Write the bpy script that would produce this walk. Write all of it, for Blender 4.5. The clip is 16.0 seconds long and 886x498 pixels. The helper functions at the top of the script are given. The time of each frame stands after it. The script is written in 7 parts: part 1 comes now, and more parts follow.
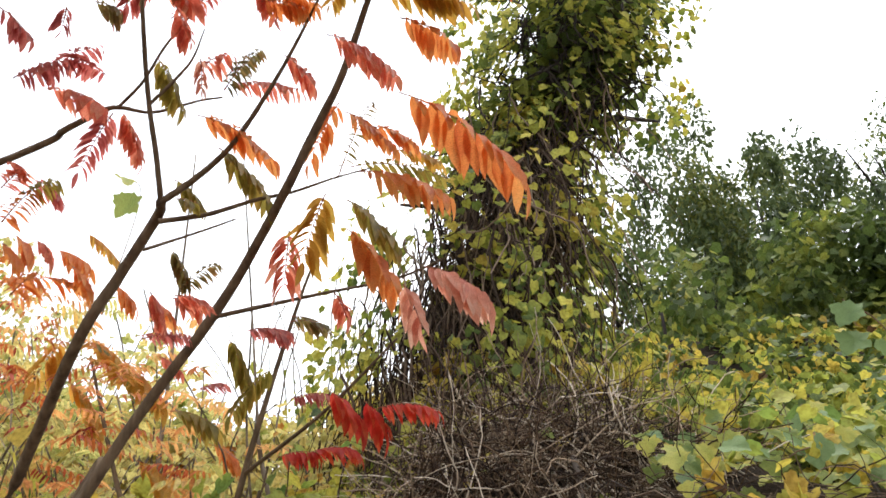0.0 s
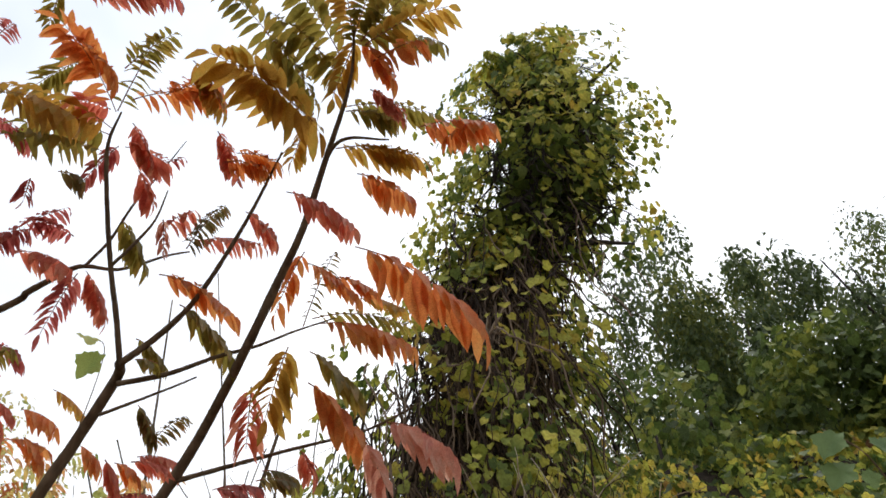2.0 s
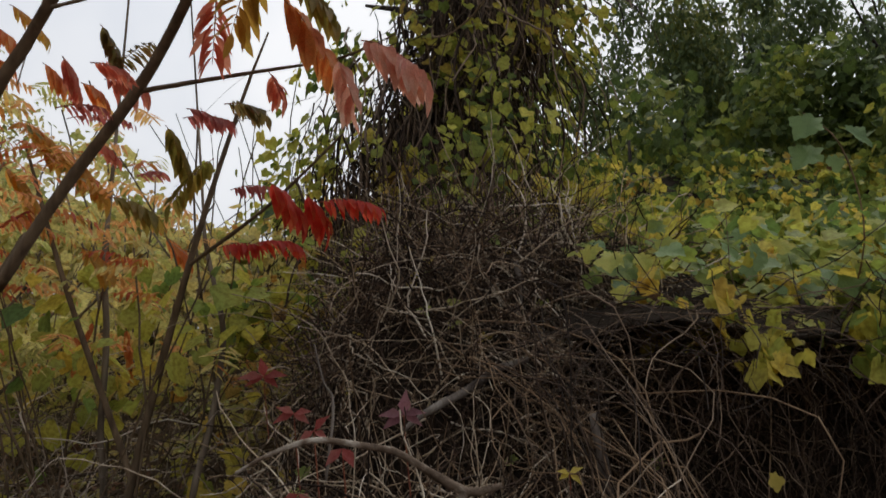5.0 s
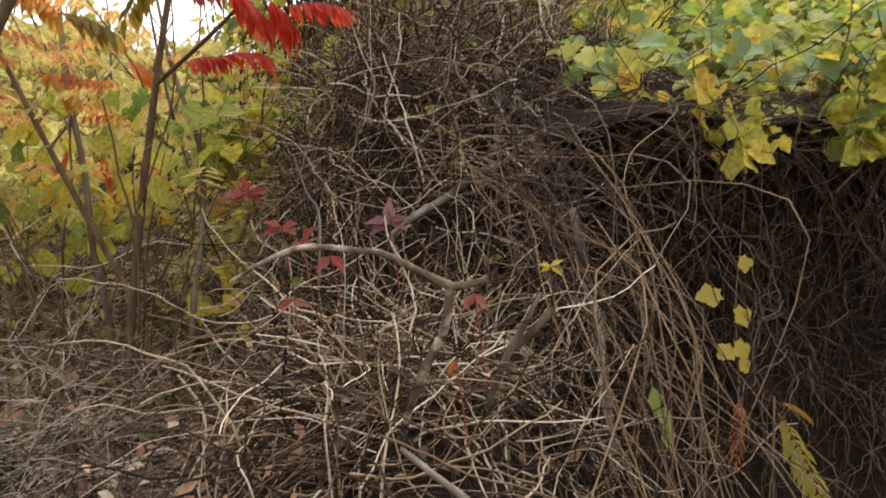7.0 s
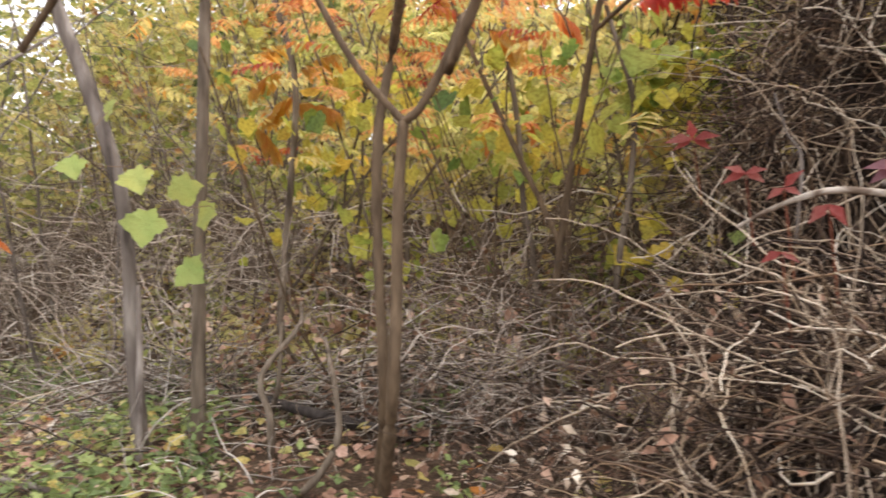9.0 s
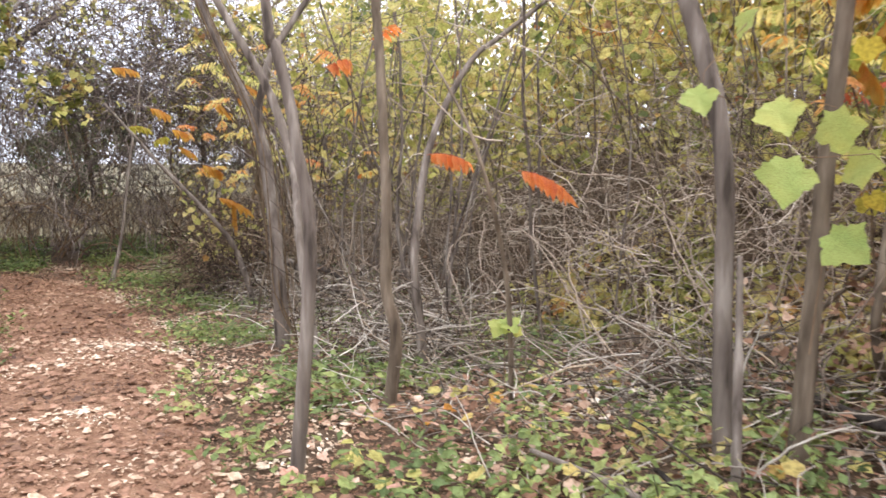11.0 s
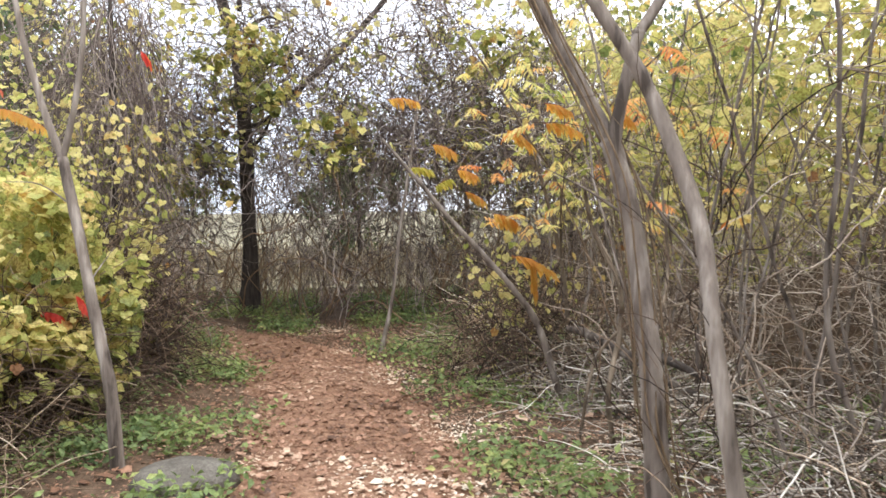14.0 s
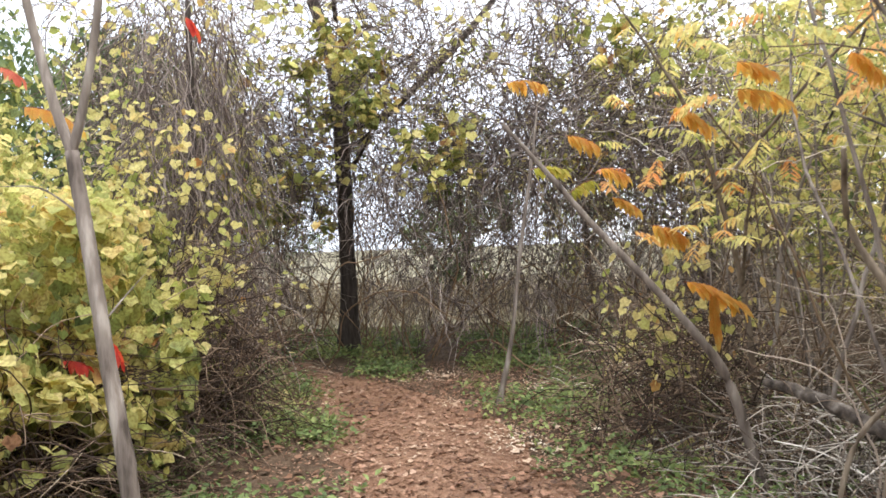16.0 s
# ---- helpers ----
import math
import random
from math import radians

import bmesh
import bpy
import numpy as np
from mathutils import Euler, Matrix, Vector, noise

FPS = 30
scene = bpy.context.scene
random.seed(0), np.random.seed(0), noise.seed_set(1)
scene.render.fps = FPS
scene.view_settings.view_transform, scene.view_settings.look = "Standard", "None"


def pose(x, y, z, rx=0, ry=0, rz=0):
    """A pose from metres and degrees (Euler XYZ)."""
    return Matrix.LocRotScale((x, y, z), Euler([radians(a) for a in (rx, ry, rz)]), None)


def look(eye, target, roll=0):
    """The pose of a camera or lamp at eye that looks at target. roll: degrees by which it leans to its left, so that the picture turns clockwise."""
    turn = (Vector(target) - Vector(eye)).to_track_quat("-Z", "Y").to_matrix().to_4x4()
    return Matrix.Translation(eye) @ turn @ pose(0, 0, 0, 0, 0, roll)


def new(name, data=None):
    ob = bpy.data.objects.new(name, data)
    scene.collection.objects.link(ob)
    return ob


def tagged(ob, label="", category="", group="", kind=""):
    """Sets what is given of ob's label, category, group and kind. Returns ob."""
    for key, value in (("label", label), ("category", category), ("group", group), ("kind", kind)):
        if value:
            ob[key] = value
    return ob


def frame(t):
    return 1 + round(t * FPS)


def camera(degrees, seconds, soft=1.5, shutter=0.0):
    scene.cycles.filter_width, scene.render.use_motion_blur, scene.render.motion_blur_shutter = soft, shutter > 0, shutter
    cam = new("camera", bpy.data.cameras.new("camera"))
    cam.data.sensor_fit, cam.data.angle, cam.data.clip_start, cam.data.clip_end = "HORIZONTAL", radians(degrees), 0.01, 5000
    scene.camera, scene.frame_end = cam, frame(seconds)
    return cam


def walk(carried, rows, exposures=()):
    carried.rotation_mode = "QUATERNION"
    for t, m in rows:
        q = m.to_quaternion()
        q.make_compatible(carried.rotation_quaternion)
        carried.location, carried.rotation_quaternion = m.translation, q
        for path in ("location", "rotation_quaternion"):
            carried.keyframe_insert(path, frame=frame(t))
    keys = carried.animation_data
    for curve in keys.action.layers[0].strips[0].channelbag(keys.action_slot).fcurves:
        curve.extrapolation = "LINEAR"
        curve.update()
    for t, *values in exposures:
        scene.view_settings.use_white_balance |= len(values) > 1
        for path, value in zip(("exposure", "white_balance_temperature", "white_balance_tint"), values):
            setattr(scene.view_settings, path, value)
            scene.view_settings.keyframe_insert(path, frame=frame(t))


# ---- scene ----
cam = camera(64.4, 16.0, 1.6, 0.25)
PATH = [
    (0, (0.115, 0.344, 1.546), (0.005, 2.097, 2.502), -1.2),
    (0.5, (0.139, 0.327, 1.584), (0.053, 2.040, 2.612), -3.6),
    (1, (0.161, 0.304, 1.618), (0.093, 1.959, 2.738), -3.5),
    (1.5, (0.182, 0.304, 1.627), (0.125, 1.911, 2.816), -4.3),
    (2, (0.211, 0.318, 1.618), (0.158, 1.882, 2.863), -4.8),
    (2.5, (0.219, 0.354, 1.589), (0.165, 1.848, 2.918), -4.4),
    (3, (0.204, 0.387, 1.587), (0.104, 1.963, 2.815), -2.7),
    (3.5, (0.196, 0.438, 1.573), (0.083, 2.218, 2.478), -1.1),
    (4, (0.207, 0.467, 1.549), (0.132, 2.301, 2.344), 0.4),
    (4.5, (0.213, 0.493, 1.498), (0.150, 2.371, 2.184), 1.7),
    (4.7, (0.214, 0.505, 1.482), (0.158, 2.409, 2.091), 1.6),
    (6.8, (0.222, 0.498, 1.466), (0.273, 2.497, 1.501), -1.9),
    (7, (0.22, 0.509, 1.453), (0.225, 2.509, 1.43), -2.1),
    (7.5, (0.219, 0.542, 1.426), (0.069, 2.532, 1.291), -2.1),
    (8, (0.169, 0.597, 1.426), (-0.307, 2.531, 1.244), -1.9),
    (8.5, (0.082, 0.611, 1.428), (-0.689, 2.451, 1.282), -0.8),
    (9, (-0.116, 0.551, 1.424), (-1.087, 2.296, 1.302), -0.5),
    (9.5, (-0.387, 0.45, 1.411), (-1.683, 1.966, 1.271), -2.9),
    (10, (-0.663, 0.432, 1.356), (-2.218, 1.677, 1.175), -1.8),
    (10.2, (-0.81, 0.47, 1.351), (-2.418, 1.642, 1.153), -1.0),
    (12.3, (-2.627, 0.584, 1.414), (-4.515, 1.213, 1.215), -0.4),
    (12.5, (-2.821, 0.532, 1.393), (-4.728, 1.102, 1.203), -0.9),
    (13, (-3.297, 0.51, 1.401), (-5.227, 0.99, 1.193), -1.9),
    (13.5, (-3.772, 0.572, 1.411), (-5.723, 0.977, 1.244), 0.7),
    (14, (-4.198, 0.552, 1.399), (-6.169, 0.872, 1.286), -0.8),
    (14.5, (-4.594, 0.546, 1.399), (-6.57, 0.849, 1.341), -1.5),
    (15, (-5.044, 0.571, 1.368), (-7.03, 0.79, 1.453), -2.3),
    (15.5, (-5.521, 0.546, 1.301), (-7.517, 0.647, 1.356), -2.8),
    (16, (-5.983, 0.575, 1.237), (-7.983, 0.597, 1.229), -2.0),
]

# ---- light ----
EXPOSURES = [(0, 0.75, 6500, 10), (1.0, 0.28, 6500, 10), (2.5, -0.25, 6500, 10), (3.2, -0.6, 6500, 10), (3.6, -0.85, 6500, 10), (4.7, -0.75, 6500, 10), (6.8, 0.66, 6900, 11), (8.0, 1.02, 6700, 12), (9.0, 1.14, 6600, 15), (10.2, 1.24, 6500, 16), (12.3, 1.32, 6300, 13), (16.0, 1.36, 6350, 11)]
walk(cam, [(t, look(eye, target, roll)) for t, eye, target, roll in PATH], EXPOSURES)

SUN_EL, SUN_AZ = radians(68), radians(35)
world = bpy.data.worlds.new("overcast_sky")
scene.world = world
world.use_nodes = True
wn, wl = world.node_tree.nodes, world.node_tree.links
wn.clear()
sky = wn.new("ShaderNodeTexSky")
sky.sky_type, sky.sun_disc, sky.sun_elevation, sky.sun_rotation = "NISHITA", False, SUN_EL, SUN_AZ
tc = wn.new("ShaderNodeTexCoord")
cl = wn.new("ShaderNodeTexNoise")
cl.inputs["Scale"].default_value, cl.inputs["Detail"].default_value = 1.6, 5.0
cr = wn.new("ShaderNodeValToRGB")
cr.color_ramp.elements[0].position, cr.color_ramp.elements[0].color = 0.30, (5.4, 6.1, 7.3, 1)
cr.color_ramp.elements[1].position, cr.color_ramp.elements[1].color = 0.62, (10.5, 10.6, 10.8, 1)
mixw = wn.new("ShaderNodeMix")
mixw.data_type = "RGBA"
mixw.inputs[0].default_value = 0.93
bg = wn.new("ShaderNodeBackground")
bg.inputs["Strength"].default_value = 0.12
wo = wn.new("ShaderNodeOutputWorld")
wl.new(tc.outputs["Generated"], cl.inputs["Vector"])
wl.new(cl.outputs["Fac"], cr.inputs["Fac"])
wl.new(sky.outputs["Color"], mixw.inputs[6])
wl.new(cr.outputs["Color"], mixw.inputs[7])
# the cloud is brightest round the hidden sun and greyer away from it
dot = wn.new("ShaderNodeVectorMath")
dot.operation = "DOT_PRODUCT"
dot.inputs[1].default_value = (math.sin(SUN_AZ) * math.cos(SUN_EL), math.cos(SUN_AZ) * math.cos(SUN_EL), math.sin(SUN_EL))
glow = wn.new("ShaderNodeMapRange")
glow.inputs["From Min"].default_value, glow.inputs["From Max"].default_value = -1.0, 1.0
glow.inputs["To Min"].default_value, glow.inputs["To Max"].default_value = 0.52, 1.36
dim = wn.new("ShaderNodeVectorMath")
dim.operation = "SCALE"
wl.new(tc.outputs["Generated"], dot.inputs[0])
wl.new(dot.outputs["Value"], glow.inputs["Value"])
wl.new(mixw.outputs[2], dim.inputs[0])
wl.new(glow.outputs["Result"], dim.inputs["Scale"])
wl.new(dim.outputs[0], bg.inputs["Color"])
wl.new(bg.outputs["Background"], wo.inputs["Surface"])

sun = new("sun", bpy.data.lights.new("sun", "SUN"))
sun.data.energy, sun.data.angle, sun.data.color = 1.5, radians(14), (1.0, 0.96, 0.9)
sun.matrix_world = look((0, 0, 0), (-math.sin(SUN_AZ) * math.cos(SUN_EL), -math.cos(SUN_AZ) * math.cos(SUN_EL), -math.sin(SUN_EL)))
sun.location = (0, 0, 30)

rng = np.random.default_rng(7)


# ---- materials ----
def material(name):
    m = bpy.data.materials.new(name)
    m.use_nodes = True
    n, l = m.node_tree.nodes, m.node_tree.links
    return m, n, l, n["Principled BSDF"]


def ramp(n, stops):
    r = n.new("ShaderNodeValToRGB")
    e = r.color_ramp.elements
    e[0].position, e[0].color = stops[0][0], (*stops[0][1], 1)
    e[1].position, e[1].color = stops[-1][0], (*stops[-1][1], 1)
    for p, c in stops[1:-1]:
        e.new(p).color = (*c, 1)
    return r


def noise_node(n, l, scale, detail=4.0, coord="Object"):
    t = n.new("ShaderNodeTexCoord")
    x = n.new("ShaderNodeTexNoise")
    x.inputs["Scale"].default_value, x.inputs["Detail"].default_value = scale, detail
    l.new(t.outputs[coord], x.inputs["Vector"])
    return x


def leaf_material(name, stops, through_share=0.45, patch=1.2, single=False, spots=0.35):
    """Leaves: each blade takes its colour from a ramp, patches of the plant turn together, spots and veins break up the blade."""
    m, n, l, p = material(name)
    if single:
        src = n.new("ShaderNodeObjectInfo").outputs["Random"]
    else:
        src = n.new("ShaderNodeNewGeometry").outputs["Random Per Island"]
    big = noise_node(n, l, patch, 2.0)
    mx = n.new("ShaderNodeMath")
    mx.operation = "MULTIPLY_ADD"
    mx.inputs[1].default_value = 0.55
    off = n.new("ShaderNodeMath")
    off.operation = "MULTIPLY_ADD"
    off.inputs[1].default_value, off.inputs[2].default_value = 1.7, -0.62
    l.new(big.outputs["Fac"], off.inputs[0])
    l.new(src, mx.inputs[0])
    l.new(off.outputs[0], mx.inputs[2])
    r = ramp(n, stops)
    l.new(mx.outputs[0], r.inputs["Fac"])
    fine = noise_node(n, l, 45.0, 5.0)
    fr = ramp(n, [(0.35, (1 - spots, 1 - spots * 1.15, 1 - spots * 1.3)), (0.6, (1, 1, 1))])
    l.new(fine.outputs["Fac"], fr.inputs["Fac"])
    mul = n.new("ShaderNodeMix")
    mul.data_type, mul.blend_type = "RGBA", "MULTIPLY"
    mul.inputs[0].default_value = 1.0
    l.new(r.outputs["Color"], mul.inputs[6])
    l.new(fr.outputs["Color"], mul.inputs[7])
    l.new(mul.outputs[2], p.inputs["Base Color"])
    p.inputs["Roughness"].default_value = 0.6
    p.inputs["Specular IOR Level"].default_value = 0.35
    tr = n.new("ShaderNodeBsdfTranslucent")
    l.new(mul.outputs[2], tr.inputs["Color"])
    ms = n.new("ShaderNodeMixShader")
    ms.inputs[0].default_value = through_share
    l.new(p.outputs[0], ms.inputs[1])
    l.new(tr.outputs[0], ms.inputs[2])
    l.new(ms.outputs[0], n["Material Output"].inputs["Surface"])
    return m


def bark_material(name, stops, scale=14.0, stretch=5.0, bump=0.5, island=False, rough=0.85):
    m, n, l, p = material(name)
    t = n.new("ShaderNodeTexCoord")
    mp = n.new("ShaderNodeMapping")
    mp.inputs["Scale"].default_value = (1, 1, 1 / stretch)
    l.new(t.outputs["Object"], mp.inputs["Vector"])
    x = n.new("ShaderNodeTexNoise")
    x.inputs["Scale"].default_value, x.inputs["Detail"].default_value = scale, 6.0
    l.new(mp.outputs[0], x.inputs["Vector"])
    r = ramp(n, stops)
    fac = x.outputs["Fac"]
    if island:
        g = n.new("ShaderNodeNewGeometry")
        a = n.new("ShaderNodeMath")
        a.operation = "MULTIPLY_ADD"
        a.inputs[1].default_value, a.inputs[2].default_value = 0.35, -0.17
        l.new(fac, a.inputs[0])
        b = n.new("ShaderNodeMath")
        b.operation = "ADD"
        l.new(a.outputs[0], b.inputs[0])
        l.new(g.outputs["Random Per Island"], b.inputs[1])
        fac = b.outputs[0]
    l.new(fac, r.inputs["Fac"])
    l.new(r.outputs["Color"], p.inputs["Base Color"])
    p.inputs["Roughness"].default_value = rough
    p.inputs["Specular IOR Level"].default_value = 0.2
    if bump:
        fb = n.new("ShaderNodeTexNoise")
        fb.inputs["Scale"].default_value, fb.inputs["Detail"].default_value = scale * 4, 6.0
        l.new(mp.outputs[0], fb.inputs["Vector"])
        bp = n.new("ShaderNodeBump")
        bp.inputs["Strength"].default_value, bp.inputs["Distance"].default_value = bump, 0.01
        l.new(fb.outputs["Fac"], bp.inputs["Height"])
        l.new(bp.outputs[0], p.inputs["Normal"])
    return m


def ground_material(name, stops, scale=7.0, fine=60.0):
    m, n, l, p = material(name)
    a, b = noise_node(n, l, scale, 8.0), noise_node(n, l, fine, 6.0)
    ad = n.new("ShaderNodeMix")
    ad.inputs[0].default_value = 0.5
    l.new(a.outputs["Fac"], ad.inputs[2])
    l.new(b.outputs["Fac"], ad.inputs[3])
    r = ramp(n, stops)
    l.new(ad.outputs[0], r.inputs["Fac"])
    l.new(r.outputs["Color"], p.inputs["Base Color"])
    p.inputs["Roughness"].default_value = 0.95
    p.inputs["Specular IOR Level"].default_value = 0.1
    bp = n.new("ShaderNodeBump")
    bp.inputs["Strength"].default_value, bp.inputs["Distance"].default_value = 0.9, 0.03
    l.new(ad.outputs[0], bp.inputs["Height"])
    l.new(bp.outputs[0], p.inputs["Normal"])
    return m


GREEN, LIME, YELLOW, GOLD = (0.085, 0.15, 0.03), (0.33, 0.40, 0.06), (0.66, 0.56, 0.10), (0.58, 0.34, 0.05)
BROWN, ORANGE, RED, DARKRED = (0.16, 0.085, 0.04), (0.62, 0.20, 0.05), (0.48, 0.085, 0.045), (0.20, 0.03, 0.03)
M_VINE = leaf_material("vine_leaf", [(0.0, (0.13, 0.22, 0.06)), (0.2, (0.26, 0.35, 0.07)), (0.4, (0.54, 0.54, 0.10)), (0.7, (0.76, 0.63, 0.11)), (0.93, (0.70, 0.46, 0.08)), (1.0, BROWN)], 0.55)
M_TALL = leaf_material("tall_vine_leaf", [(0.0, (0.06, 0.10, 0.025)), (0.3, (0.17, 0.225, 0.04)), (0.52, (0.46, 0.48, 0.08)), (0.78, (0.72, 0.65, 0.11)), (1.0, (0.66, 0.46, 0.08))], 0.5, 1.6)
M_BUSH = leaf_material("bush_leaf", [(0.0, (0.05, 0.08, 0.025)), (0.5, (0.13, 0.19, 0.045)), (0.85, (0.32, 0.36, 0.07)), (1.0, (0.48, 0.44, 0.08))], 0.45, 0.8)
M_AMBER = leaf_material("amber_leaf", [(0.0, (0.22, 0.27, 0.05)), (0.22, (0.52, 0.52, 0.17)), (0.5, (0.78, 0.69, 0.25)), (0.75, (0.80, 0.64, 0.22)), (0.9, (0.74, 0.38, 0.08)), (1.0, (0.66, 0.22, 0.06))], 0.6, 0.9)
M_FAR = leaf_material("tree_leaf", [(0.0, (0.05, 0.08, 0.035)), (0.6, (0.13, 0.18, 0.06)), (1.0, (0.30, 0.32, 0.07))], 0.4, 0.5)
M_YELLOW = leaf_material("yellow_leaf", [(0.0, (0.20, 0.24, 0.06)), (0.25, (0.40, 0.43, 0.12)), (0.5, (0.64, 0.59, 0.22)), (0.8, (0.74, 0.63, 0.26)), (0.95, (0.66, 0.44, 0.14)), (1.0, (0.45, 0.22, 0.08))], 0.6)
M_SUMAC = leaf_material("sumac_leaflet", [(0.0, DARKRED), (0.3, RED), (0.6, ORANGE), (0.85, (0.45, 0.24, 0.05)), (1.0, (0.17, 0.16, 0.04))], 0.5, 1.4)
M_ORANGE = leaf_material("orange_leaf", [(0.0, (0.72, 0.24, 0.09)), (0.4, (0.84, 0.42, 0.15)), (1.0, (0.84, 0.56, 0.20))], 0.6)
# greyed, low-contrast tone: distance haze is put into the vines' colour
M_VEIL = bark_material("bare_vine", [(0.0, (0.07, 0.052, 0.045)), (0.5, (0.15, 0.115, 0.10)), (1.0, (0.36, 0.30, 0.26))], 20, 3, 0.0, True)
M_LITTER = leaf_material("litter_leaf", [(0.0, (0.08, 0.042, 0.026)), (0.3, (0.20, 0.105, 0.06)), (0.6, (0.34, 0.19, 0.12)), (0.85, (0.56, 0.42, 0.30)), (1.0, (0.78, 0.69, 0.55))], 0.15, 1.0)
M_FALLEN = leaf_material("fallen_leaf", [(0.0, (0.22, 0.09, 0.06)), (0.3, (0.44, 0.24, 0.17)), (0.6, (0.66, 0.47, 0.36)), (1.0, (0.80, 0.70, 0.58))], 0.15, 1.0)
M_HERB = leaf_material("herb_leaf", [(0.0, (0.09, 0.14, 0.05)), (0.5, (0.20, 0.27, 0.09)), (0.85, (0.36, 0.42, 0.14)), (1.0, (0.48, 0.42, 0.17))], 0.4)
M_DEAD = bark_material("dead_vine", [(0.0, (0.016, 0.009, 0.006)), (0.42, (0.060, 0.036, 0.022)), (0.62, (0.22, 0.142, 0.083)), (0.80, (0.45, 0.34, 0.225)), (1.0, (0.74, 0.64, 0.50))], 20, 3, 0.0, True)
# darker copy of dead_vine, for brown stems and for shade deep in tangles
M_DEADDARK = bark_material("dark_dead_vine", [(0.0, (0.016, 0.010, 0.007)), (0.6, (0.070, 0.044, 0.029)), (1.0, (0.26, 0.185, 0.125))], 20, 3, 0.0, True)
M_TWIG = bark_material("brown_twig", [(0.0, (0.06, 0.042, 0.03)), (0.45, (0.21, 0.16, 0.12)), (0.8, (0.44, 0.36, 0.285)), (1.0, (0.66, 0.58, 0.48))], 20, 3, 0.0, True)
# near-black, so that gaps between the stems look shaded
M_GAPSHADE = ground_material("tangle_gap_shade", [(0.3, (0.010, 0.007, 0.005)), (0.7, (0.040, 0.028, 0.019))], 9)
M_BARK = bark_material("sapling_bark", [(0.32, (0.062, 0.045, 0.031)), (0.45, (0.125, 0.095, 0.066)), (0.58, (0.18, 0.14, 0.10)), (0.72, (0.28, 0.225, 0.165))], 15, 5, 1.0)
M_GREYBARK = bark_material("grey_bark", [(0.33, (0.055, 0.043, 0.034)), (0.42, (0.125, 0.10, 0.082)), (0.55, (0.18, 0.148, 0.122)), (0.68, (0.30, 0.26, 0.22))], 13, 6, 1.0)
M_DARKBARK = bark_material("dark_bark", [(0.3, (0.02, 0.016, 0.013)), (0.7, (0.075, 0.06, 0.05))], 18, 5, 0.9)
M_STEM = bark_material("sumac_bark", [(0.3, (0.07, 0.046, 0.027)), (0.7, (0.18, 0.125, 0.075))], 30)
M_SOIL = ground_material("woodland_soil", [(0.3, (0.028, 0.019, 0.013)), (0.5, (0.085, 0.056, 0.036)), (0.68, (0.17, 0.12, 0.08))])
M_PATH = ground_material("path_litter", [(0.3, (0.07, 0.038, 0.024)), (0.5, (0.20, 0.112, 0.070)), (0.7, (0.36, 0.235, 0.155))], 11, 90)
M_FIELD = ground_material("pale_field", [(0.3, (0.12, 0.11, 0.07)), (0.7, (0.24, 0.21, 0.14))], 0.8, 9)
M_GREYSTICK = bark_material("grey_stick", [(0.0, (0.035, 0.027, 0.02)), (0.35, (0.13, 0.105, 0.082)), (0.65, (0.30, 0.255, 0.21)), (0.88, (0.50, 0.45, 0.38)), (1.0, (0.68, 0.63, 0.55))], 20, 3, 0.0, True)
M_LIME = leaf_material("lime_leaf", [(0.0, (0.09, 0.13, 0.045)), (0.25, (0.24, 0.28, 0.08)), (0.5, (0.48, 0.48, 0.14)), (0.75, (0.72, 0.65, 0.24)), (0.92, (0.66, 0.46, 0.18)), (1.0, (0.36, 0.18, 0.08))], 0.55, 1.8, False, 0.5)
M_STRAW = bark_material("dry_grass", [(0.0, (0.13, 0.10, 0.06)), (0.6, (0.30, 0.24, 0.16)), (1.0, (0.52, 0.44, 0.31))], 20, 3, 0.0, True)
M_STONE = ground_material("grey_stone", [(0.3, (0.05, 0.044, 0.036)), (0.5, (0.105, 0.093, 0.077)), (0.7, (0.18, 0.165, 0.138))], 6, 60)


# ---- mesh builders ----
def mesh_object(name, V, F, mat, parent=None, smooth=False):
    """One mesh object from a vertex array and a face array (all faces of one size)."""
    V, F = np.asarray(V, np.float32).reshape(-1, 3), np.asarray(F, np.int32)
    me = bpy.data.meshes.new(name)
    k = F.shape[1]
    me.vertices.add(len(V))
    me.vertices.foreach_set("co", V.ravel())
    me.loops.add(F.size)
    me.loops.foreach_set("vertex_index", F.ravel())
    me.polygons.add(len(F))
    me.polygons.foreach_set("loop_start", np.arange(0, F.size, k, dtype=np.int32))
    if smooth:
        me.polygons.foreach_set("use_smooth", np.ones(len(F), bool))
    me.update(calc_edges=True)
    me.validate()
    me.materials.append(mat)
    ob = new(name, me)
    ob.parent = parent
    return ob


def empty(name, at=(0, 0, 0)):
    ob = new(name)
    ob.location = at
    ob.empty_display_size = 0.1
    return ob


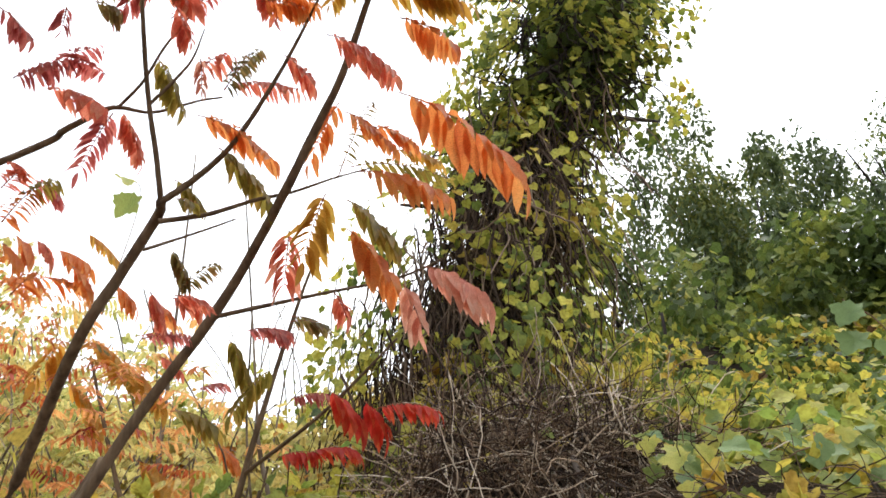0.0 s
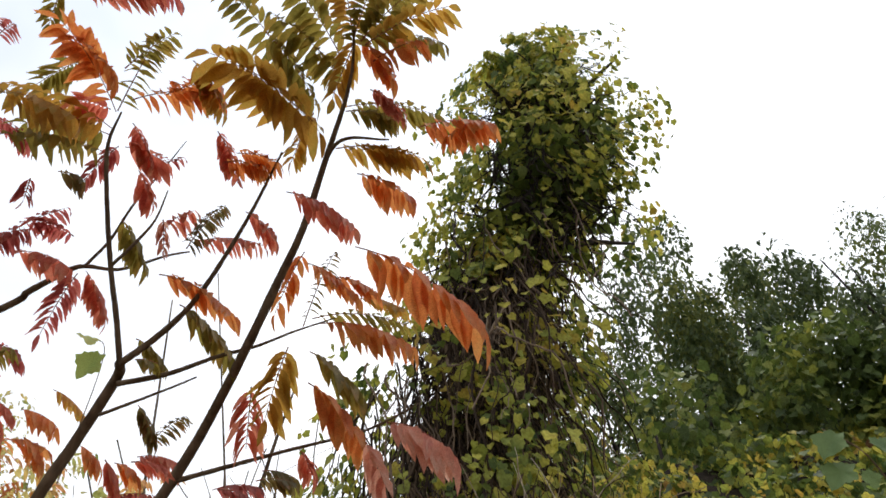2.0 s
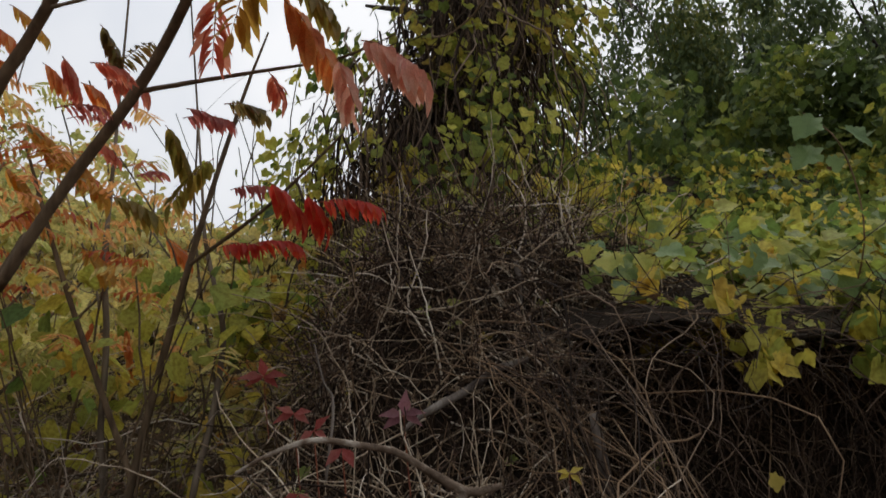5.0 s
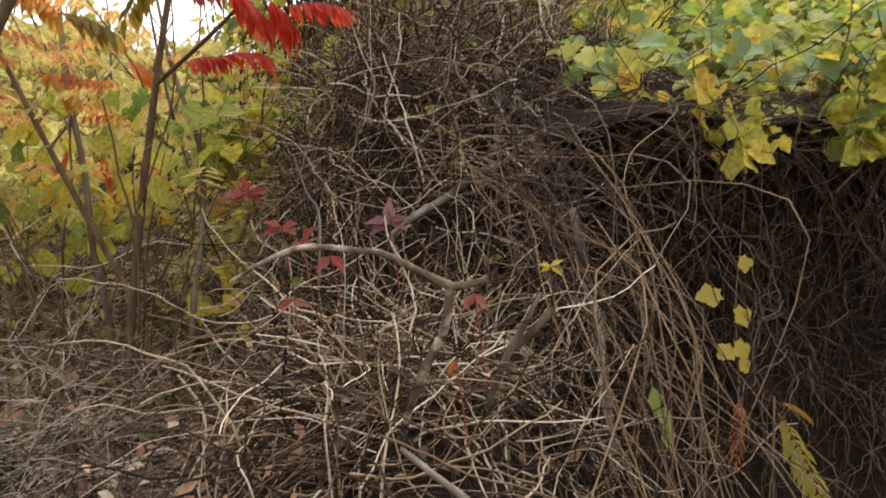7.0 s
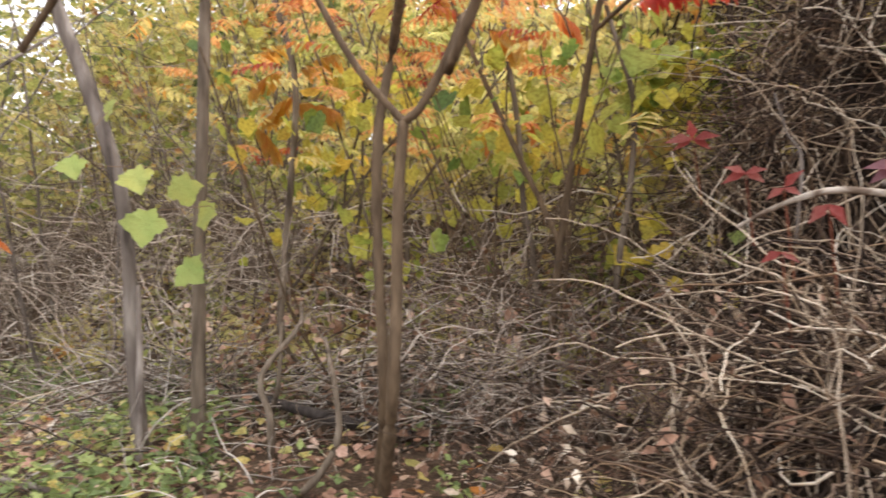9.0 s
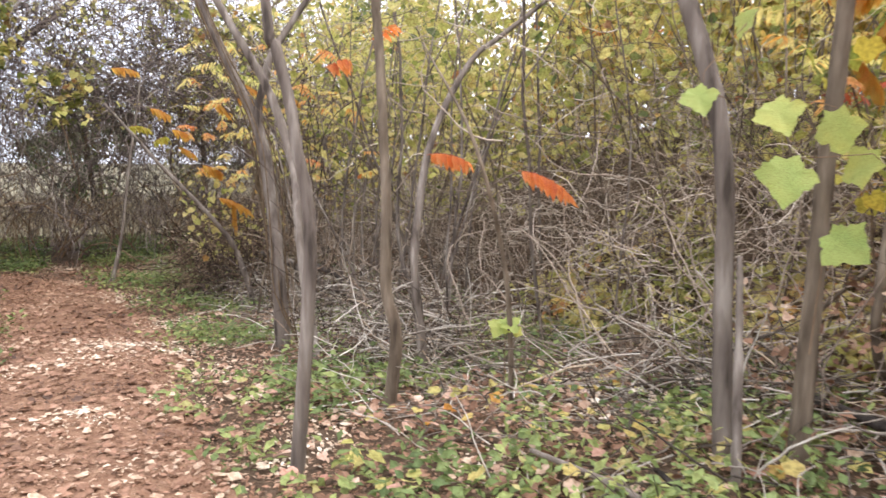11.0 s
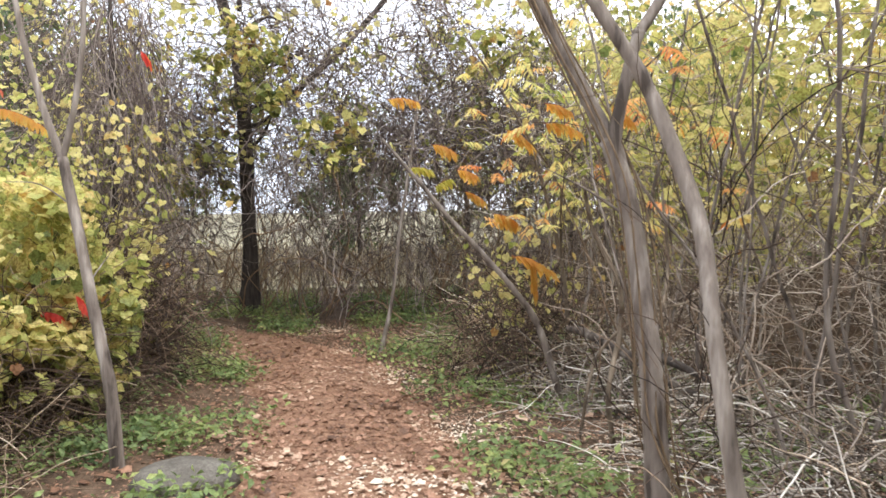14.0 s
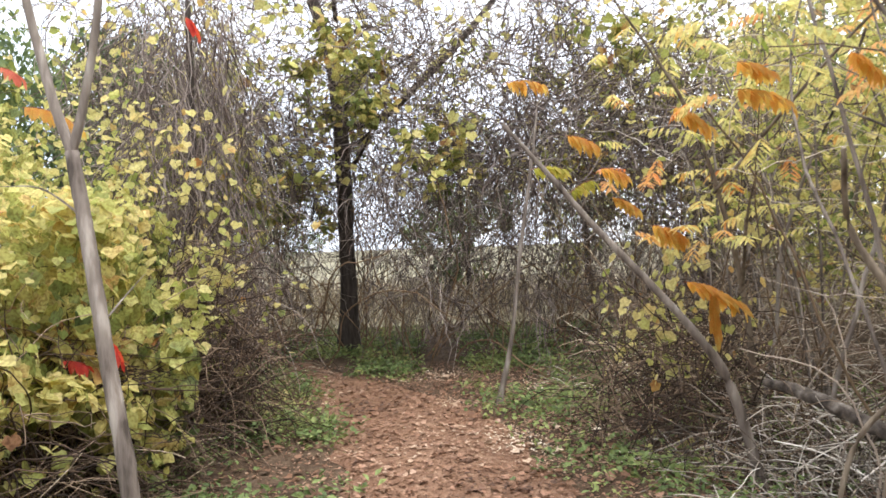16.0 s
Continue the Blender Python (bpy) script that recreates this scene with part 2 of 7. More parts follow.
def tubes(P, R, sides=4):
    """Round stems along N paths of K points, P (N, K, 3), with radii R (N, K)."""
    P, R = np.asarray(P, float), np.asarray(R, float)
    T = np.gradient(P, axis=1)
    T /= np.linalg.norm(T, axis=-1, keepdims=True) + 1e-9
    ref = np.where(np.abs(T[..., 2:3]) > 0.9, [[[1.0, 0.1, 0]]], [[[0.0, 0.05, 1.0]]])
    A = np.cross(T, ref)
    A /= np.linalg.norm(A, axis=-1, keepdims=True) + 1e-9
    B = np.cross(T, A)
    ang = np.arange(sides) * 2 * np.pi / sides
    V = P[:, :, None] + R[:, :, None, None] * (np.cos(ang)[:, None] * A[:, :, None] + np.sin(ang)[:, None] * B[:, :, None])
    n, k = P.shape[:2]
    idx = np.arange(n * k * sides).reshape(n, k, sides)
    nxt = np.roll(idx, -1, axis=2)
    F = np.stack([idx[:, :-1], nxt[:, :-1], nxt[:, 1:], idx[:, 1:]], -1).reshape(-1, 4)
    return V.reshape(-1, 3), F


def smooth_path(pts, k=24):
    """Catmull-Rom through control points of any width (x, y, z, radius)."""
    pts = np.asarray(pts, float)
    q = np.vstack([2 * pts[0] - pts[1], pts, 2 * pts[-1] - pts[-2]])
    u = np.linspace(0, len(pts) - 1 - 1e-6, k)
    i = u.astype(int)
    f = (u - i)[:, None]
    a, b, c, d = q[i], q[i + 1], q[i + 2], q[i + 3]
    return 0.5 * (2 * b + (c - a) * f + (2 * a - 5 * b + 4 * c - d) * f**2 + (3 * b - a - 3 * c + d) * f**3)


def stem(name, pts, mat, parent=None, sides=9, k=28, rough=0.06):
    """A tapered trunk or branch through (x, y, z, radius) points, with an uneven skin."""
    q = smooth_path(pts, k)
    V, F = tubes(q[None, :, :3], np.maximum(q[None, :, 3], 0.001), sides)
    ring = V.reshape(k, sides, 3)
    ring += (ring - q[:, None, :3]) * rng.normal(0, rough, (k, sides, 1))
    n = len(V)
    V = np.vstack([ring.reshape(-1, 3), q[-1:, :3]])
    top = np.arange(n - sides, n)
    cap = np.stack([top, np.roll(top, -1), np.full(sides, n), np.full(sides, n)], -1)[:, :3]
    me_f = np.vstack([F[:, [0, 1, 2]], F[:, [0, 2, 3]], cap])
    return mesh_object(name, V, me_f, mat, parent, True)


def unit(v):
    return v / (np.linalg.norm(v, axis=-1, keepdims=True) + 1e-9)


# leaf blades, stalk at the origin, tip along +y, upper side +z
def fan(outline, mid=(0, 0.42, 0.0), fold=0.25):
    o = np.array(outline, float)
    V = np.vstack([[mid], np.c_[o, fold * np.abs(o[:, 0]) - 0.10 * o[:, 1] ** 2]])
    n = len(o)
    F = np.array([[0, 1 + i, 1 + (i + 1) % n] for i in range(n)])
    return V, F


LOBED = fan([(0, 0.05), (0.24, -0.10), (0.46, 0.06), (0.47, 0.30), (0.53, 0.50), (0.33, 0.66), (0, 1.0), (-0.30, 0.70), (-0.54, 0.52), (-0.46, 0.30), (-0.47, 0.08), (-0.26, -0.10)], fold=0.18)
GRAPE_LOW = fan([(0, 0.06), (0.20, -0.10), (0.42, 0.0), (0.43, 0.18), (0.56, 0.36), (0.49, 0.54), (0.35, 0.62), (0.22, 0.80), (0.0, 1.0), (-0.20, 0.81), (-0.36, 0.62), (-0.52, 0.56), (-0.55, 0.36), (-0.44, 0.18), (-0.43, 0.02), (-0.18, -0.10)], fold=0.20)
HEART = fan([(0, 0.0), (0.36, -0.04), (0.46, 0.28), (0.24, 0.70), (0, 1.0), (-0.24, 0.70), (-0.46, 0.28), (-0.36, -0.04)])
LANCE = fan([(0, 0.0), (0.095, 0.18), (0.125, 0.45), (0.075, 0.78), (0, 1.0), (-0.075, 0.78), (-0.125, 0.45), (-0.095, 0.18)], (0, 0.45, -0.03), 0.3)
OVAL = fan([(0, 0), (0.27, 0.40), (0, 1.0), (-0.27, 0.40)], (0, 0.45, -0.04), 0.3)


def blades(template, P, tip, up, size):
    """Many blades at P: tip directions, upper-side directions and lengths."""
    T, F = template
    y = unit(np.asarray(tip, float))
    x = unit(np.cross(y, up))
    z = np.cross(x, y)
    s = np.asarray(size, float)[:, None, None]
    V = P[:, None] + s * (T[None, :, :1] * x[:, None] + T[None, :, 1:2] * y[:, None] + T[None, :, 2:] * z[:, None])
    N = len(P)
    return V.reshape(-1, 3), (F[None] + (np.arange(N) * len(T))[:, None, None]).reshape(-1, 3)


def drooping(n, lean=0.6, out=None, wild=0.6):
    """Random tip directions that hang, and upper sides that face up or outwards."""
    a = rng.uniform(0, 2 * np.pi, n)
    tip = np.c_[np.cos(a), np.sin(a), rng.normal(-lean, 0.45, n)]
    up = np.c_[rng.normal(0, wild, n), rng.normal(0, wild, n), np.ones(n)]
    if out is not None:
        up = up * 0.9 + out
        tip = tip * 0.6 + out * 0.35 + [0, 0, -0.45]
    return tip, up


def leaf_mass(name, template, P, size, mat, parent=None, lean=0.6, out=None, wild=0.6):
    tip, up = drooping(len(P), lean, out, wild)
    V, F = blades(template, P, tip, up, size * rng.uniform(0.5, 1.25, len(P)))
    return mesh_object(name, V, F, mat, parent)


def lumps(P, scale, seed=0.0):
    """Smooth pseudo-random values, about -1 to 1, at the points P."""
    q = np.asarray(P, float) * scale + seed
    x, y, z = q[..., 0], q[..., 1], q[..., 2]
    return (np.sin(x * 1.7 + 1.3 * np.sin(y * 1.1 + z)) + np.sin(y * 2.3 + 1.7 * np.sin(z * 1.3 - x)) + np.sin(z * 1.9 + 1.1 * np.sin(x * 1.5 + y * 0.7))) / 3


def wander(P0, D0, steps, step, turn=0.35, pull=(0, 0, 0)):
    """Random walks from P0 in directions D0: (N, steps, 3)."""
    P, D = [np.asarray(P0, float)], unit(np.asarray(D0, float))
    for _ in range(steps - 1):
        D = unit(D + rng.normal(0, turn, D.shape) + np.asarray(pull))
        P.append(P[-1] + D * step)
    return np.stack(P, 1)


# ---- the ground ----
def smooth(a, b, v):
    """Eases from 0 at a to 1 at b, in either order."""
    t = np.clip((v - a) / (b - a), 0, 1)
    return t * t * (3 - 2 * t)


def ground_z(x, y):
    """The walk falls gently to the west; a bank rises behind the thicket to the north."""
    x, y = np.broadcast_arrays(np.asarray(x, float), np.asarray(y, float))
    z = np.interp(x, [-18, -14, -11, -9, -7.5, -5.5, -3.5, -2, 0], [-0.60, -0.62, -0.60, -0.45, -0.30, -0.20, 0.05, 0.10, 0.05])
    z = z + 1.6 * smooth(6.0, 12.0, y) * smooth(-17, -12, x)
    z = z + 1.5 * smooth(4.6, 8.2, y) * smooth(12.0, 10.0, y) * smooth(-17, -12, x) * smooth(0.6, -0.6, x)
    q = np.stack([x, y, 0 * x], -1)
    near = np.exp(-((x + 7) / 30) ** 2 - (y / 25) ** 2)
    return z + near * (0.035 * lumps(q, 1.3) + 0.015 * lumps(q, 4.1, 3.0))


def grid_object(name, xs, ys, zf, mat, drop=None):
    X, Y = np.meshgrid(xs, ys)
    V = np.stack([X, Y, zf(X, Y)], -1).reshape(-1, 3)
    nx, ny = len(xs), len(ys)
    i = np.arange(nx * ny).reshape(ny, nx)
    F = np.stack([i[:-1, :-1], i[:-1, 1:], i[1:, 1:], i[1:, :-1]], -1).reshape(-1, 4)
    if drop is not None:
        F = F[~drop(V[F].mean(1))]
    return mesh_object(name, V, F, mat, None, True)


far = [20.0, 30, 50, 90, 180, 400, 900]
gx = np.r_[[-v - 10 for v in far[::-1]], np.arange(-24, 8, 0.2), far]
gy = np.r_[[-v for v in far[::-1]], np.arange(-8, 14, 0.2), far]
ground = grid_object("ground", gx, gy, ground_z, M_SOIL)
tagged(ground, "dark woodland soil under fallen leaves and twigs", "ground", kind="structure")

PATH_X = np.array([2.5, 0.5, -2.0, -4.1, -6.0, -7.5, -9.0, -10.5, -12.5, -14.2, -15.6, -17.2, -19.5])
PATH_L = np.array([-0.7, -0.7, -0.65, -0.6, -0.5, -0.3, -0.1, -0.15, -0.35, -0.75, -1.25, -2.3, -4.2])
PATH_R = np.array([1.0, 1.0, 1.15, 1.23, 1.25, 1.4, 1.6, 1.55, 1.4, 0.85, -0.2, -1.4, -3.2])


def path_sides(x):
    return np.interp(-x, -PATH_X, PATH_L), np.interp(-x, -PATH_X, PATH_R)


px = np.linspace(2.4, -19.4, 260)
pl, pr = path_sides(px)
u = np.linspace(0, 1, 17)
wob = np.stack([px, 0 * px, 0 * px], -1)
pl, pr = pl + 0.10 * lumps(wob, 2.2, 5.0) + 0.05 * lumps(wob, 7.0), pr + 0.10 * lumps(wob, 2.0, 9.0) + 0.05 * lumps(wob, 6.0, 2.0)
PX = np.repeat(px[:, None], 17, 1)
PY = pl[:, None] + (pr - pl)[:, None] * u
PZ = ground_z(PX, PY) + 0.004 + 0.016 * np.sin(np.pi * u)[None]
i = np.arange(PX.size).reshape(PX.shape)
footpath = mesh_object("footpath", np.stack([PX, PY, PZ], -1), np.stack([i[:-1, :-1], i[:-1, 1:], i[1:, 1:], i[1:, :-1]], -1).reshape(-1, 4), M_PATH, None, True)
tagged(footpath, "trodden footpath of reddish brown needle and leaf litter", "path", kind="structure")


# ---- the dead vine mound and the bank under living vines ----
def dome(u, v, p=1.2):
    return np.sqrt(np.clip(1 - (u * u + v * v) ** p, 0, 1))


def mound_z(x, y):
    x, y = np.asarray(x, float), np.asarray(y, float)
    q = np.stack([x, y, 0 * x], -1)
    rough = 0.07 * lumps(q, 3.1) + 0.04 * lumps(q, 8.0, 1.0)
    back = 2.50 * dome((x - 0.35) / 1.12, (y - 4.55) / 1.15)
    front = 0.95 * dome((x - 0.2) / 0.62, (y - 3.0) / 0.75)
    lip = smooth(0.75, 1.05, x) + smooth(4.6, 5.4, y) * smooth(-1.3, -0.2, x)
    bank = np.clip(lip, 0, 1) * smooth(3.45, 3.75, y) * np.clip(2.02 + 0.42 * (y - 3.5), 0, 3.9)
    h = np.maximum(np.maximum(back, front), bank)
    return ground_z(x, y) + h + rough * np.clip(h, 0, 1)


def bare(c):
    return mound_z(c[:, 0], c[:, 1]) - ground_z(c[:, 0], c[:, 1]) < 0.04


vine_mound = empty("dead_vine_mound", (0.3, 3.6, 0))
tagged(vine_mound, "tangled mound of dead grey-brown vines over brush", "vine mound")
# dark sheet below the stems; its colour stands for shade in the gaps
core = grid_object("gap_shade_core", np.arange(-1.6, 7.2, 0.08), np.arange(1.8, 9.5, 0.08), lambda x, y: mound_z(x, y) - 0.10, M_GAPSHADE, bare)
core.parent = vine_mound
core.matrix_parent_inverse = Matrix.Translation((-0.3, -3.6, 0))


def attach(ob, parent):
    """Parents a mesh that was built in world places, without moving it."""
    ob.parent = parent
    ob.matrix_parent_inverse = Matrix.Translation(-parent.location)
    return ob


def draped(n, x0, x1, y0, y1, steps=15, step=0.075, lift=0.12, keep=None, pull=0.03):
    """Vine paths that crawl over the mound and arch off it."""
    P = np.c_[rng.uniform(x0, x1, n), rng.uniform(y0, y1, n)]
    if keep is not None:
        P = P[keep(P)]
    n = len(P)
    a = rng.uniform(0, 2 * np.pi, n)
    out = []
    for _ in range(steps):
        out.append(P)
        e = 0.04
        gxs = (mound_z(P[:, 0] + e, P[:, 1]) - mound_z(P[:, 0] - e, P[:, 1])) / (2 * e)
        gys = (mound_z(P[:, 0], P[:, 1] + e) - mound_z(P[:, 0], P[:, 1] - e)) / (2 * e)
        slope = np.sqrt(1 + gxs**2 + gys**2)
        down = np.arctan2(-gys, -gxs)
        a = a + rng.normal(0, 0.30, n) + pull * np.sin(down - a) * np.minimum(slope, 3)
        P = P + np.c_[np.cos(a), np.sin(a)] * (step / slope)[:, None]
    Q = np.stack(out, 1)
    k = np.sin(np.linspace(0, np.pi, steps))[None]
    z = mound_z(Q[..., 0], Q[..., 1]) + rng.uniform(-0.09, 0.05, (n, 1)) + k * rng.uniform(0, lift, (n, 1))
    return np.concatenate([Q, z[..., None]], -1)


def on_mound(P):
    return mound_z(P[:, 0], P[:, 1]) - ground_z(P[:, 0], P[:, 1]) > 0.3


def vine_set(name, paths, r0, r1, mat, parent, sides=4):
    n, k = paths.shape[:2]
    R = rng.uniform(r0, r1, (n, 1)) * np.linspace(1.0, 0.55, k)[None]
    V, F = tubes(paths, R, sides)
    ob = mesh_object(name, V, F, mat, None, True)
    tagged(ob, kind="stuff")
    return attach(ob, parent) if parent else ob


M_PALE = bark_material("pale_dead_vine", [(0.2, (0.16, 0.112, 0.075)), (0.5, (0.38, 0.295, 0.205)), (0.8, (0.66, 0.57, 0.45))], 26, 3, 0.3)


def single_stems(name, paths, r0, r1, mat, parent, sides=5, taper=0.5):
    """Stems that can be told apart, each an object of its own."""
    k = paths.shape[1]
    for p in paths:
        V, F = tubes(p[None], rng.uniform(r0, r1) * np.linspace(1.0, taper, k)[None], sides)
        attach(mesh_object(name, V, F, mat, None, True), parent)


def volume_stems(n, centre, size, steps, step, turn, pull, flat=0.35):
    """Arching stems that start inside an ellipsoid."""
    d = unit(rng.normal(0, 1, (n, 3))) * rng.random((n, 1)) ** 0.45
    p = np.asarray(centre) + d * np.asarray(size)
    p[:, 2] = np.maximum(p[:, 2], ground_z(p[:, 0], p[:, 1]) + 0.02)
    return wander(p, np.c_[rng.normal(0, 1, (n, 2)), rng.normal(0.1, flat, n)], steps, step, turn, pull)


def above_ground(paths):
    paths[..., 2] = np.maximum(paths[..., 2], ground_z(paths[..., 0], paths[..., 1]) + 0.01)
    return paths


def clinging(n, x0, x1, y0, y1, steps, step, turn):
    """Short stems that cross one another every way over the mound's skin."""
    P = np.c_[rng.uniform(x0, x1, n), rng.uniform(y0, y1, n)]
    P = P[on_mound(P)]
    x, y, e = P[:, 0], P[:, 1], 0.05
    nrm = unit(np.c_[-(mound_z(x + e, y) - mound_z(x - e, y)) / (2 * e), -(mound_z(x, y + e) - mound_z(x, y - e)) / (2 * e), np.ones(len(P))])
    # steep sides take more stems than their plan shows: spread starts down the slope
    start = np.c_[P, mound_z(x, y) - rng.random(len(P)) * np.minimum(1.6, 0.35 * (1 / nrm[:, 2] - 1))] + nrm * rng.uniform(-0.05, 0.06, (len(P), 1))
    d = rng.normal(0, 1, (len(P), 3))
    d = unit(d - (d * nrm).sum(1, keepdims=True) * nrm * 0.9)
    return above_ground(wander(start, d, steps, step, turn, (0, 0, -0.03)))


# the darker set stands for shade between the lighter stems
vine_set("skin_tangle", clinging(3200, -0.95, 1.2, 2.7, 5.7, 10, 0.055, 0.34), 0.0016, 0.0038, M_DEADDARK, vine_mound)
vine_set("skin_tangle", clinging(3300, -0.95, 1.2, 2.7, 5.7, 12, 0.065, 0.26), 0.0018, 0.0052, M_DEAD, vine_mound)
vine_set("draped_tangle", draped(500, -1.0, 1.2, 2.6, 5.2, 18, 0.05, 0.12, on_mound, 0.0), 0.0016, 0.0036, M_DEAD, vine_mound)
vine_set("front_tangle", above_ground(volume_stems(850, (0.05, 2.9, 0.62), (0.62, 0.7, 0.66), 12, 0.055, 0.19, (0, 0, -0.05), 0.6)), 0.0016, 0.0046, M_DEAD, vine_mound)
# second front set in the dark tone: shade low on the mound, coloured in
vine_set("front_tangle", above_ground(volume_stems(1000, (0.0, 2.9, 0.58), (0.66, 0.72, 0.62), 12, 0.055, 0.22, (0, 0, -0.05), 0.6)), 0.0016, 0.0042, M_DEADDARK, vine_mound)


def wall_stems(n, steps, step, turn):
    """Stems that cross one another on the mound's steep south side."""
    h, a = rng.uniform(0.25, 2.5, n), rng.uniform(-math.pi - 0.3, 0.3, n)
    r = (1 - (h / 2.62) ** 2) ** (1 / 2.4)
    out = np.c_[np.cos(a), np.sin(a), 0 * a]
    p = np.array([0.35, 4.55, 0.05]) + out * np.c_[1.12 * r, 1.15 * r, 0 * r] + np.c_[0 * h, 0 * h, h] + out * rng.uniform(-0.05, 0.06, (n, 1))
    d = rng.normal(0, 1, (n, 3)) + [0, 0, -0.25]
    return wander(p, d - (d * out).sum(1, keepdims=True) * out * 0.85, steps, step, turn, (0, 0, -0.03))


vine_set("wall_tangle", wall_stems(2400, 12, 0.06, 0.2), 0.0018, 0.005, M_DEAD, vine_mound)
vine_set("wall_tangle", wall_stems(1500, 11, 0.05, 0.3), 0.0016, 0.004, M_DEADDARK, vine_mound)
single_stems("vine_stem", wall_stems(120, 18, 0.06, 0.12), 0.0022, 0.0045, M_PALE, vine_mound)
# side stems carry the same shade in their darker tone
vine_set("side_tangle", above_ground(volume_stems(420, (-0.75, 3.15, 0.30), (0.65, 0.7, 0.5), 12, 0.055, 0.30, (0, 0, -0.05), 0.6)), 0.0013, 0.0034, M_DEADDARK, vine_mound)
single_stems("vine_stem", draped(90, -0.8, 1.0, 2.7, 4.8, 20, 0.055, 0.2, on_mound, 0.0), 0.0025, 0.005, M_DEAD, vine_mound)
single_stems("vine_stem", above_ground(volume_stems(75, (-0.1, 2.78, 0.8), (0.75, 0.6, 0.5), 14, 0.055, 0.17, (0, 0, -0.05), 0.6)), 0.002, 0.0044, M_PALE, vine_mound)
# the sheaf of long stems that falls over the mound's east shoulder
n = 64
w = rng.random((n, 1))
ctrl = np.stack([np.c_[0.25 + 0.35 * w, 3.5 + 0.2 * w, 1.78 + 0 * w], np.c_[0.55 + 0.18 * w, 3.1 + 0 * w, 1.62 - 0.05 * w], np.c_[0.72 + 0.16 * w, 2.75 + 0 * w, 1.15 + 0 * w], np.c_[0.80 + 0.2 * w, 2.45 + 0 * w, 0.6 + 0 * w], np.c_[0.86 + 0.28 * w, 2.2 + 0 * w, 0.05 + 0 * w]], 1)
ctrl = ctrl + rng.normal(0, 0.17, ctrl.shape)
sheaf = np.stack([smooth_path(c, 22) for c in ctrl])
sheaf = sheaf + np.cumsum(rng.normal(0, 0.012, sheaf.shape), 1)
vine_set("sheaf_tangle", sheaf[26:], 0.0015, 0.0036, M_DEADDARK, vine_mound)
single_stems("vine_stem", sheaf[:26], 0.002, 0.0045, M_DEAD, vine_mound)


def curtain(n, x0, x1, y0, y1, z0, z1, length, spread=0.12):
    """Stems that hang down from a lip."""
    p = np.c_[rng.uniform(x0, x1, n), rng.uniform(y0, y1, n), rng.uniform(z0, z1, n)]
    d = np.c_[rng.normal(0, 0.5, n), rng.normal(-0.15, 0.3, n), rng.uniform(-1, 0.1, n)]
    k = 14
    return wander(p, d, k, length / k, spread, (0, 0, -0.22))


# hollow's shade deepened by colour: its hanging vines use the dark tone
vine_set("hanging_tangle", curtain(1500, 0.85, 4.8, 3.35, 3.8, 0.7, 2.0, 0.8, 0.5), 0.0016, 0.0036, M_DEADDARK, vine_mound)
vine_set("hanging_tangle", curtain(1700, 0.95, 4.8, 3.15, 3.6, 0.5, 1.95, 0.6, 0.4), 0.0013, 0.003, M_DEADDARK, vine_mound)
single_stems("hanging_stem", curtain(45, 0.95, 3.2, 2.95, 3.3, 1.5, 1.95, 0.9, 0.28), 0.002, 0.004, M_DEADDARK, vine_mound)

def overhang():
    """Shelf carrying the blanket out: a near-black slab added to shade the hollow."""
    xs, us = np.arange(0.72, 5.4, 0.12), np.linspace(0, 1, 9)
    X, U = np.meshgrid(xs, us)
    front = 3.12 + 0.14 * lumps(np.stack([X, 0 * X, 0 * X], -1), 2.3) + 0.35 * smooth(1.0, 0.7, X)
    Y = front + (3.9 - front) * U
    q = np.stack([X, Y, 0 * X], -1)
    top = 1.86 + 0.25 * U + 0.05 * lumps(q, 4.0)
    low = top - 0.12 - 0.05 * lumps(q, 5.0, 2.0) + 0.12 * (1 - U)
    V = np.concatenate([np.stack([X, Y, top], -1).reshape(-1, 3), np.stack([X, Y, low], -1).reshape(-1, 3)])
    i = np.arange(X.size).reshape(X.shape)
    up = np.stack([i[:-1, :-1], i[:-1, 1:], i[1:, 1:], i[1:, :-1]], -1).reshape(-1, 4)
    dn = up[:, ::-1] + X.size
    edge = np.stack([i[0, :-1], i[0, :-1] + X.size, i[0, 1:] + X.size, i[0, 1:]], -1)
    attach(mesh_object("overhang_shade_slab", V, np.vstack([up, dn, edge]), M_GAPSHADE, None, True), vine_mound)
    n = 900
    p = np.c_[rng.uniform(0.72, 4.8, n), rng.uniform(2.9, 3.3, n), rng.uniform(1.72, 1.98, n)]
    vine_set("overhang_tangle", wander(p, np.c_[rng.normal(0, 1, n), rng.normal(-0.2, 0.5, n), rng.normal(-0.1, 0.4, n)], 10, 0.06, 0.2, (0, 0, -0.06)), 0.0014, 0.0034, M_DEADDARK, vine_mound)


overhang()
vine_blanket = empty("living_vine_blanket", (2.0, 4.0, 0))
tagged(vine_blanket, "green and yellow lobed vine leaves covering the bank", "vine")
n = 20000
P = np.c_[rng.uniform(0.75, 6.5, n), 2.84 + 5.5 * rng.random(n) ** 1.6, np.zeros(n)]
P = P[(lumps(np.c_[P[:, :2], 0 * P[:, :1]], 2.6) + 0.5 * lumps(np.c_[P[:, :2], 0 * P[:, :1]], 7.0) > -0.25) & ((P[:, 0] > 1.0) | (P[:, 1] > 5.2))]
P[:, 2] = np.maximum(mound_z(P[:, 0], P[:, 1]), 2.0 + 0.3 * (P[:, 1] - 3.5)) + rng.uniform(-0.12, 0.22, len(P))
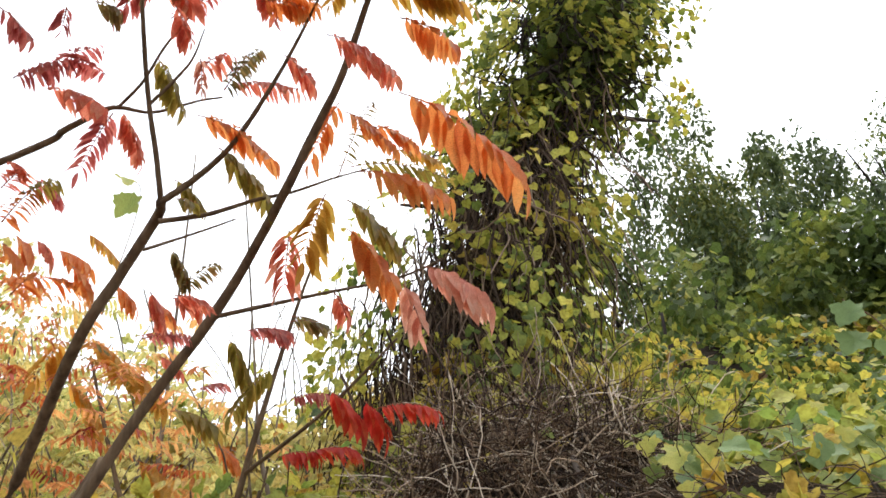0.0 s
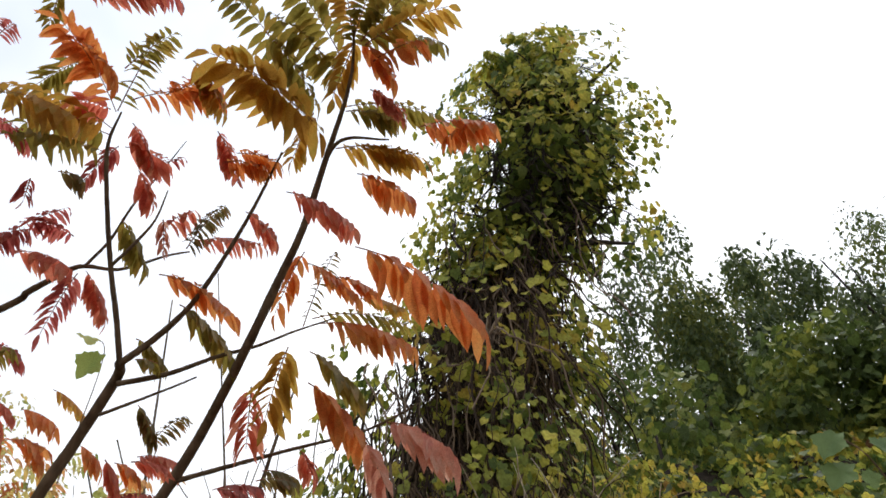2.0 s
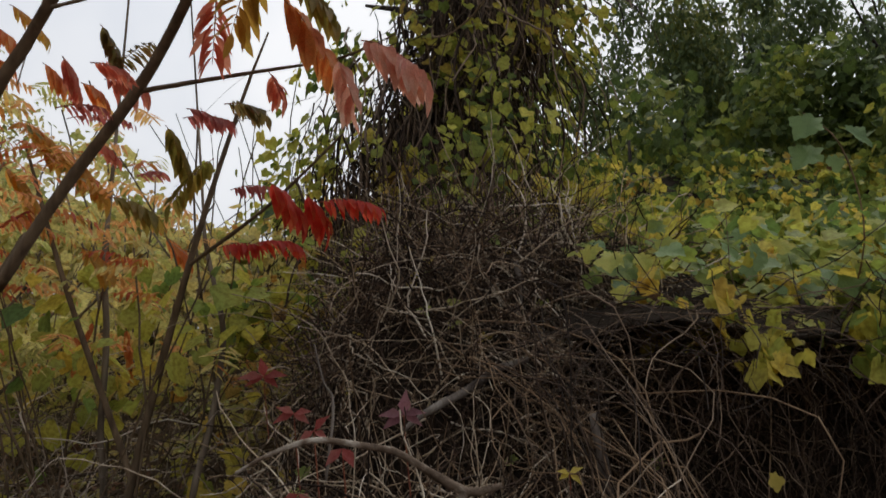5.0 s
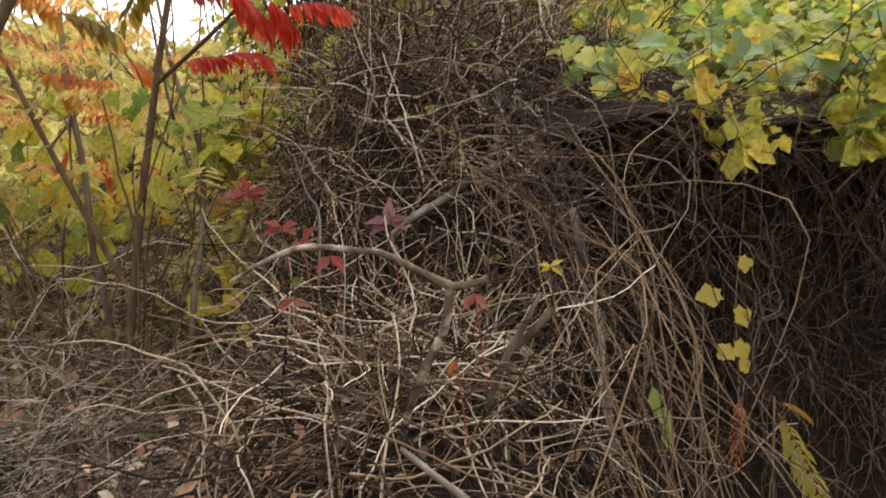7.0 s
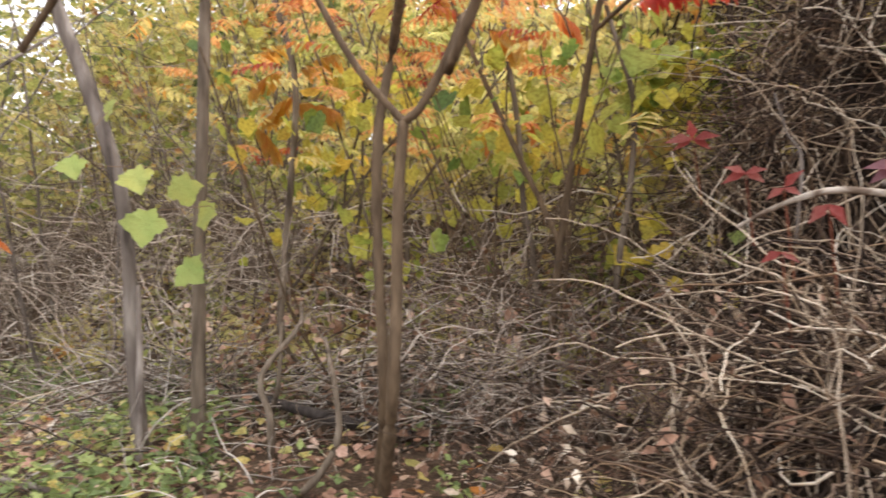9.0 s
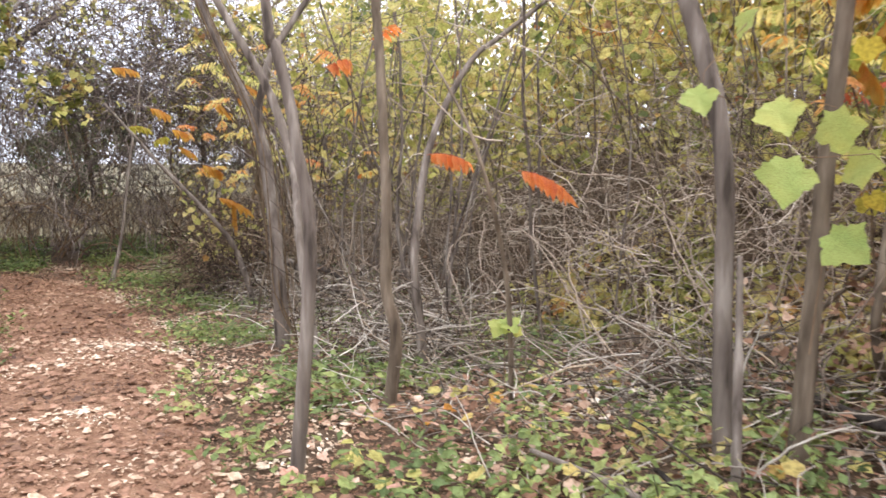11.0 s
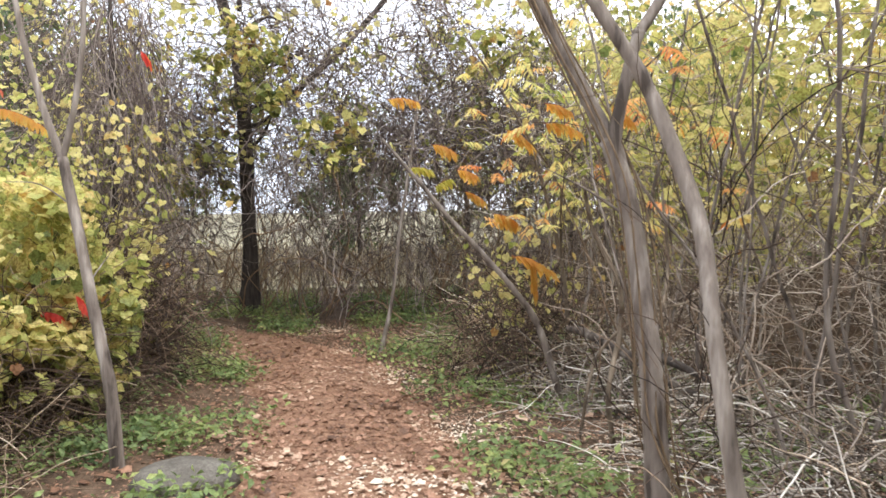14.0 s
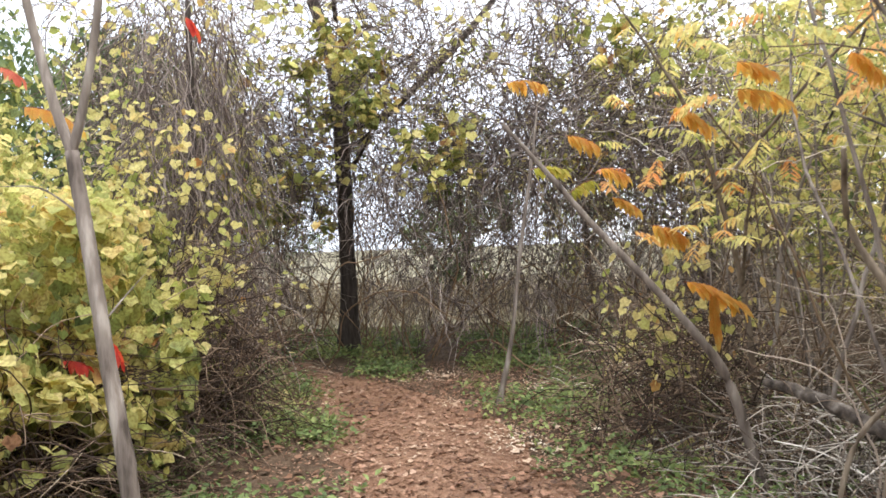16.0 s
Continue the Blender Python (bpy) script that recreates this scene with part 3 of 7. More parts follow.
back = P[:, 1] > 4.3 + 0.4 * lumps(P * [1, 0, 0], 1.5)
face = np.tile([0.0, -0.3, 0.1], (len(P), 1))
front = ~back & (lumps(P, 3.4, 2.0) + 0.5 * lumps(P, 9.0, 4.0) > 0.08)
green = front & (lumps(P, 1.9, 8.0) > 0.25)
attach(leaf_mass("foliage", GRAPE_LOW, P[front & ~green], 0.082, M_VINE, None, 0.4, face[front & ~green], 1.3), vine_blanket)
attach(leaf_mass("foliage", GRAPE_LOW, P[green], 0.088, M_BUSH, None, 0.4, face[green], 1.3), vine_blanket)
mix = rng.random(len(P)) < 0.55
attach(leaf_mass("foliage", LOBED, P[back & mix], 0.10, M_BUSH, None, 0.9), vine_blanket)
attach(leaf_mass("foliage", LOBED, P[back & ~mix], 0.10, M_VINE, None, 0.9), vine_blanket)
n = 260
P = np.c_[rng.uniform(0.95, 5.0, n), rng.uniform(2.8, 3.15, n), 2.25 - 0.45 * rng.random(n) ** 2.6]
attach(leaf_mass("edge_foliage", GRAPE_LOW, P, 0.066, M_VINE, None, 0.3), vine_blanket)


# leaves that run along the crest behind the dead mound
n = 2600
P = np.c_[rng.uniform(-1.3, 1.3, n), rng.uniform(4.9, 6.0, n), np.zeros(n)]
P[:, 2] = np.maximum(mound_z(P[:, 0], P[:, 1]), 2.0) + rng.uniform(-0.1, 0.38, n)
P = P[lumps(P, 3.1, 6.0) > -0.2]
attach(leaf_mass("crest_foliage", GRAPE_LOW, P, 0.10, M_VINE, None, 0.5), vine_blanket)


# ---- the tall tree smothered in vines ----
tall_tree = empty("vine_covered_tree", (0.5, 6.2, 2.0))
tagged(tall_tree, "tall tree smothered in green and yellow climbing vines", "tree")
TZ = np.array([2.4, 3.4, 4.0, 4.8, 5.4, 5.9, 6.4, 7.0, 8.0, 8.8, 9.45])
TX = np.array([-0.2, -0.15, 0.05, 0.25, 0.42, 0.55, 0.98, 1.28, 1.45, 1.38, 1.15])
TR = np.array([1.25, 1.2, 1.2, 1.05, 0.76, 0.74, 1.05, 1.26, 1.05, 0.82, 0.25])


def on_tree(n, z0, z1, r0, r1, skew=1.0):
    z = rng.uniform(z0, z1, n)
    a = rng.uniform(0, 2 * np.pi, n)
    r = np.interp(z, TZ, TR)
    out = np.c_[np.cos(a), np.sin(a), 0 * a]
    bump = 1 + 0.42 * lumps(np.c_[np.cos(a) * 1.2, np.sin(a) * 1.2, z], 2.2)
    f = rng.uniform(r0, r1, n) ** skew
    return np.c_[np.interp(z, TZ, TX), np.full(n, 6.2), z] + out * (r * f * bump)[:, None], out


def trunk_parts():
    attach(stem("trunk", [(0.2, 6.3, 1.6, 0.26), (0.25, 6.25, 3.5, 0.22), (0.45, 6.2, 5.2, 0.18), (1.0, 6.2, 7.0, 0.13), (1.35, 6.2, 8.6, 0.07), (1.2, 6.2, 9.3, 0.03)], M_DARKBARK), tall_tree)
    for a, z, l in ((0.4, 6.2, 1.5), (2.4, 6.5, 1.2), (1.2, 7.2, 1.2), (4.0, 7.6, 1.1), (5.6, 8.0, 1.0), (3.0, 5.0, 1.0), (0.2, 4.6, 1.0)):
        x = np.interp(z, TZ, TX)
        attach(stem("limb", [(x, 6.2, z - 0.3, 0.06), (x + 0.5 * l * math.cos(a), 6.2 + 0.5 * l * math.sin(a), z + 0.2, 0.04), (x + l * math.cos(a), 6.2 + l * math.sin(a), z + 0.35, 0.015)], M_DARKBARK, None, 6, 10), tall_tree)


trunk_parts()
P, out = on_tree(24000, 2.5, 9.8, 0.5, 1.2, 0.8)
gap = lumps(P, 2.9, 4.0)
side = P[:, 0] - np.interp(P[:, 2], TZ, TX)
bareside = (P[:, 2] < 5.5) & (side < 0.25)
keep = (gap + 0.35 * lumps(P, 6.5, 2.0) > np.where(P[:, 2] < 5.6, np.where(side > 0.2, -0.1, 0.14), 0.08)) & ~(bareside & (gap < 0.35))
attach(leaf_mass("foliage", LOBED, P[keep], 0.088, M_TALL, None, 0.6, out[keep]), tall_tree)
# inner leaves take the darker bush leaf to imitate shade inside the crown
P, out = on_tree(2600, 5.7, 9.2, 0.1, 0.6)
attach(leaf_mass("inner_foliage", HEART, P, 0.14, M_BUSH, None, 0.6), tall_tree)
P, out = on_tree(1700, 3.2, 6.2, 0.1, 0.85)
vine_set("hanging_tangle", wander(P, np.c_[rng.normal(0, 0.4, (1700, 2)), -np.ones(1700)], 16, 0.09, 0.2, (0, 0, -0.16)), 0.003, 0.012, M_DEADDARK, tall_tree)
# near-black stems added within the crown so its leaf gaps read as shade
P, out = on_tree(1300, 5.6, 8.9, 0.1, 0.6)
vine_set("inner_shade_tangle", wander(P, np.c_[rng.normal(0, 0.5, (1300, 2)), rng.normal(-0.6, 0.5, 1300)], 9, 0.08, 0.25, (0, 0, -0.06)), 0.004, 0.016, M_DARKBARK, tall_tree)


# ---- woods ----
def crown_points(n, centre, size, blobs, spread=0.55, small=0.16, large=0.36):
    """Points on the shells of many lumps that make up an uneven crown."""
    c = rng.normal(0, spread, (blobs, 3))
    c = c / np.maximum(1, np.linalg.norm(c, axis=1, keepdims=True))
    r = rng.uniform(small, large, blobs)
    k = rng.integers(0, blobs, n)
    d = unit(rng.normal(0, 1, (n, 3)))
    p = c[k] + d * (r[k] * rng.uniform(0.5, 1.1, n))[:, None]
    return np.asarray(centre) + p * np.asarray(size), d


def leafy_tree(x, y, height, spread, mat, label, leaves=7000, size=0.15, name="tree", low=0.25, template=OVAL, blobs=46, loose=0.55, small=0.16, large=0.36):
    z0 = float(ground_z(x, y))
    t = empty(name, (x, y, z0))
    tagged(t, label, "tree")
    lean = rng.normal(0, 0.25, 2)
    attach(stem("trunk", [(x, y, z0 - 0.1, 0.018 * height), (x + lean[0], y + lean[1], z0 + height * 0.5, 0.011 * height), (x + 1.4 * lean[0], y + 1.4 * lean[1], z0 + height * 0.93, 0.02)], M_DARKBARK, None, 8, 14), t)
    for _ in range(7):
        a, h = rng.uniform(0, 6.28), rng.uniform(max(low, 0.2), 0.8) * height
        l = spread * rng.uniform(0.5, 0.9)
        attach(stem("limb", [(x + lean[0] * h / height, y + lean[1] * h / height, z0 + h, 0.006 * height), (x + l * 0.5 * math.cos(a), y + l * 0.5 * math.sin(a), z0 + h + 0.3 * l, 0.004 * height), (x + l * math.cos(a), y + l * math.sin(a), z0 + h + 0.7 * l, 0.012)], M_DARKBARK, None, 5, 9), t)
    hz = height * (1 - low)
    P, d = crown_points(leaves, (x + lean[0], y + lean[1], z0 + height * low + hz * 0.5), (spread, spread, hz * 0.56), blobs, loose, small, large)
    attach(leaf_mass("crown", template, P, size, mat, None, 0.5, d * 0.6), t)
    return t


for x, y, h, s in ((4.6, 14.5, 9.6, 2.2), (7.2, 15.0, 10.6, 2.4), (9.8, 14.5, 9.6, 2.2), (12.4, 15.5, 8.8, 2.4), (3.1, 15.0, 7.2, 1.9), (5.8, 12.6, 8.0, 2.1), (8.4, 12.4, 8.0, 2.3)):
    leafy_tree(x, y, h, s, M_FAR, "dense green tree turning dull yellow at its tips", 19000, 0.15, low=0.12, blobs=58, loose=0.52, small=0.13, large=0.30)
for x, y, h, s in ((2.6, 9.6, 4.6, 1.5), (4.4, 9.4, 4.8, 1.6), (6.2, 9.0, 4.9, 1.6)):
    leafy_tree(x, y, h, s, M_BUSH, "green bush overgrown with yellowing vines", 9000, 0.12, "overgrown_bush", 0.05, LOBED)

# the yellow thicket along the north side
thicket = empty("yellow_thicket", (-8, 7, 0))
tagged(thicket, "thicket of yellow-green vine leaves over thin stems", "thicket", kind="stuff")
n = 52000
P = np.c_[rng.uniform(-17.5, -0.6, n), np.zeros(n), 0.7 + 4.9 * rng.random(n) ** 1.15]
P[:, 1] = 5.9 + 0.62 * (P[:, 2] - 0.8) + 0.9 * lumps(P * [1, 0, 1], 1.1) + rng.uniform(-0.5, 0.6, n)
P[:, 1] -= (1.1 * smooth(-6, -9, P[:, 0]) + rng.uniform(0, 1.6, n) * smooth(-5, -8, P[:, 0])) * smooth(1.2, 2.6, P[:, 2])
cut = 2.35 + 1.7 * smooth(-1.6, -4.2, P[:, 0]) + 1.7 * smooth(-5, -9, P[:, 0]) + 0.35 * lumps(P * [1, 0, 0], 2.0)
P = P[(P[:, 2] < cut) & (P[:, 2] > 0.85 + 0.4 * lumps(P * [1, 0, 0], 2.7))]
P[:, 2] += ground_z(P[:, 0], 6.0)
P = P[(lumps(P, 1.9, 7.0) > -0.3) & (rng.random(len(P)) < np.where(P[:, 0] > -5.0, 0.6, 0.15))]
east = P[:, 0] > -4.6
attach(leaf_mass("foliage", GRAPE_LOW, P[east], 0.095, M_AMBER, None, 0.6), thicket)
attach(leaf_mass("foliage", LOBED, P[~east], 0.105, M_LIME, None, 0.6), thicket)
n = 12000
P = np.c_[rng.uniform(-19, -0.4, n), np.zeros(n), 0.3 + 4.2 * rng.random(n)]
cut = 2.0 + 1.6 * smooth(-1.8, -4.4, P[:, 0]) + 1.2 * smooth(-5, -9, P[:, 0])
P = P[P[:, 2] < cut]
P[:, 1] = 7.9 + 0.5 * P[:, 2] + rng.uniform(-0.6, 0.9, len(P))
P[:, 2] += ground_z(P[:, 0], 6.5)
attach(leaf_mass("shaded_foliage", HEART, P, 0.17, M_YELLOW, None, 0.6), thicket)
n = 6500
P = np.c_[rng.uniform(-17.5, -5.8, n), rng.uniform(2.8, 8.5, n), 2.1 + 4.2 * rng.random(n)]
P = P[(lumps(P, 1.2, 1.0) > 0.1) & (P[:, 2] > 2.0 + 0.5 * smooth(4.5, 3.0, P[:, 1]))]
attach(leaf_mass("canopy_foliage", LOBED, P, 0.11, M_LIME, None, 0.6), thicket)
n = 1300
p0 = np.c_[rng.uniform(-17.5, -5.2, n), rng.uniform(3.0, 8.5, n), rng.uniform(0.6, 5.0, n)]
vine_set("branch_tangle", wander(p0, np.c_[rng.normal(0, 1, (n, 2)), rng.normal(0.2, 0.5, n)], 12, 0.12, 0.26), 0.0025, 0.006, M_TWIG, thicket)
n = 2600
P = np.c_[rng.uniform(-15.5, -8.0, n), rng.uniform(3.2, 6.8, n), rng.uniform(1.2, 4.6, n)]
P = P[lumps(P, 1.6, 5.0) > 0.05]
attach(leaf_mass("canopy_foliage", LOBED, P, 0.10, M_YELLOW, None, 0.6), thicket)
n = 15000
P = np.c_[rng.uniform(-8.0, -0.7, n), 4.7 + 5.0 * rng.random(n) ** 1.2, np.zeros(n)]
P[:, 2] = ground_z(P[:, 0], P[:, 1]) + 0.02 + 0.32 * rng.random(n) ** 1.5
P = P[lumps(P, 2.6, 3.0) + 0.5 * lumps(P, 7.0, 1.0) > -0.1]
slope = np.tile([0.0, -0.7, 0.9], (len(P), 1))
attach(leaf_mass("bank_foliage", GRAPE_LOW, P, 0.085, M_YELLOW, None, 0.2, slope, 0.8), thicket)
# large lime leaves that hang between the saplings and the mound
n = 800
P = np.c_[rng.uniform(-4.0, -0.75, n), rng.uniform(3.9, 5.8, n), rng.uniform(1.0, 2.7, n)]
P = P[lumps(P, 2.3, 6.0) > 0.0]
attach(leaf_mass("hanging_foliage", GRAPE_LOW, P, 0.135, M_VINE, None, 1.0), thicket)
n = 3600
p0 = np.c_[-17.5 + 17.7 * rng.random(n) ** 0.75, rng.uniform(4.6, 8.0, n), np.zeros(n)]
p0[:, 2] = ground_z(p0[:, 0], p0[:, 1]) + rng.uniform(0, 1.3, n)
vine_set("twig_tangle", wander(p0, np.c_[rng.normal(0, 0.7, (n, 2)), rng.uniform(-0.4, 0.9, n)], 12, 0.11, 0.34, (0, 0, -0.04)), 0.002, 0.006, M_TWIG, thicket)
n = 200
p0 = np.c_[rng.uniform(-17.5, -0.8, n), rng.uniform(4.8, 8.5, n), np.zeros(n)]
p0[:, 2] = ground_z(p0[:, 0], p0[:, 1]) - 0.05
q0 = np.c_[rng.uniform(-15.5, -6.0, 46), rng.uniform(3.3, 5.6, 46), np.zeros(46)]
q0[:, 2] = ground_z(q0[:, 0], q0[:, 1]) - 0.05
single_stems("stem", wander(q0, np.c_[rng.normal(0, 0.16, (46, 2)), np.ones(46)], 16, 0.27, 0.07, (0, 0, 0.02)), 0.010, 0.024, M_GREYBARK, thicket)
single_stems("stem", wander(p0, np.c_[rng.normal(0, 0.2, (n, 2)), np.ones(n)], 14, 0.25, 0.09, (0, 0, 0.02)), 0.006, 0.017, M_BARK, thicket)


# ---- single trunks beside the path ----
def sapling(name, label, mat, *stems, twigs=2, slim=0.88):
    x, y, z = stems[0][0][:3]
    t = empty(name, (x, y, z))
    tagged(t, label, "tree")
    for k, pts in enumerate(stems):
        pts = [(*p[:3], p[3] * slim) for p in pts]
        attach(stem("trunk" if k == 0 else "branch", pts, mat, None, 12, 44, 0.045), t)
    q = smooth_path(stems[0], 30)
    for k in range(twigs):
        i = int(rng.integers(17, 28))
        a, l = rng.uniform(0, 6.28), rng.uniform(0.25, 0.7)
        x, y, z, r = q[i]
        dx, dy = l * math.cos(a), l * math.sin(a)
        attach(stem("twig", [(x, y, z, r * 0.17), (x + 0.5 * dx, y + 0.5 * dy, z + 0.35 * l, r * 0.11), (x + dx, y + dy, z + rng.uniform(0.3, 0.9) * l, 0.002)], mat, None, 5, 9), t)
    return t


sapling("young_tree", "slim grey sapling trunk beside the path", M_GREYBARK,
        [(-4.62, 1.5, -0.12, 0.041), (-4.58, 1.56, 0.87, 0.036), (-4.61, 1.56, 1.21, 0.034), (-4.64, 1.53, 1.42, 0.032), (-4.67, 1.5, 1.66, 0.031), (-4.71, 1.45, 1.91, 0.029), (-4.74, 1.42, 2.07, 0.026), (-4.94, 1.37, 3.57, 0.015)])
sapling("young_tree", "slim brown sapling with a kinked foot", M_BARK,
        [(-5.3, 2.28, -0.2, 0.049), (-5.27, 2.32, 0.33, 0.043), (-5.31, 2.27, 0.63, 0.04), (-5.35, 2.29, 1.08, 0.038), (-5.4, 2.29, 1.55, 0.035), (-5.46, 2.28, 2.14, 0.033), (-5.66, 2.23, 3.64, 0.015)])
sapling("young_tree", "thin grey sapling curving over at its top", M_GREYBARK,
        [(-6.1, 2.95, -0.26, 0.044), (-6.18, 2.89, 0.62, 0.038), (-6.25, 2.97, 1.12, 0.035), (-6.3, 3.07, 1.51, 0.032), (-6.32, 3.25, 1.9, 0.029), (-6.33, 3.48, 2.23, 0.026), (-6.31, 3.74, 2.43, 0.023), (-6.24, 4.69, 3.16, 0.01)])
sapling("forked_tree", "grey forked tree with two smooth stems", M_GREYBARK,
        [(-7.75, 2.32, -0.35, 0.083), (-7.77, 2.28, 0.44, 0.072), (-7.89, 2.28, 0.93, 0.071), (-8.01, 2.24, 1.44, 0.067), (-8.13, 2.19, 1.79, 0.066)],
        [(-8.13, 2.19, 1.79, 0.054), (-8.26, 2.02, 2.19, 0.049), (-8.41, 1.85, 2.66, 0.044), (-8.98, 1.2, 4.46, 0.02)],
        [(-8.02, 2.24, 1.45, 0.030), (-8.08, 2.2, 1.78, 0.042), (-8.07, 2.27, 2.15, 0.041), (-8.07, 2.34, 2.39, 0.038), (-8.06, 2.45, 2.56, 0.035), (-7.96, 3.54, 4.24, 0.016)],
        [(-7.05, 2.40, -0.31, 0.052), (-7.19, 2.31, 0.79, 0.045), (-7.34, 2.33, 1.25, 0.047), (-7.5, 2.28, 1.64, 0.047), (-7.64, 2.16, 2.06, 0.043), (-7.78, 1.94, 2.5, 0.039), (-8.33, 1.08, 4.22, 0.018)])
sapling("forked_sapling", "pale slim sapling forking at head height", M_GREYBARK,
        [(-9.64, -1.03, -0.53, 0.062), (-9.65, -1.06, 0.09, 0.054), (-9.71, -1.17, 0.67, 0.048), (-9.78, -1.28, 1.29, 0.045), (-9.85, -1.39, 1.82, 0.043)],
        [(-9.85, -1.39, 1.82, 0.035), (-9.88, -1.5, 2.12, 0.031), (-9.91, -1.64, 2.67, 0.026), (-9.93, -1.71, 3.07, 0.022), (-10.0, -1.97, 4.55, 0.01)],
        [(-9.85, -1.39, 1.82, 0.031), (-9.85, -1.32, 2.07, 0.027), (-9.85, -1.23, 2.54, 0.024), (-9.86, -1.19, 3.05, 0.02), (-9.89, -1.07, 4.55, 0.009)])
sapling("dark_tree", "dark-barked tree with a crooked limb", M_DARKBARK,
        [(-18.5, -1.02, -0.63, 0.27), (-18.5, -0.98, 0.45, 0.171), (-18.51, -1.0, 1.66, 0.161), (-18.51, -1.01, 2.66, 0.151), (-18.52, -1.05, 3.67, 0.151), (-18.52, -1.17, 4.68, 0.131), (-18.53, -1.44, 5.69, 0.121), (-18.53, -1.55, 6.7, 0.1), (-18.54, -1.62, 7.71, 0.06)],
        [(-18.51, -1.01, 3.37, 0.09), (-18.51, -0.25, 3.59, 0.08), (-18.5, 0.37, 4.12, 0.075), (-18.5, 0.99, 4.71, 0.07), (-18.49, 1.52, 5.29, 0.065), (-18.49, 1.93, 5.78, 0.055), (-18.49, 2.67, 6.56, 0.04)])
sapling("leaning_pole", "dead grey pole leaning over the path edge", M_GREYBARK,
        [(-10.85, 2.8, -0.51, 0.043), (-10.81, 2.57, 0.22, 0.039), (-10.76, 2.33, 0.58, 0.033), (-10.77, 1.99, 0.98, 0.029), (-10.77, 1.66, 1.34, 0.025), (-10.78, 1.4, 1.66, 0.021), (-10.78, 1.06, 2.06, 0.015)])
sapling("thin_sapling", "thin bare sapling at the path edge", M_GREYBARK,
        [(-14.1, 1.24, -0.65, 0.05), (-14.1, 1.42, 0.14, 0.029), (-14.1, 1.55, 1.11, 0.026), (-14.1, 1.71, 2.09, 0.02), (-14.11, 1.8, 2.74, 0.013)])
sapling("vine_hung_sapling", "slim sapling hung with a few vine leaves", M_GREYBARK,
        [(-3.5, 3.12, 0.02, 0.055), (-3.56, 3.13, 0.69, 0.048), (-3.6, 3.15, 1.26, 0.045), (-3.67, 3.14, 1.65, 0.048), (-3.8, 3.1, 2.06, 0.048), (-3.96, 3.04, 2.51, 0.045), (-4.07, 3.0, 2.8, 0.041), (-4.22, 2.95, 3.24, 0.032), (-4.86, 2.74, 5.12, 0.014)])
sapling("young_tree", "slim straight brown sapling", M_BARK,
        [(-3.3, 3.34, 0.03, 0.053), (-3.31, 3.38, 0.67, 0.046), (-3.32, 3.42, 1.32, 0.041), (-3.32, 3.47, 1.97, 0.041), (-3.32, 3.51, 2.63, 0.039), (-3.32, 3.56, 3.28, 0.029), (-3.32, 3.71, 5.27, 0.013)])
sapling("young_tree", "thin reddish-brown sapling in the thicket", M_BARK,
        [(-3.75, 4.95, -0.01, 0.037), (-3.61, 4.42, 0.45, 0.032), (-3.62, 4.47, 1.05, 0.03), (-3.58, 4.58, 2.26, 0.028), (-3.72, 4.57, 2.86, 0.026), (-3.82, 4.56, 3.26, 0.02), (-4.3, 4.51, 5.2, 0.009)])
sapling("young_tree", "thin brown sapling behind the mound", M_BARK,
        [(-1.64, 4.61, 0.02, 0.025), (-1.74, 4.61, 1.11, 0.021), (-1.8, 4.61, 1.43, 0.021), (-1.85, 4.63, 1.96, 0.021), (-1.93, 4.63, 2.45, 0.019), (-1.97, 4.66, 2.95, 0.014), (-2.13, 4.78, 4.94, 0.006)])
sapling("young_tree", "thin brown sapling behind the mound", M_BARK,
        [(-1.2, 4.23, 0.02, 0.025), (-1.1, 4.23, 1.15, 0.021), (-1.06, 4.27, 1.48, 0.02), (-1.05, 4.31, 1.94, 0.018), (-1.13, 4.3, 2.25, 0.015), (-1.2, 4.29, 2.49, 0.014), (-1.25, 4.29, 2.8, 0.009), (-1.57, 4.29, 4.77, 0.004)])
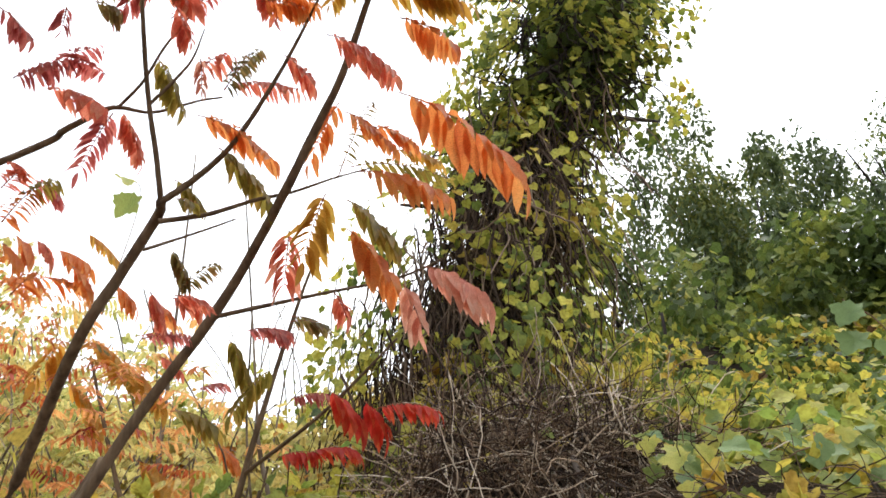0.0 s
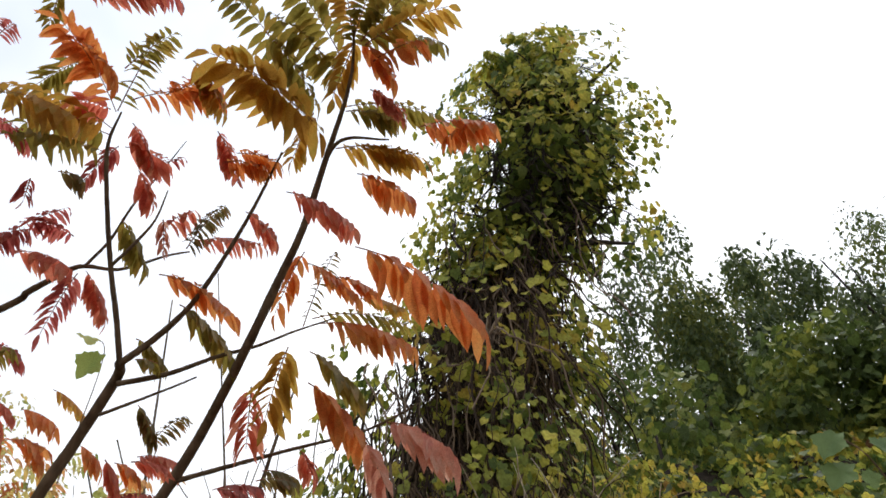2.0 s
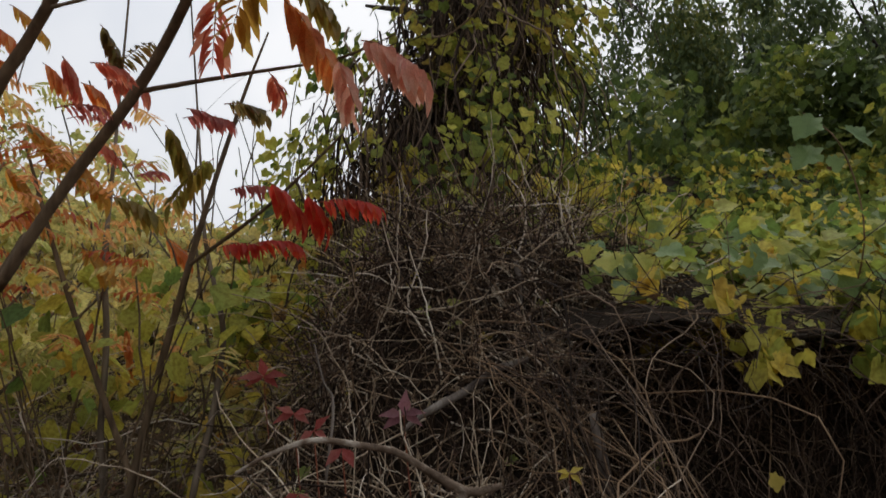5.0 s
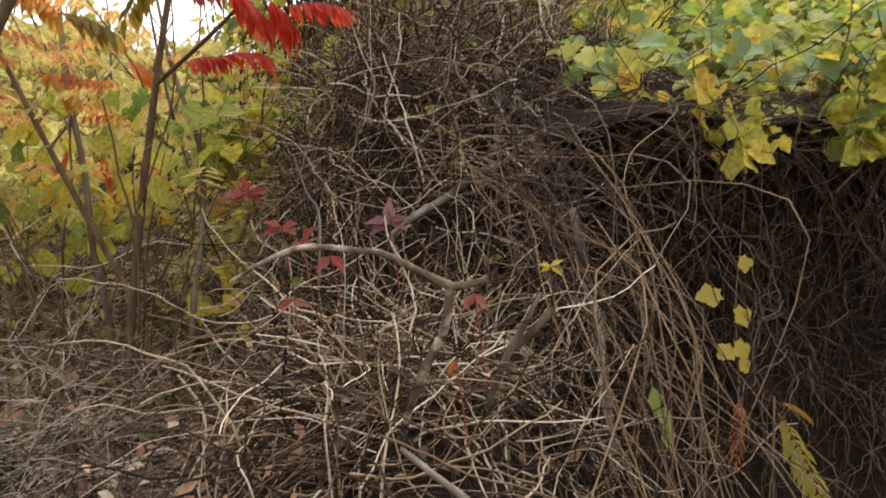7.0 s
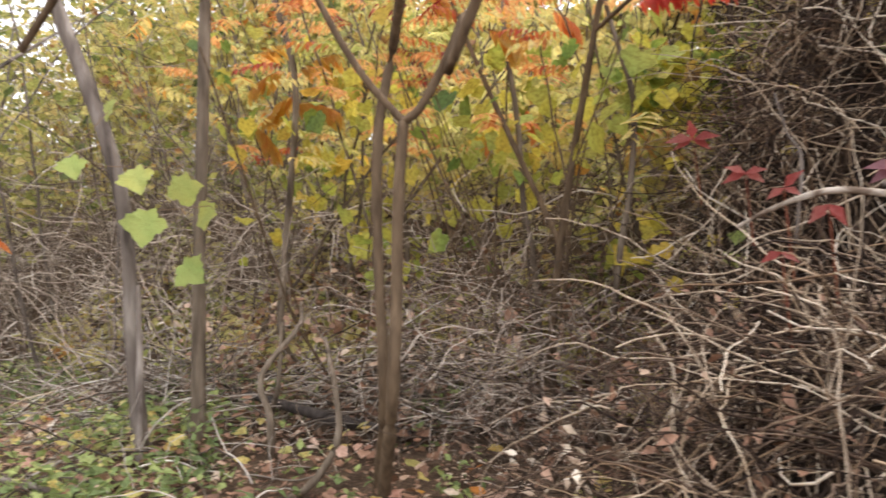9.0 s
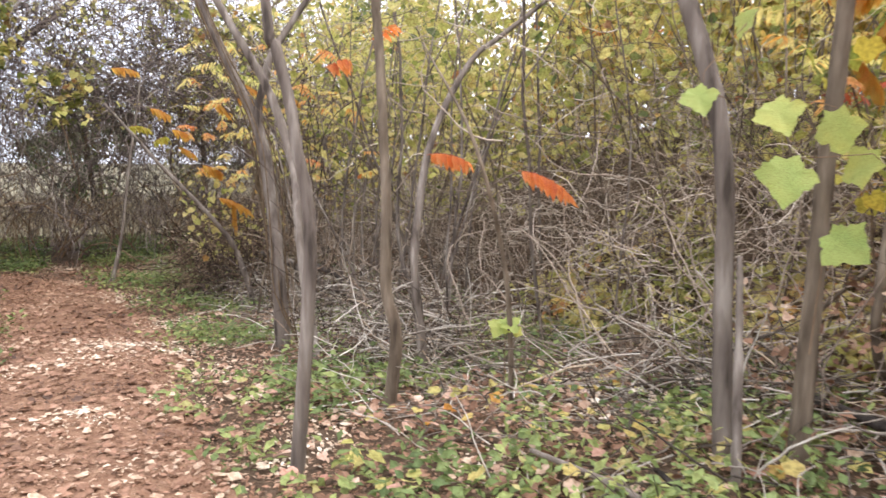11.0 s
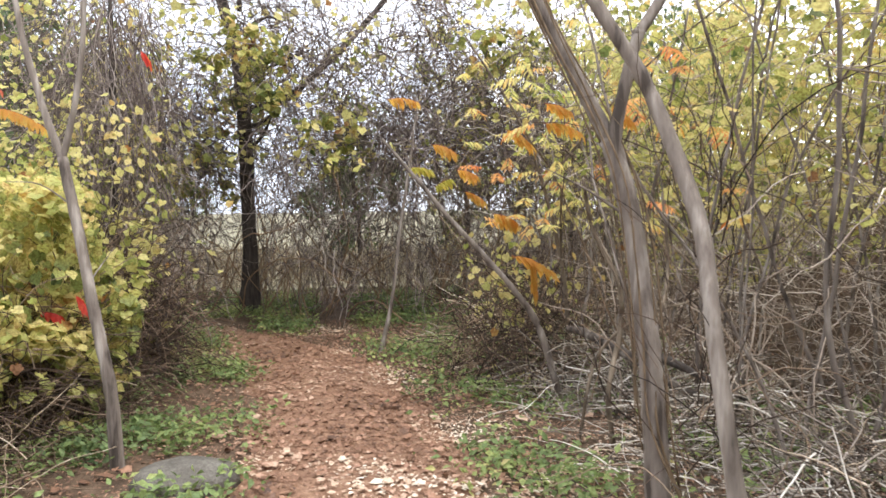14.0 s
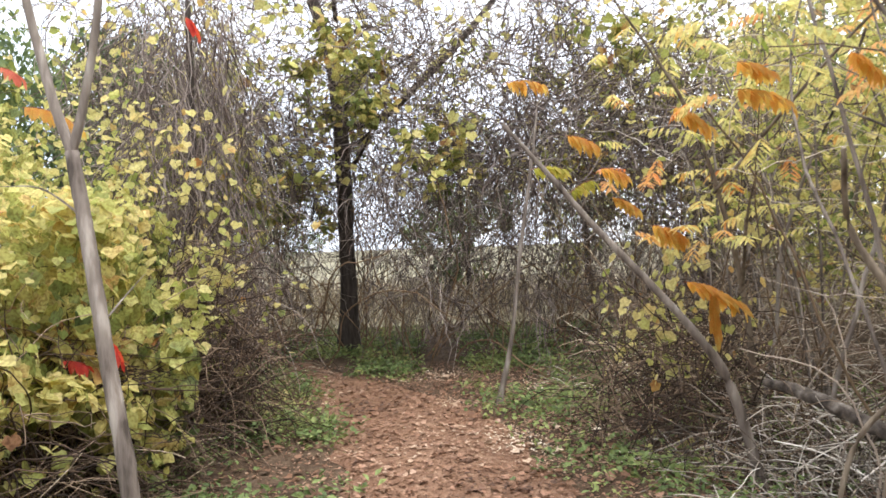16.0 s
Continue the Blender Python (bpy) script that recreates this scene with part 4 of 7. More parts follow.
sumac = sapling("sumac_tree", "sumac with leaning dark stems and red-orange leaves", M_STEM,
        [(-1.86, 3.1, 0.07, 0.038), (-1.63, 2.85, 0.66, 0.033), (-1.63, 2.89, 1.1, 0.031), (-1.63, 2.91, 1.44, 0.03), (-1.62, 2.94, 1.76, 0.029)],
        [(-1.95, 3.2, 0.07, 0.034), (-1.73, 2.94, 0.63, 0.03), (-1.76, 2.96, 1.09, 0.028), (-1.78, 2.98, 1.44, 0.026), (-1.78, 3.01, 1.79, 0.026), (-1.74, 3.05, 2.07, 0.026), (-1.37, 2.65, 2.49, 0.026), (-1.22, 2.57, 2.71, 0.025), (-1.06, 2.46, 2.89, 0.023), (-1.00, 2.36, 2.89, 0.021)],
        [(-1.62, 2.94, 1.76, 0.022), (-1.54, 2.94, 1.81, 0.022), (-1.44, 2.96, 1.98, 0.021), (-1.35, 2.95, 2.14, 0.021), (-1.38, 2.88, 1.93, 0.025), (-1.17, 2.81, 2.26, 0.025), (-0.90, 2.70, 2.59, 0.024), (-0.73, 2.56, 2.77, 0.022), (-0.57, 2.38, 2.91, 0.021), (-0.45, 2.27, 3.08, 0.019), (-0.33, 2.15, 3.24, 0.016), (-0.23, 2.01, 3.41, 0.013), (-0.11, 1.84, 3.63, 0.008), (-0.07, 1.67, 3.81, 0.004)],
        [(-1.62, 2.94, 1.76, 0.02), (-1.75, 2.9, 1.91, 0.019), (-1.85, 2.87, 2.06, 0.018), (-1.94, 2.85, 2.22, 0.017), (-2.06, 2.81, 2.45, 0.013), (-2.61, 2.63, 3.5, 0.006)],
        [(-1.00, 2.36, 2.89, 0.013), (-1.00, 2.26, 3.03, 0.012), (-1.01, 2.17, 3.17, 0.011), (-0.99, 2.02, 3.33, 0.010), (-0.96, 1.89, 3.47, 0.008), (-0.90, 1.82, 3.56, 0.004)],
        [(-1.00, 2.36, 2.89, 0.016), (-0.88, 2.34, 2.97, 0.014), (-0.75, 2.29, 3.06, 0.012), (-0.62, 2.21, 3.20, 0.010), (-0.51, 2.13, 3.34, 0.008), (-0.39, 2.02, 3.49, 0.005)],
        [(-1.01, 2.39, 2.83, 0.013), (-0.85, 2.41, 2.86, 0.011), (-0.68, 2.41, 2.91, 0.009), (-0.54, 2.40, 2.93, 0.007), (-0.40, 2.39, 2.97, 0.005), (-0.26, 2.38, 3.00, 0.003)],
        [(-1.07, 2.43, 2.74, 0.008), (-0.93, 2.45, 2.80, 0.006), (-0.84, 2.45, 2.83, 0.005), (-0.76, 2.45, 2.86, 0.004)],
        [(-0.90, 2.70, 2.59, 0.012), (-0.69, 2.68, 2.62, 0.010), (-0.47, 2.66, 2.65, 0.008), (-0.22, 2.60, 2.66, 0.006), (-0.10, 2.56, 2.68, 0.005), (0.01, 2.50, 2.70, 0.003)],
        [(-0.29, 2.10, 3.31, 0.010), (-0.18, 1.97, 3.45, 0.008), (-0.00, 1.98, 3.45, 0.004)],
        [(-1.01, 2.17, 3.17, 0.008), (-0.93, 2.15, 3.25, 0.007), (-0.86, 2.12, 3.32, 0.005), (-0.81, 2.07, 3.41, 0.003)], twigs=0, slim=0.8)
sapling("sumac_branch", "long sumac branch reaching in with red leaves", M_STEM,
        [(-3.6, 2.6, 2.2, 0.022), (-2.6, 2.65, 3.0, 0.019), (-1.78, 2.65, 3.39, 0.017), (-1.63, 2.61, 3.45, 0.016), (-1.45, 2.57, 3.51, 0.013), (-1.38, 2.57, 3.52, 0.011), (-1.24, 2.59, 3.5, 0.008), (-1.04, 2.57, 3.53, 0.006), (-0.94, 2.57, 3.54, 0.004)],
        [(-1.39, 2.57, 3.52, 0.008), (-1.27, 2.51, 3.6, 0.007), (-1.16, 2.43, 3.71, 0.006), (-1.05, 2.37, 3.8, 0.004), (-0.91, 2.29, 3.92, 0.002)], twigs=0)


# ---- sumac leaves ----
def sumac_colour(name, a, b, c):
    return leaf_material(name, [(0.0, a), (0.5, b), (1.0, c)], 0.72, 2.5, True, 0.3)


M_SUM_ORANGE = sumac_colour("sumac_orange", (0.55, 0.12, 0.04), (0.76, 0.26, 0.07), (0.80, 0.38, 0.12))
M_SUM_GOLD = sumac_colour("sumac_gold", (0.45, 0.22, 0.04), (0.62, 0.34, 0.06), (0.50, 0.36, 0.07))
M_SUM_OLIVE = sumac_colour("sumac_olive", (0.17, 0.15, 0.03), (0.32, 0.25, 0.05), (0.45, 0.28, 0.06))
M_SUM_OLIVEDARK = sumac_colour("sumac_dark_olive", (0.10, 0.09, 0.035), (0.20, 0.15, 0.05), (0.32, 0.16, 0.06))
M_SUM_RED = sumac_colour("sumac_red", (0.50, 0.10, 0.07), (0.70, 0.20, 0.12), (0.78, 0.34, 0.20))
M_SUM_DARK = sumac_colour("sumac_dark_red", (0.30, 0.06, 0.06), (0.52, 0.13, 0.11), (0.66, 0.24, 0.18))
M_SUM_BRIGHT = sumac_colour("sumac_bright_red", (0.50, 0.03, 0.025), (0.66, 0.07, 0.04), (0.70, 0.16, 0.06))
M_SUM_PINK = sumac_colour("sumac_pink", (0.60, 0.20, 0.14), (0.78, 0.38, 0.26), (0.84, 0.55, 0.42))
M_SUM_YELLOW = sumac_colour("sumac_yellow_orange", (0.62, 0.25, 0.05), (0.66, 0.36, 0.07), (0.62, 0.45, 0.10))
M_SUM_LIME = sumac_colour("sumac_lime", (0.35, 0.36, 0.06), (0.50, 0.46, 0.08), (0.58, 0.42, 0.10))

LEAFLET_MESH = {}


def leaflet_mesh(mat, kind):
    key = (mat.name, kind)
    if key not in LEAFLET_MESH:
        T, F = LANCE
        V = T.copy()
        V[:, 0] *= (1.2, 1.35, 1.05)[kind]
        V[:, 2] += (-0.10, -0.22, 0.02)[kind] * V[:, 1] ** 2 + (0.03, -0.02, 0.05)[kind] * np.sin(5 * V[:, 1])
        me = bpy.data.meshes.new("leaflet")
        me.from_pydata(V.tolist(), [], F.tolist())
        me.polygons.foreach_set("use_smooth", np.ones(len(F), bool))
        me.materials.append(mat)
        LEAFLET_MESH[key] = me
    return LEAFLET_MESH[key]


def compound_leaf(plant, base, tip, size, mat):
    """A feather-like leaf: a rachis from base to tip with paired, hanging leaflets."""
    b, t = np.array(base), np.array(tip)
    length = np.linalg.norm(t - b)
    u = np.linspace(0, 1, 12)[:, None]
    line = b + (t - b) * u + np.array([0, 0, 0.10 * length]) * (4 * u * (1 - u))
    R = np.linspace(0.0028, 0.0012, 12)[None]
    V, F = tubes(line[None], R, 4)
    rachis = attach(mesh_object("compound_leaf", V, F, M_RACHIS, None, True), plant)
    pairs = int(np.clip(round(length / (size * 0.18)), 5, 12))
    droop = rng.uniform(0.25, 0.9)
    side0 = unit(np.cross(t - b, [0, 0, 1.0]))
    for k in range(pairs + 1):
        v = 0.10 + 0.90 * k / pairs
        at = np.array([np.interp(v, u[:, 0], line[:, c]) for c in range(3)])
        ahead = unit(line[min(int(v * 11) + 1, 11)] - line[max(int(v * 11) - 1, 0)])
        for sgn in ((1, -1) if k < pairs else (0,)):
            if rng.random() < 0.05:
                continue
            d = unit(side0 * sgn * rng.uniform(0.55, 0.95) + ahead * rng.uniform(0.35, 0.6) + np.array([0, 0, -1]) * droop * rng.uniform(0.7, 1.3))
            x = unit(np.cross(d, side0 * sgn * 0.6 + np.array([0, 0, 1.0]) + ahead * 0.4 + rng.normal(0, 0.25, 3)))
            z = np.cross(x, d)
            s = size * (0.62 + 0.38 * math.sin(math.pi * min(v, 0.85))) * rng.uniform(0.85, 1.12)
            lf = new("leaflet", leaflet_mesh(mat, int(rng.integers(0, 3))))
            m = Matrix(((x[0] * s, d[0] * s, z[0] * s, at[0]), (x[1] * s, d[1] * s, z[1] * s, at[1]), (x[2] * s, d[2] * s, z[2] * s, at[2]), (0, 0, 0, 1)))
            lf.parent = rachis
            lf.matrix_basis = m


M_RACHIS = bark_material("leaf_stalk", [(0.3, (0.20, 0.05, 0.035)), (0.7, (0.30, 0.12, 0.06))], 30, 3, 0.0)

low_sumac = sapling("sumac_tree", "low sumac with bright red and orange leaves", M_STEM,
        [(-1.6, 4.4, 0.0, 0.03), (-1.45, 4.3, 1.2, 0.026), (-1.2, 4.1, 2.3, 0.02), (-0.95, 3.9, 3.1, 0.012), (-0.8, 3.8, 3.5, 0.006)],
        [(-1.2, 4.1, 2.3, 0.014), (-0.7, 3.7, 2.5, 0.01), (-0.3, 3.4, 2.75, 0.006)],
        [(-1.45, 4.3, 1.2, 0.02), (-1.9, 4.2, 2.2, 0.016), (-2.2, 4.1, 3.0, 0.008)])
sumac_sprigs = sapling("young_sumac", "young sumac stem with a few orange leaves", M_BARK,
        [(-5.0, 3.0, -0.2, 0.022), (-4.95, 2.9, 0.7, 0.018), (-4.85, 2.6, 1.5, 0.012), (-5.3, 2.5, 2.1, 0.006)])
back_sumac = sapling("sumac_tree", "sumac in the thicket with amber leaves", M_BARK,
        [(-3.4, 5.8, 0.0, 0.03), (-3.3, 5.6, 1.4, 0.024), (-3.5, 5.4, 2.6, 0.014), (-3.7, 5.3, 3.3, 0.006)],
        [(-3.3, 5.6, 1.4, 0.018), (-2.6, 5.6, 2.2, 0.012), (-2.0, 5.5, 2.8, 0.006)])
west_sumac = sapling("sumac_tree", "spindly sumac over the path with amber leaves", M_BARK,
        [(-12.2, 3.4, -0.65, 0.035), (-12.0, 3.2, 0.8, 0.028), (-11.7, 2.7, 2.2, 0.018), (-11.5, 2.0, 3.2, 0.008)],
        [(-12.0, 3.2, 0.8, 0.02), (-11.4, 3.0, 1.4, 0.012), (-11.0, 2.9, 1.7, 0.006)],
        [(-11.8, 2.9, 1.6, 0.018), (-10.8, 3.6, 2.7, 0.012), (-10.0, 4.2, 3.3, 0.006)])
compound_leaf(sumac, (-0.11, 1.96, 2.97), (0.25, 2.05, 2.7), 0.169, M_SUM_ORANGE)
compound_leaf(sumac, (-0.29, 2.3, 2.93), (0.02, 2.29, 2.8), 0.117, M_SUM_ORANGE)
compound_leaf(sumac, (-0.34, 2.37, 3.0), (0.01, 2.33, 2.9), 0.079, M_SUM_OLIVE)
compound_leaf(sumac, (-0.42, 2.38, 2.9), (-0.51, 2.48, 2.69), 0.136, M_SUM_GOLD)
compound_leaf(sumac, (-0.56, 2.45, 2.8), (-0.6, 2.58, 2.63), 0.118, M_SUM_RED)
compound_leaf(sumac, (-0.36, 2.44, 2.91), (-0.17, 2.47, 2.71), 0.122, M_SUM_OLIVE)
compound_leaf(sumac, (-0.34, 2.37, 2.75), (-0.17, 2.47, 2.55), 0.14, M_SUM_ORANGE)
compound_leaf(sumac, (-0.13, 2.27, 2.48), (-0.08, 2.3, 2.36), 0.125, M_SUM_PINK)
compound_leaf(sumac, (-0.06, 2.24, 2.52), (0.12, 2.21, 2.4), 0.14, M_SUM_PINK)
compound_leaf(sumac, (-0.8, 2.89, 2.62), (-0.67, 2.93, 2.58), 0.065, M_SUM_DARK)
compound_leaf(sumac, (-0.66, 2.89, 2.64), (-0.51, 2.91, 2.62), 0.082, M_SUM_OLIVEDARK)
compound_leaf(sumac, (0.11, 1.86, 3.36), (0.36, 1.81, 3.28), 0.112, M_SUM_ORANGE)
compound_leaf(sumac, (-0.14, 1.93, 3.59), (0.17, 1.91, 3.47), 0.102, M_SUM_OLIVE)
compound_leaf(sumac, (-0.18, 1.95, 3.4), (0.11, 1.92, 3.28), 0.117, M_SUM_GOLD)
compound_leaf(sumac, (-0.11, 1.97, 3.29), (0.07, 2.0, 3.18), 0.116, M_SUM_ORANGE)
compound_leaf(sumac, (-0.36, 2.02, 3.29), (-0.13, 2.04, 3.12), 0.113, M_SUM_RED)
compound_leaf(sumac, (-0.55, 1.75, 3.72), (-0.23, 1.91, 3.45), 0.152, M_SUM_GOLD)
compound_leaf(sumac, (-0.43, 1.8, 3.91), (-0.26, 1.94, 3.65), 0.12, M_SUM_OLIVE)
compound_leaf(sumac, (-0.28, 2.0, 3.66), (-0.38, 2.1, 3.52), 0.094, M_SUM_GOLD)
compound_leaf(sumac, (-0.03, 1.84, 3.55), (0.07, 1.85, 3.38), 0.057, M_SUM_RED)
compound_leaf(sumac, (-0.56, 2.03, 3.52), (-0.41, 2.03, 3.45), 0.091, M_SUM_ORANGE)
compound_leaf(sumac, (-0.64, 2.01, 3.63), (-0.58, 2.12, 3.49), 0.088, M_SUM_RED)
compound_leaf(sumac, (-0.55, 2.16, 3.35), (-0.44, 2.19, 3.23), 0.097, M_SUM_RED)
compound_leaf(sumac, (-0.77, 2.25, 3.31), (-0.5, 2.24, 3.25), 0.083, M_SUM_RED)
compound_leaf(sumac, (-0.81, 2.3, 3.4), (-0.67, 2.25, 3.48), 0.069, M_SUM_OLIVEDARK)
compound_leaf(sumac, (-0.9, 2.27, 3.43), (-0.79, 2.25, 3.47), 0.098, M_SUM_RED)
compound_leaf(sumac, (-0.86, 2.23, 3.16), (-0.58, 2.26, 2.97), 0.114, M_SUM_ORANGE)
compound_leaf(sumac, (-0.82, 2.34, 3.1), (-0.64, 2.42, 2.92), 0.118, M_SUM_OLIVE)
compound_leaf(sumac, (-1.02, 2.17, 3.39), (-0.96, 2.29, 3.25), 0.109, M_SUM_OLIVE)
compound_leaf(sumac, (-1.01, 2.44, 3.04), (-0.91, 2.51, 2.95), 0.075, M_SUM_OLIVE)
compound_leaf(sumac, (-1.5, 1.91, 3.88), (-1.14, 1.94, 3.69), 0.153, M_SUM_GOLD)
compound_leaf(sumac, (-1.58, 2.07, 3.83), (-1.11, 2.09, 3.67), 0.137, M_SUM_OLIVE)
compound_leaf(sumac, (-1.26, 1.8, 4.04), (-1.0, 1.84, 3.83), 0.132, M_SUM_ORANGE)
compound_leaf(sumac, (-1.05, 1.96, 4.01), (-0.84, 1.89, 4.1), 0.09, M_SUM_OLIVE)
compound_leaf(sumac, (-0.98, 1.97, 3.82), (-0.61, 1.93, 3.73), 0.117, M_SUM_ORANGE)
compound_leaf(sumac, (-1.1, 2.14, 3.76), (-1.25, 2.21, 3.66), 0.09, M_SUM_DARK)
compound_leaf(sumac, (-1.03, 2.08, 3.68), (-0.88, 2.13, 3.62), 0.13, M_SUM_RED)
compound_leaf(sumac, (-1.69, 2.4, 3.55), (-1.38, 2.34, 3.65), 0.093, M_SUM_DARK)
compound_leaf(sumac, (-1.62, 2.43, 3.52), (-1.34, 2.42, 3.39), 0.133, M_SUM_RED)
compound_leaf(sumac, (-1.31, 2.43, 3.37), (-1.48, 2.56, 3.19), 0.094, M_SUM_DARK)
compound_leaf(sumac, (-1.28, 2.43, 3.38), (-1.22, 2.55, 3.22), 0.094, M_SUM_RED)
compound_leaf(sumac, (-1.73, 2.65, 3.23), (-1.63, 2.7, 3.17), 0.105, M_SUM_DARK)
compound_leaf(sumac, (-0.08, 1.79, 3.78), (-0.19, 1.91, 3.62), 0.11, M_SUM_GOLD)
compound_leaf(sumac, (-0.07, 1.79, 3.78), (0.04, 1.82, 3.58), 0.108, M_SUM_ORANGE)
compound_leaf(sumac, (-0.06, 1.78, 3.79), (0.22, 1.76, 3.66), 0.108, M_SUM_OLIVE)
compound_leaf(sumac, (-0.14, 1.93, 3.75), (-0.26, 1.88, 3.81), 0.094, M_SUM_OLIVE)
compound_leaf(sumac, (-0.43, 2.53, 3.44), (-0.58, 2.68, 3.25), 0.105, M_SUM_ORANGE)
compound_leaf(sumac, (-0.36, 2.33, 3.22), (-0.17, 2.34, 3.05), 0.092, M_SUM_ORANGE)
compound_leaf(sumac, (-0.24, 2.29, 3.11), (-0.09, 2.26, 3.0), 0.083, M_SUM_ORANGE)
compound_leaf(sumac, (-0.42, 2.55, 3.09), (-0.27, 2.39, 3.31), 0.056, M_SUM_OLIVEDARK)
compound_leaf(sumac, (-0.18, 2.42, 3.1), (-0.01, 2.38, 3.0), 0.074, M_SUM_GOLD)
compound_leaf(sumac, (-0.43, 2.64, 2.64), (-0.39, 2.7, 2.56), 0.08, M_SUM_RED)
compound_leaf(sumac, (-1.04, 2.23, 3.65), (-0.85, 2.19, 3.71), 0.067, M_SUM_DARK)
compound_leaf(sumac, (-1.12, 2.05, 3.88), (-1.25, 2.02, 3.92), 0.112, M_SUM_RED)
compound_leaf(sumac, (-1.31, 2.04, 4.22), (-1.54, 2.09, 4.14), 0.108, M_SUM_OLIVE)
compound_leaf(low_sumac, (-2.62, 3.75, 3.34), (-2.42, 3.76, 3.35), 0.129, M_SUM_ORANGE)
compound_leaf(low_sumac, (-2.42, 3.76, 3.35), (-2.16, 3.81, 3.3), 0.145, M_SUM_ORANGE)
compound_leaf(low_sumac, (-1.47, 3.4, 3.29), (-1.39, 3.5, 3.12), 0.101, M_SUM_OLIVEDARK)
compound_leaf(low_sumac, (-1.42, 3.5, 3.12), (-1.24, 3.45, 3.23), 0.087, M_SUM_OLIVEDARK)
compound_leaf(low_sumac, (-1.59, 3.52, 3.05), (-1.49, 3.56, 3.0), 0.13, M_SUM_ORANGE)
compound_leaf(low_sumac, (-1.48, 3.52, 3.07), (-1.28, 3.56, 3.03), 0.13, M_SUM_RED)
compound_leaf(low_sumac, (-1.68, 3.6, 2.9), (-1.36, 3.63, 2.89), 0.069, M_SUM_DARK)
compound_leaf(low_sumac, (-1.56, 3.66, 2.81), (-1.45, 3.71, 2.74), 0.087, M_SUM_RED)
compound_leaf(low_sumac, (-1.05, 3.45, 2.84), (-0.82, 3.47, 2.83), 0.093, M_SUM_DARK)
compound_leaf(low_sumac, (-0.82, 3.43, 2.9), (-0.66, 3.47, 2.86), 0.093, M_SUM_OLIVEDARK)
compound_leaf(low_sumac, (-0.79, 3.43, 2.49), (-0.59, 3.44, 2.5), 0.072, M_SUM_DARK)
compound_leaf(low_sumac, (-0.57, 3.24, 2.46), (-0.43, 3.31, 2.34), 0.145, M_SUM_BRIGHT)
compound_leaf(low_sumac, (-0.42, 3.27, 2.42), (-0.33, 3.34, 2.3), 0.145, M_SUM_BRIGHT)
compound_leaf(low_sumac, (-0.37, 3.29, 2.39), (-0.11, 3.31, 2.38), 0.108, M_SUM_BRIGHT)
compound_leaf(low_sumac, (-0.86, 3.56, 2.26), (-0.68, 3.56, 2.27), 0.098, M_SUM_BRIGHT)
compound_leaf(low_sumac, (-0.73, 3.56, 2.27), (-0.5, 3.57, 2.28), 0.108, M_SUM_BRIGHT)
compound_leaf(low_sumac, (-1.13, 3.46, 2.81), (-1.04, 3.57, 2.62), 0.123, M_SUM_OLIVE)
compound_leaf(low_sumac, (-0.92, 3.54, 2.68), (-1.14, 3.64, 2.49), 0.123, M_SUM_OLIVE)
compound_leaf(low_sumac, (-1.43, 3.61, 2.51), (-1.2, 3.67, 2.43), 0.15, M_SUM_OLIVE)
compound_leaf(low_sumac, (-1.28, 3.57, 2.6), (-1.16, 3.56, 2.62), 0.082, M_SUM_DARK)
compound_leaf(low_sumac, (-2.27, 4.12, 3.14), (-1.99, 4.27, 2.89), 0.186, M_SUM_YELLOW)
compound_leaf(low_sumac, (-2.41, 4.12, 3.11), (-2.59, 4.22, 2.91), 0.186, M_SUM_YELLOW)
compound_leaf(low_sumac, (-2.11, 4.2, 3.01), (-1.83, 4.35, 2.77), 0.186, M_SUM_YELLOW)
compound_leaf(low_sumac, (-2.39, 4.24, 2.9), (-2.21, 4.38, 2.66), 0.186, M_SUM_YELLOW)
compound_leaf(low_sumac, (-2.2, 3.22, 3.32), (-2.12, 3.27, 3.24), 0.155, M_SUM_ORANGE)
compound_leaf(low_sumac, (-2.29, 3.69, 3.49), (-2.1, 3.76, 3.4), 0.145, M_SUM_ORANGE)
compound_leaf(low_sumac, (-1.87, 3.64, 3.22), (-1.76, 3.7, 3.12), 0.137, M_SUM_ORANGE)
compound_leaf(low_sumac, (-2.15, 3.32, 3.34), (-2.07, 3.37, 3.26), 0.087, M_SUM_RED)
compound_leaf(low_sumac, (-2.23, 3.82, 3.67), (-2.04, 3.92, 3.51), 0.101, M_SUM_YELLOW)
compound_leaf(low_sumac, (-1.81, 4.11, 2.39), (-1.64, 4.18, 2.28), 0.168, M_SUM_YELLOW)
compound_leaf(sumac_sprigs, (-4.88, 2.32, 1.43), (-4.7, 2.48, 1.39), 0.104, M_SUM_ORANGE)
compound_leaf(sumac_sprigs, (-4.58, 2.71, 1.35), (-4.38, 2.89, 1.24), 0.132, M_SUM_ORANGE)
compound_leaf(sumac_sprigs, (-5.91, 2.11, 1.99), (-5.83, 2.23, 2.05), 0.129, M_SUM_ORANGE)
compound_leaf(sumac_sprigs, (-5.76, 2.35, 2.16), (-5.67, 2.48, 2.26), 0.129, M_SUM_ORANGE)
compound_leaf(back_sumac, (-2.42, 5.27, 2.06), (-2.26, 5.32, 1.89), 0.13, M_SUM_ORANGE)
compound_leaf(back_sumac, (-2.3, 5.32, 2.18), (-2.37, 5.27, 1.81), 0.12, M_SUM_ORANGE)
compound_leaf(back_sumac, (-2.11, 5.4, 2.14), (-2.03, 5.41, 1.8), 0.12, M_SUM_ORANGE)
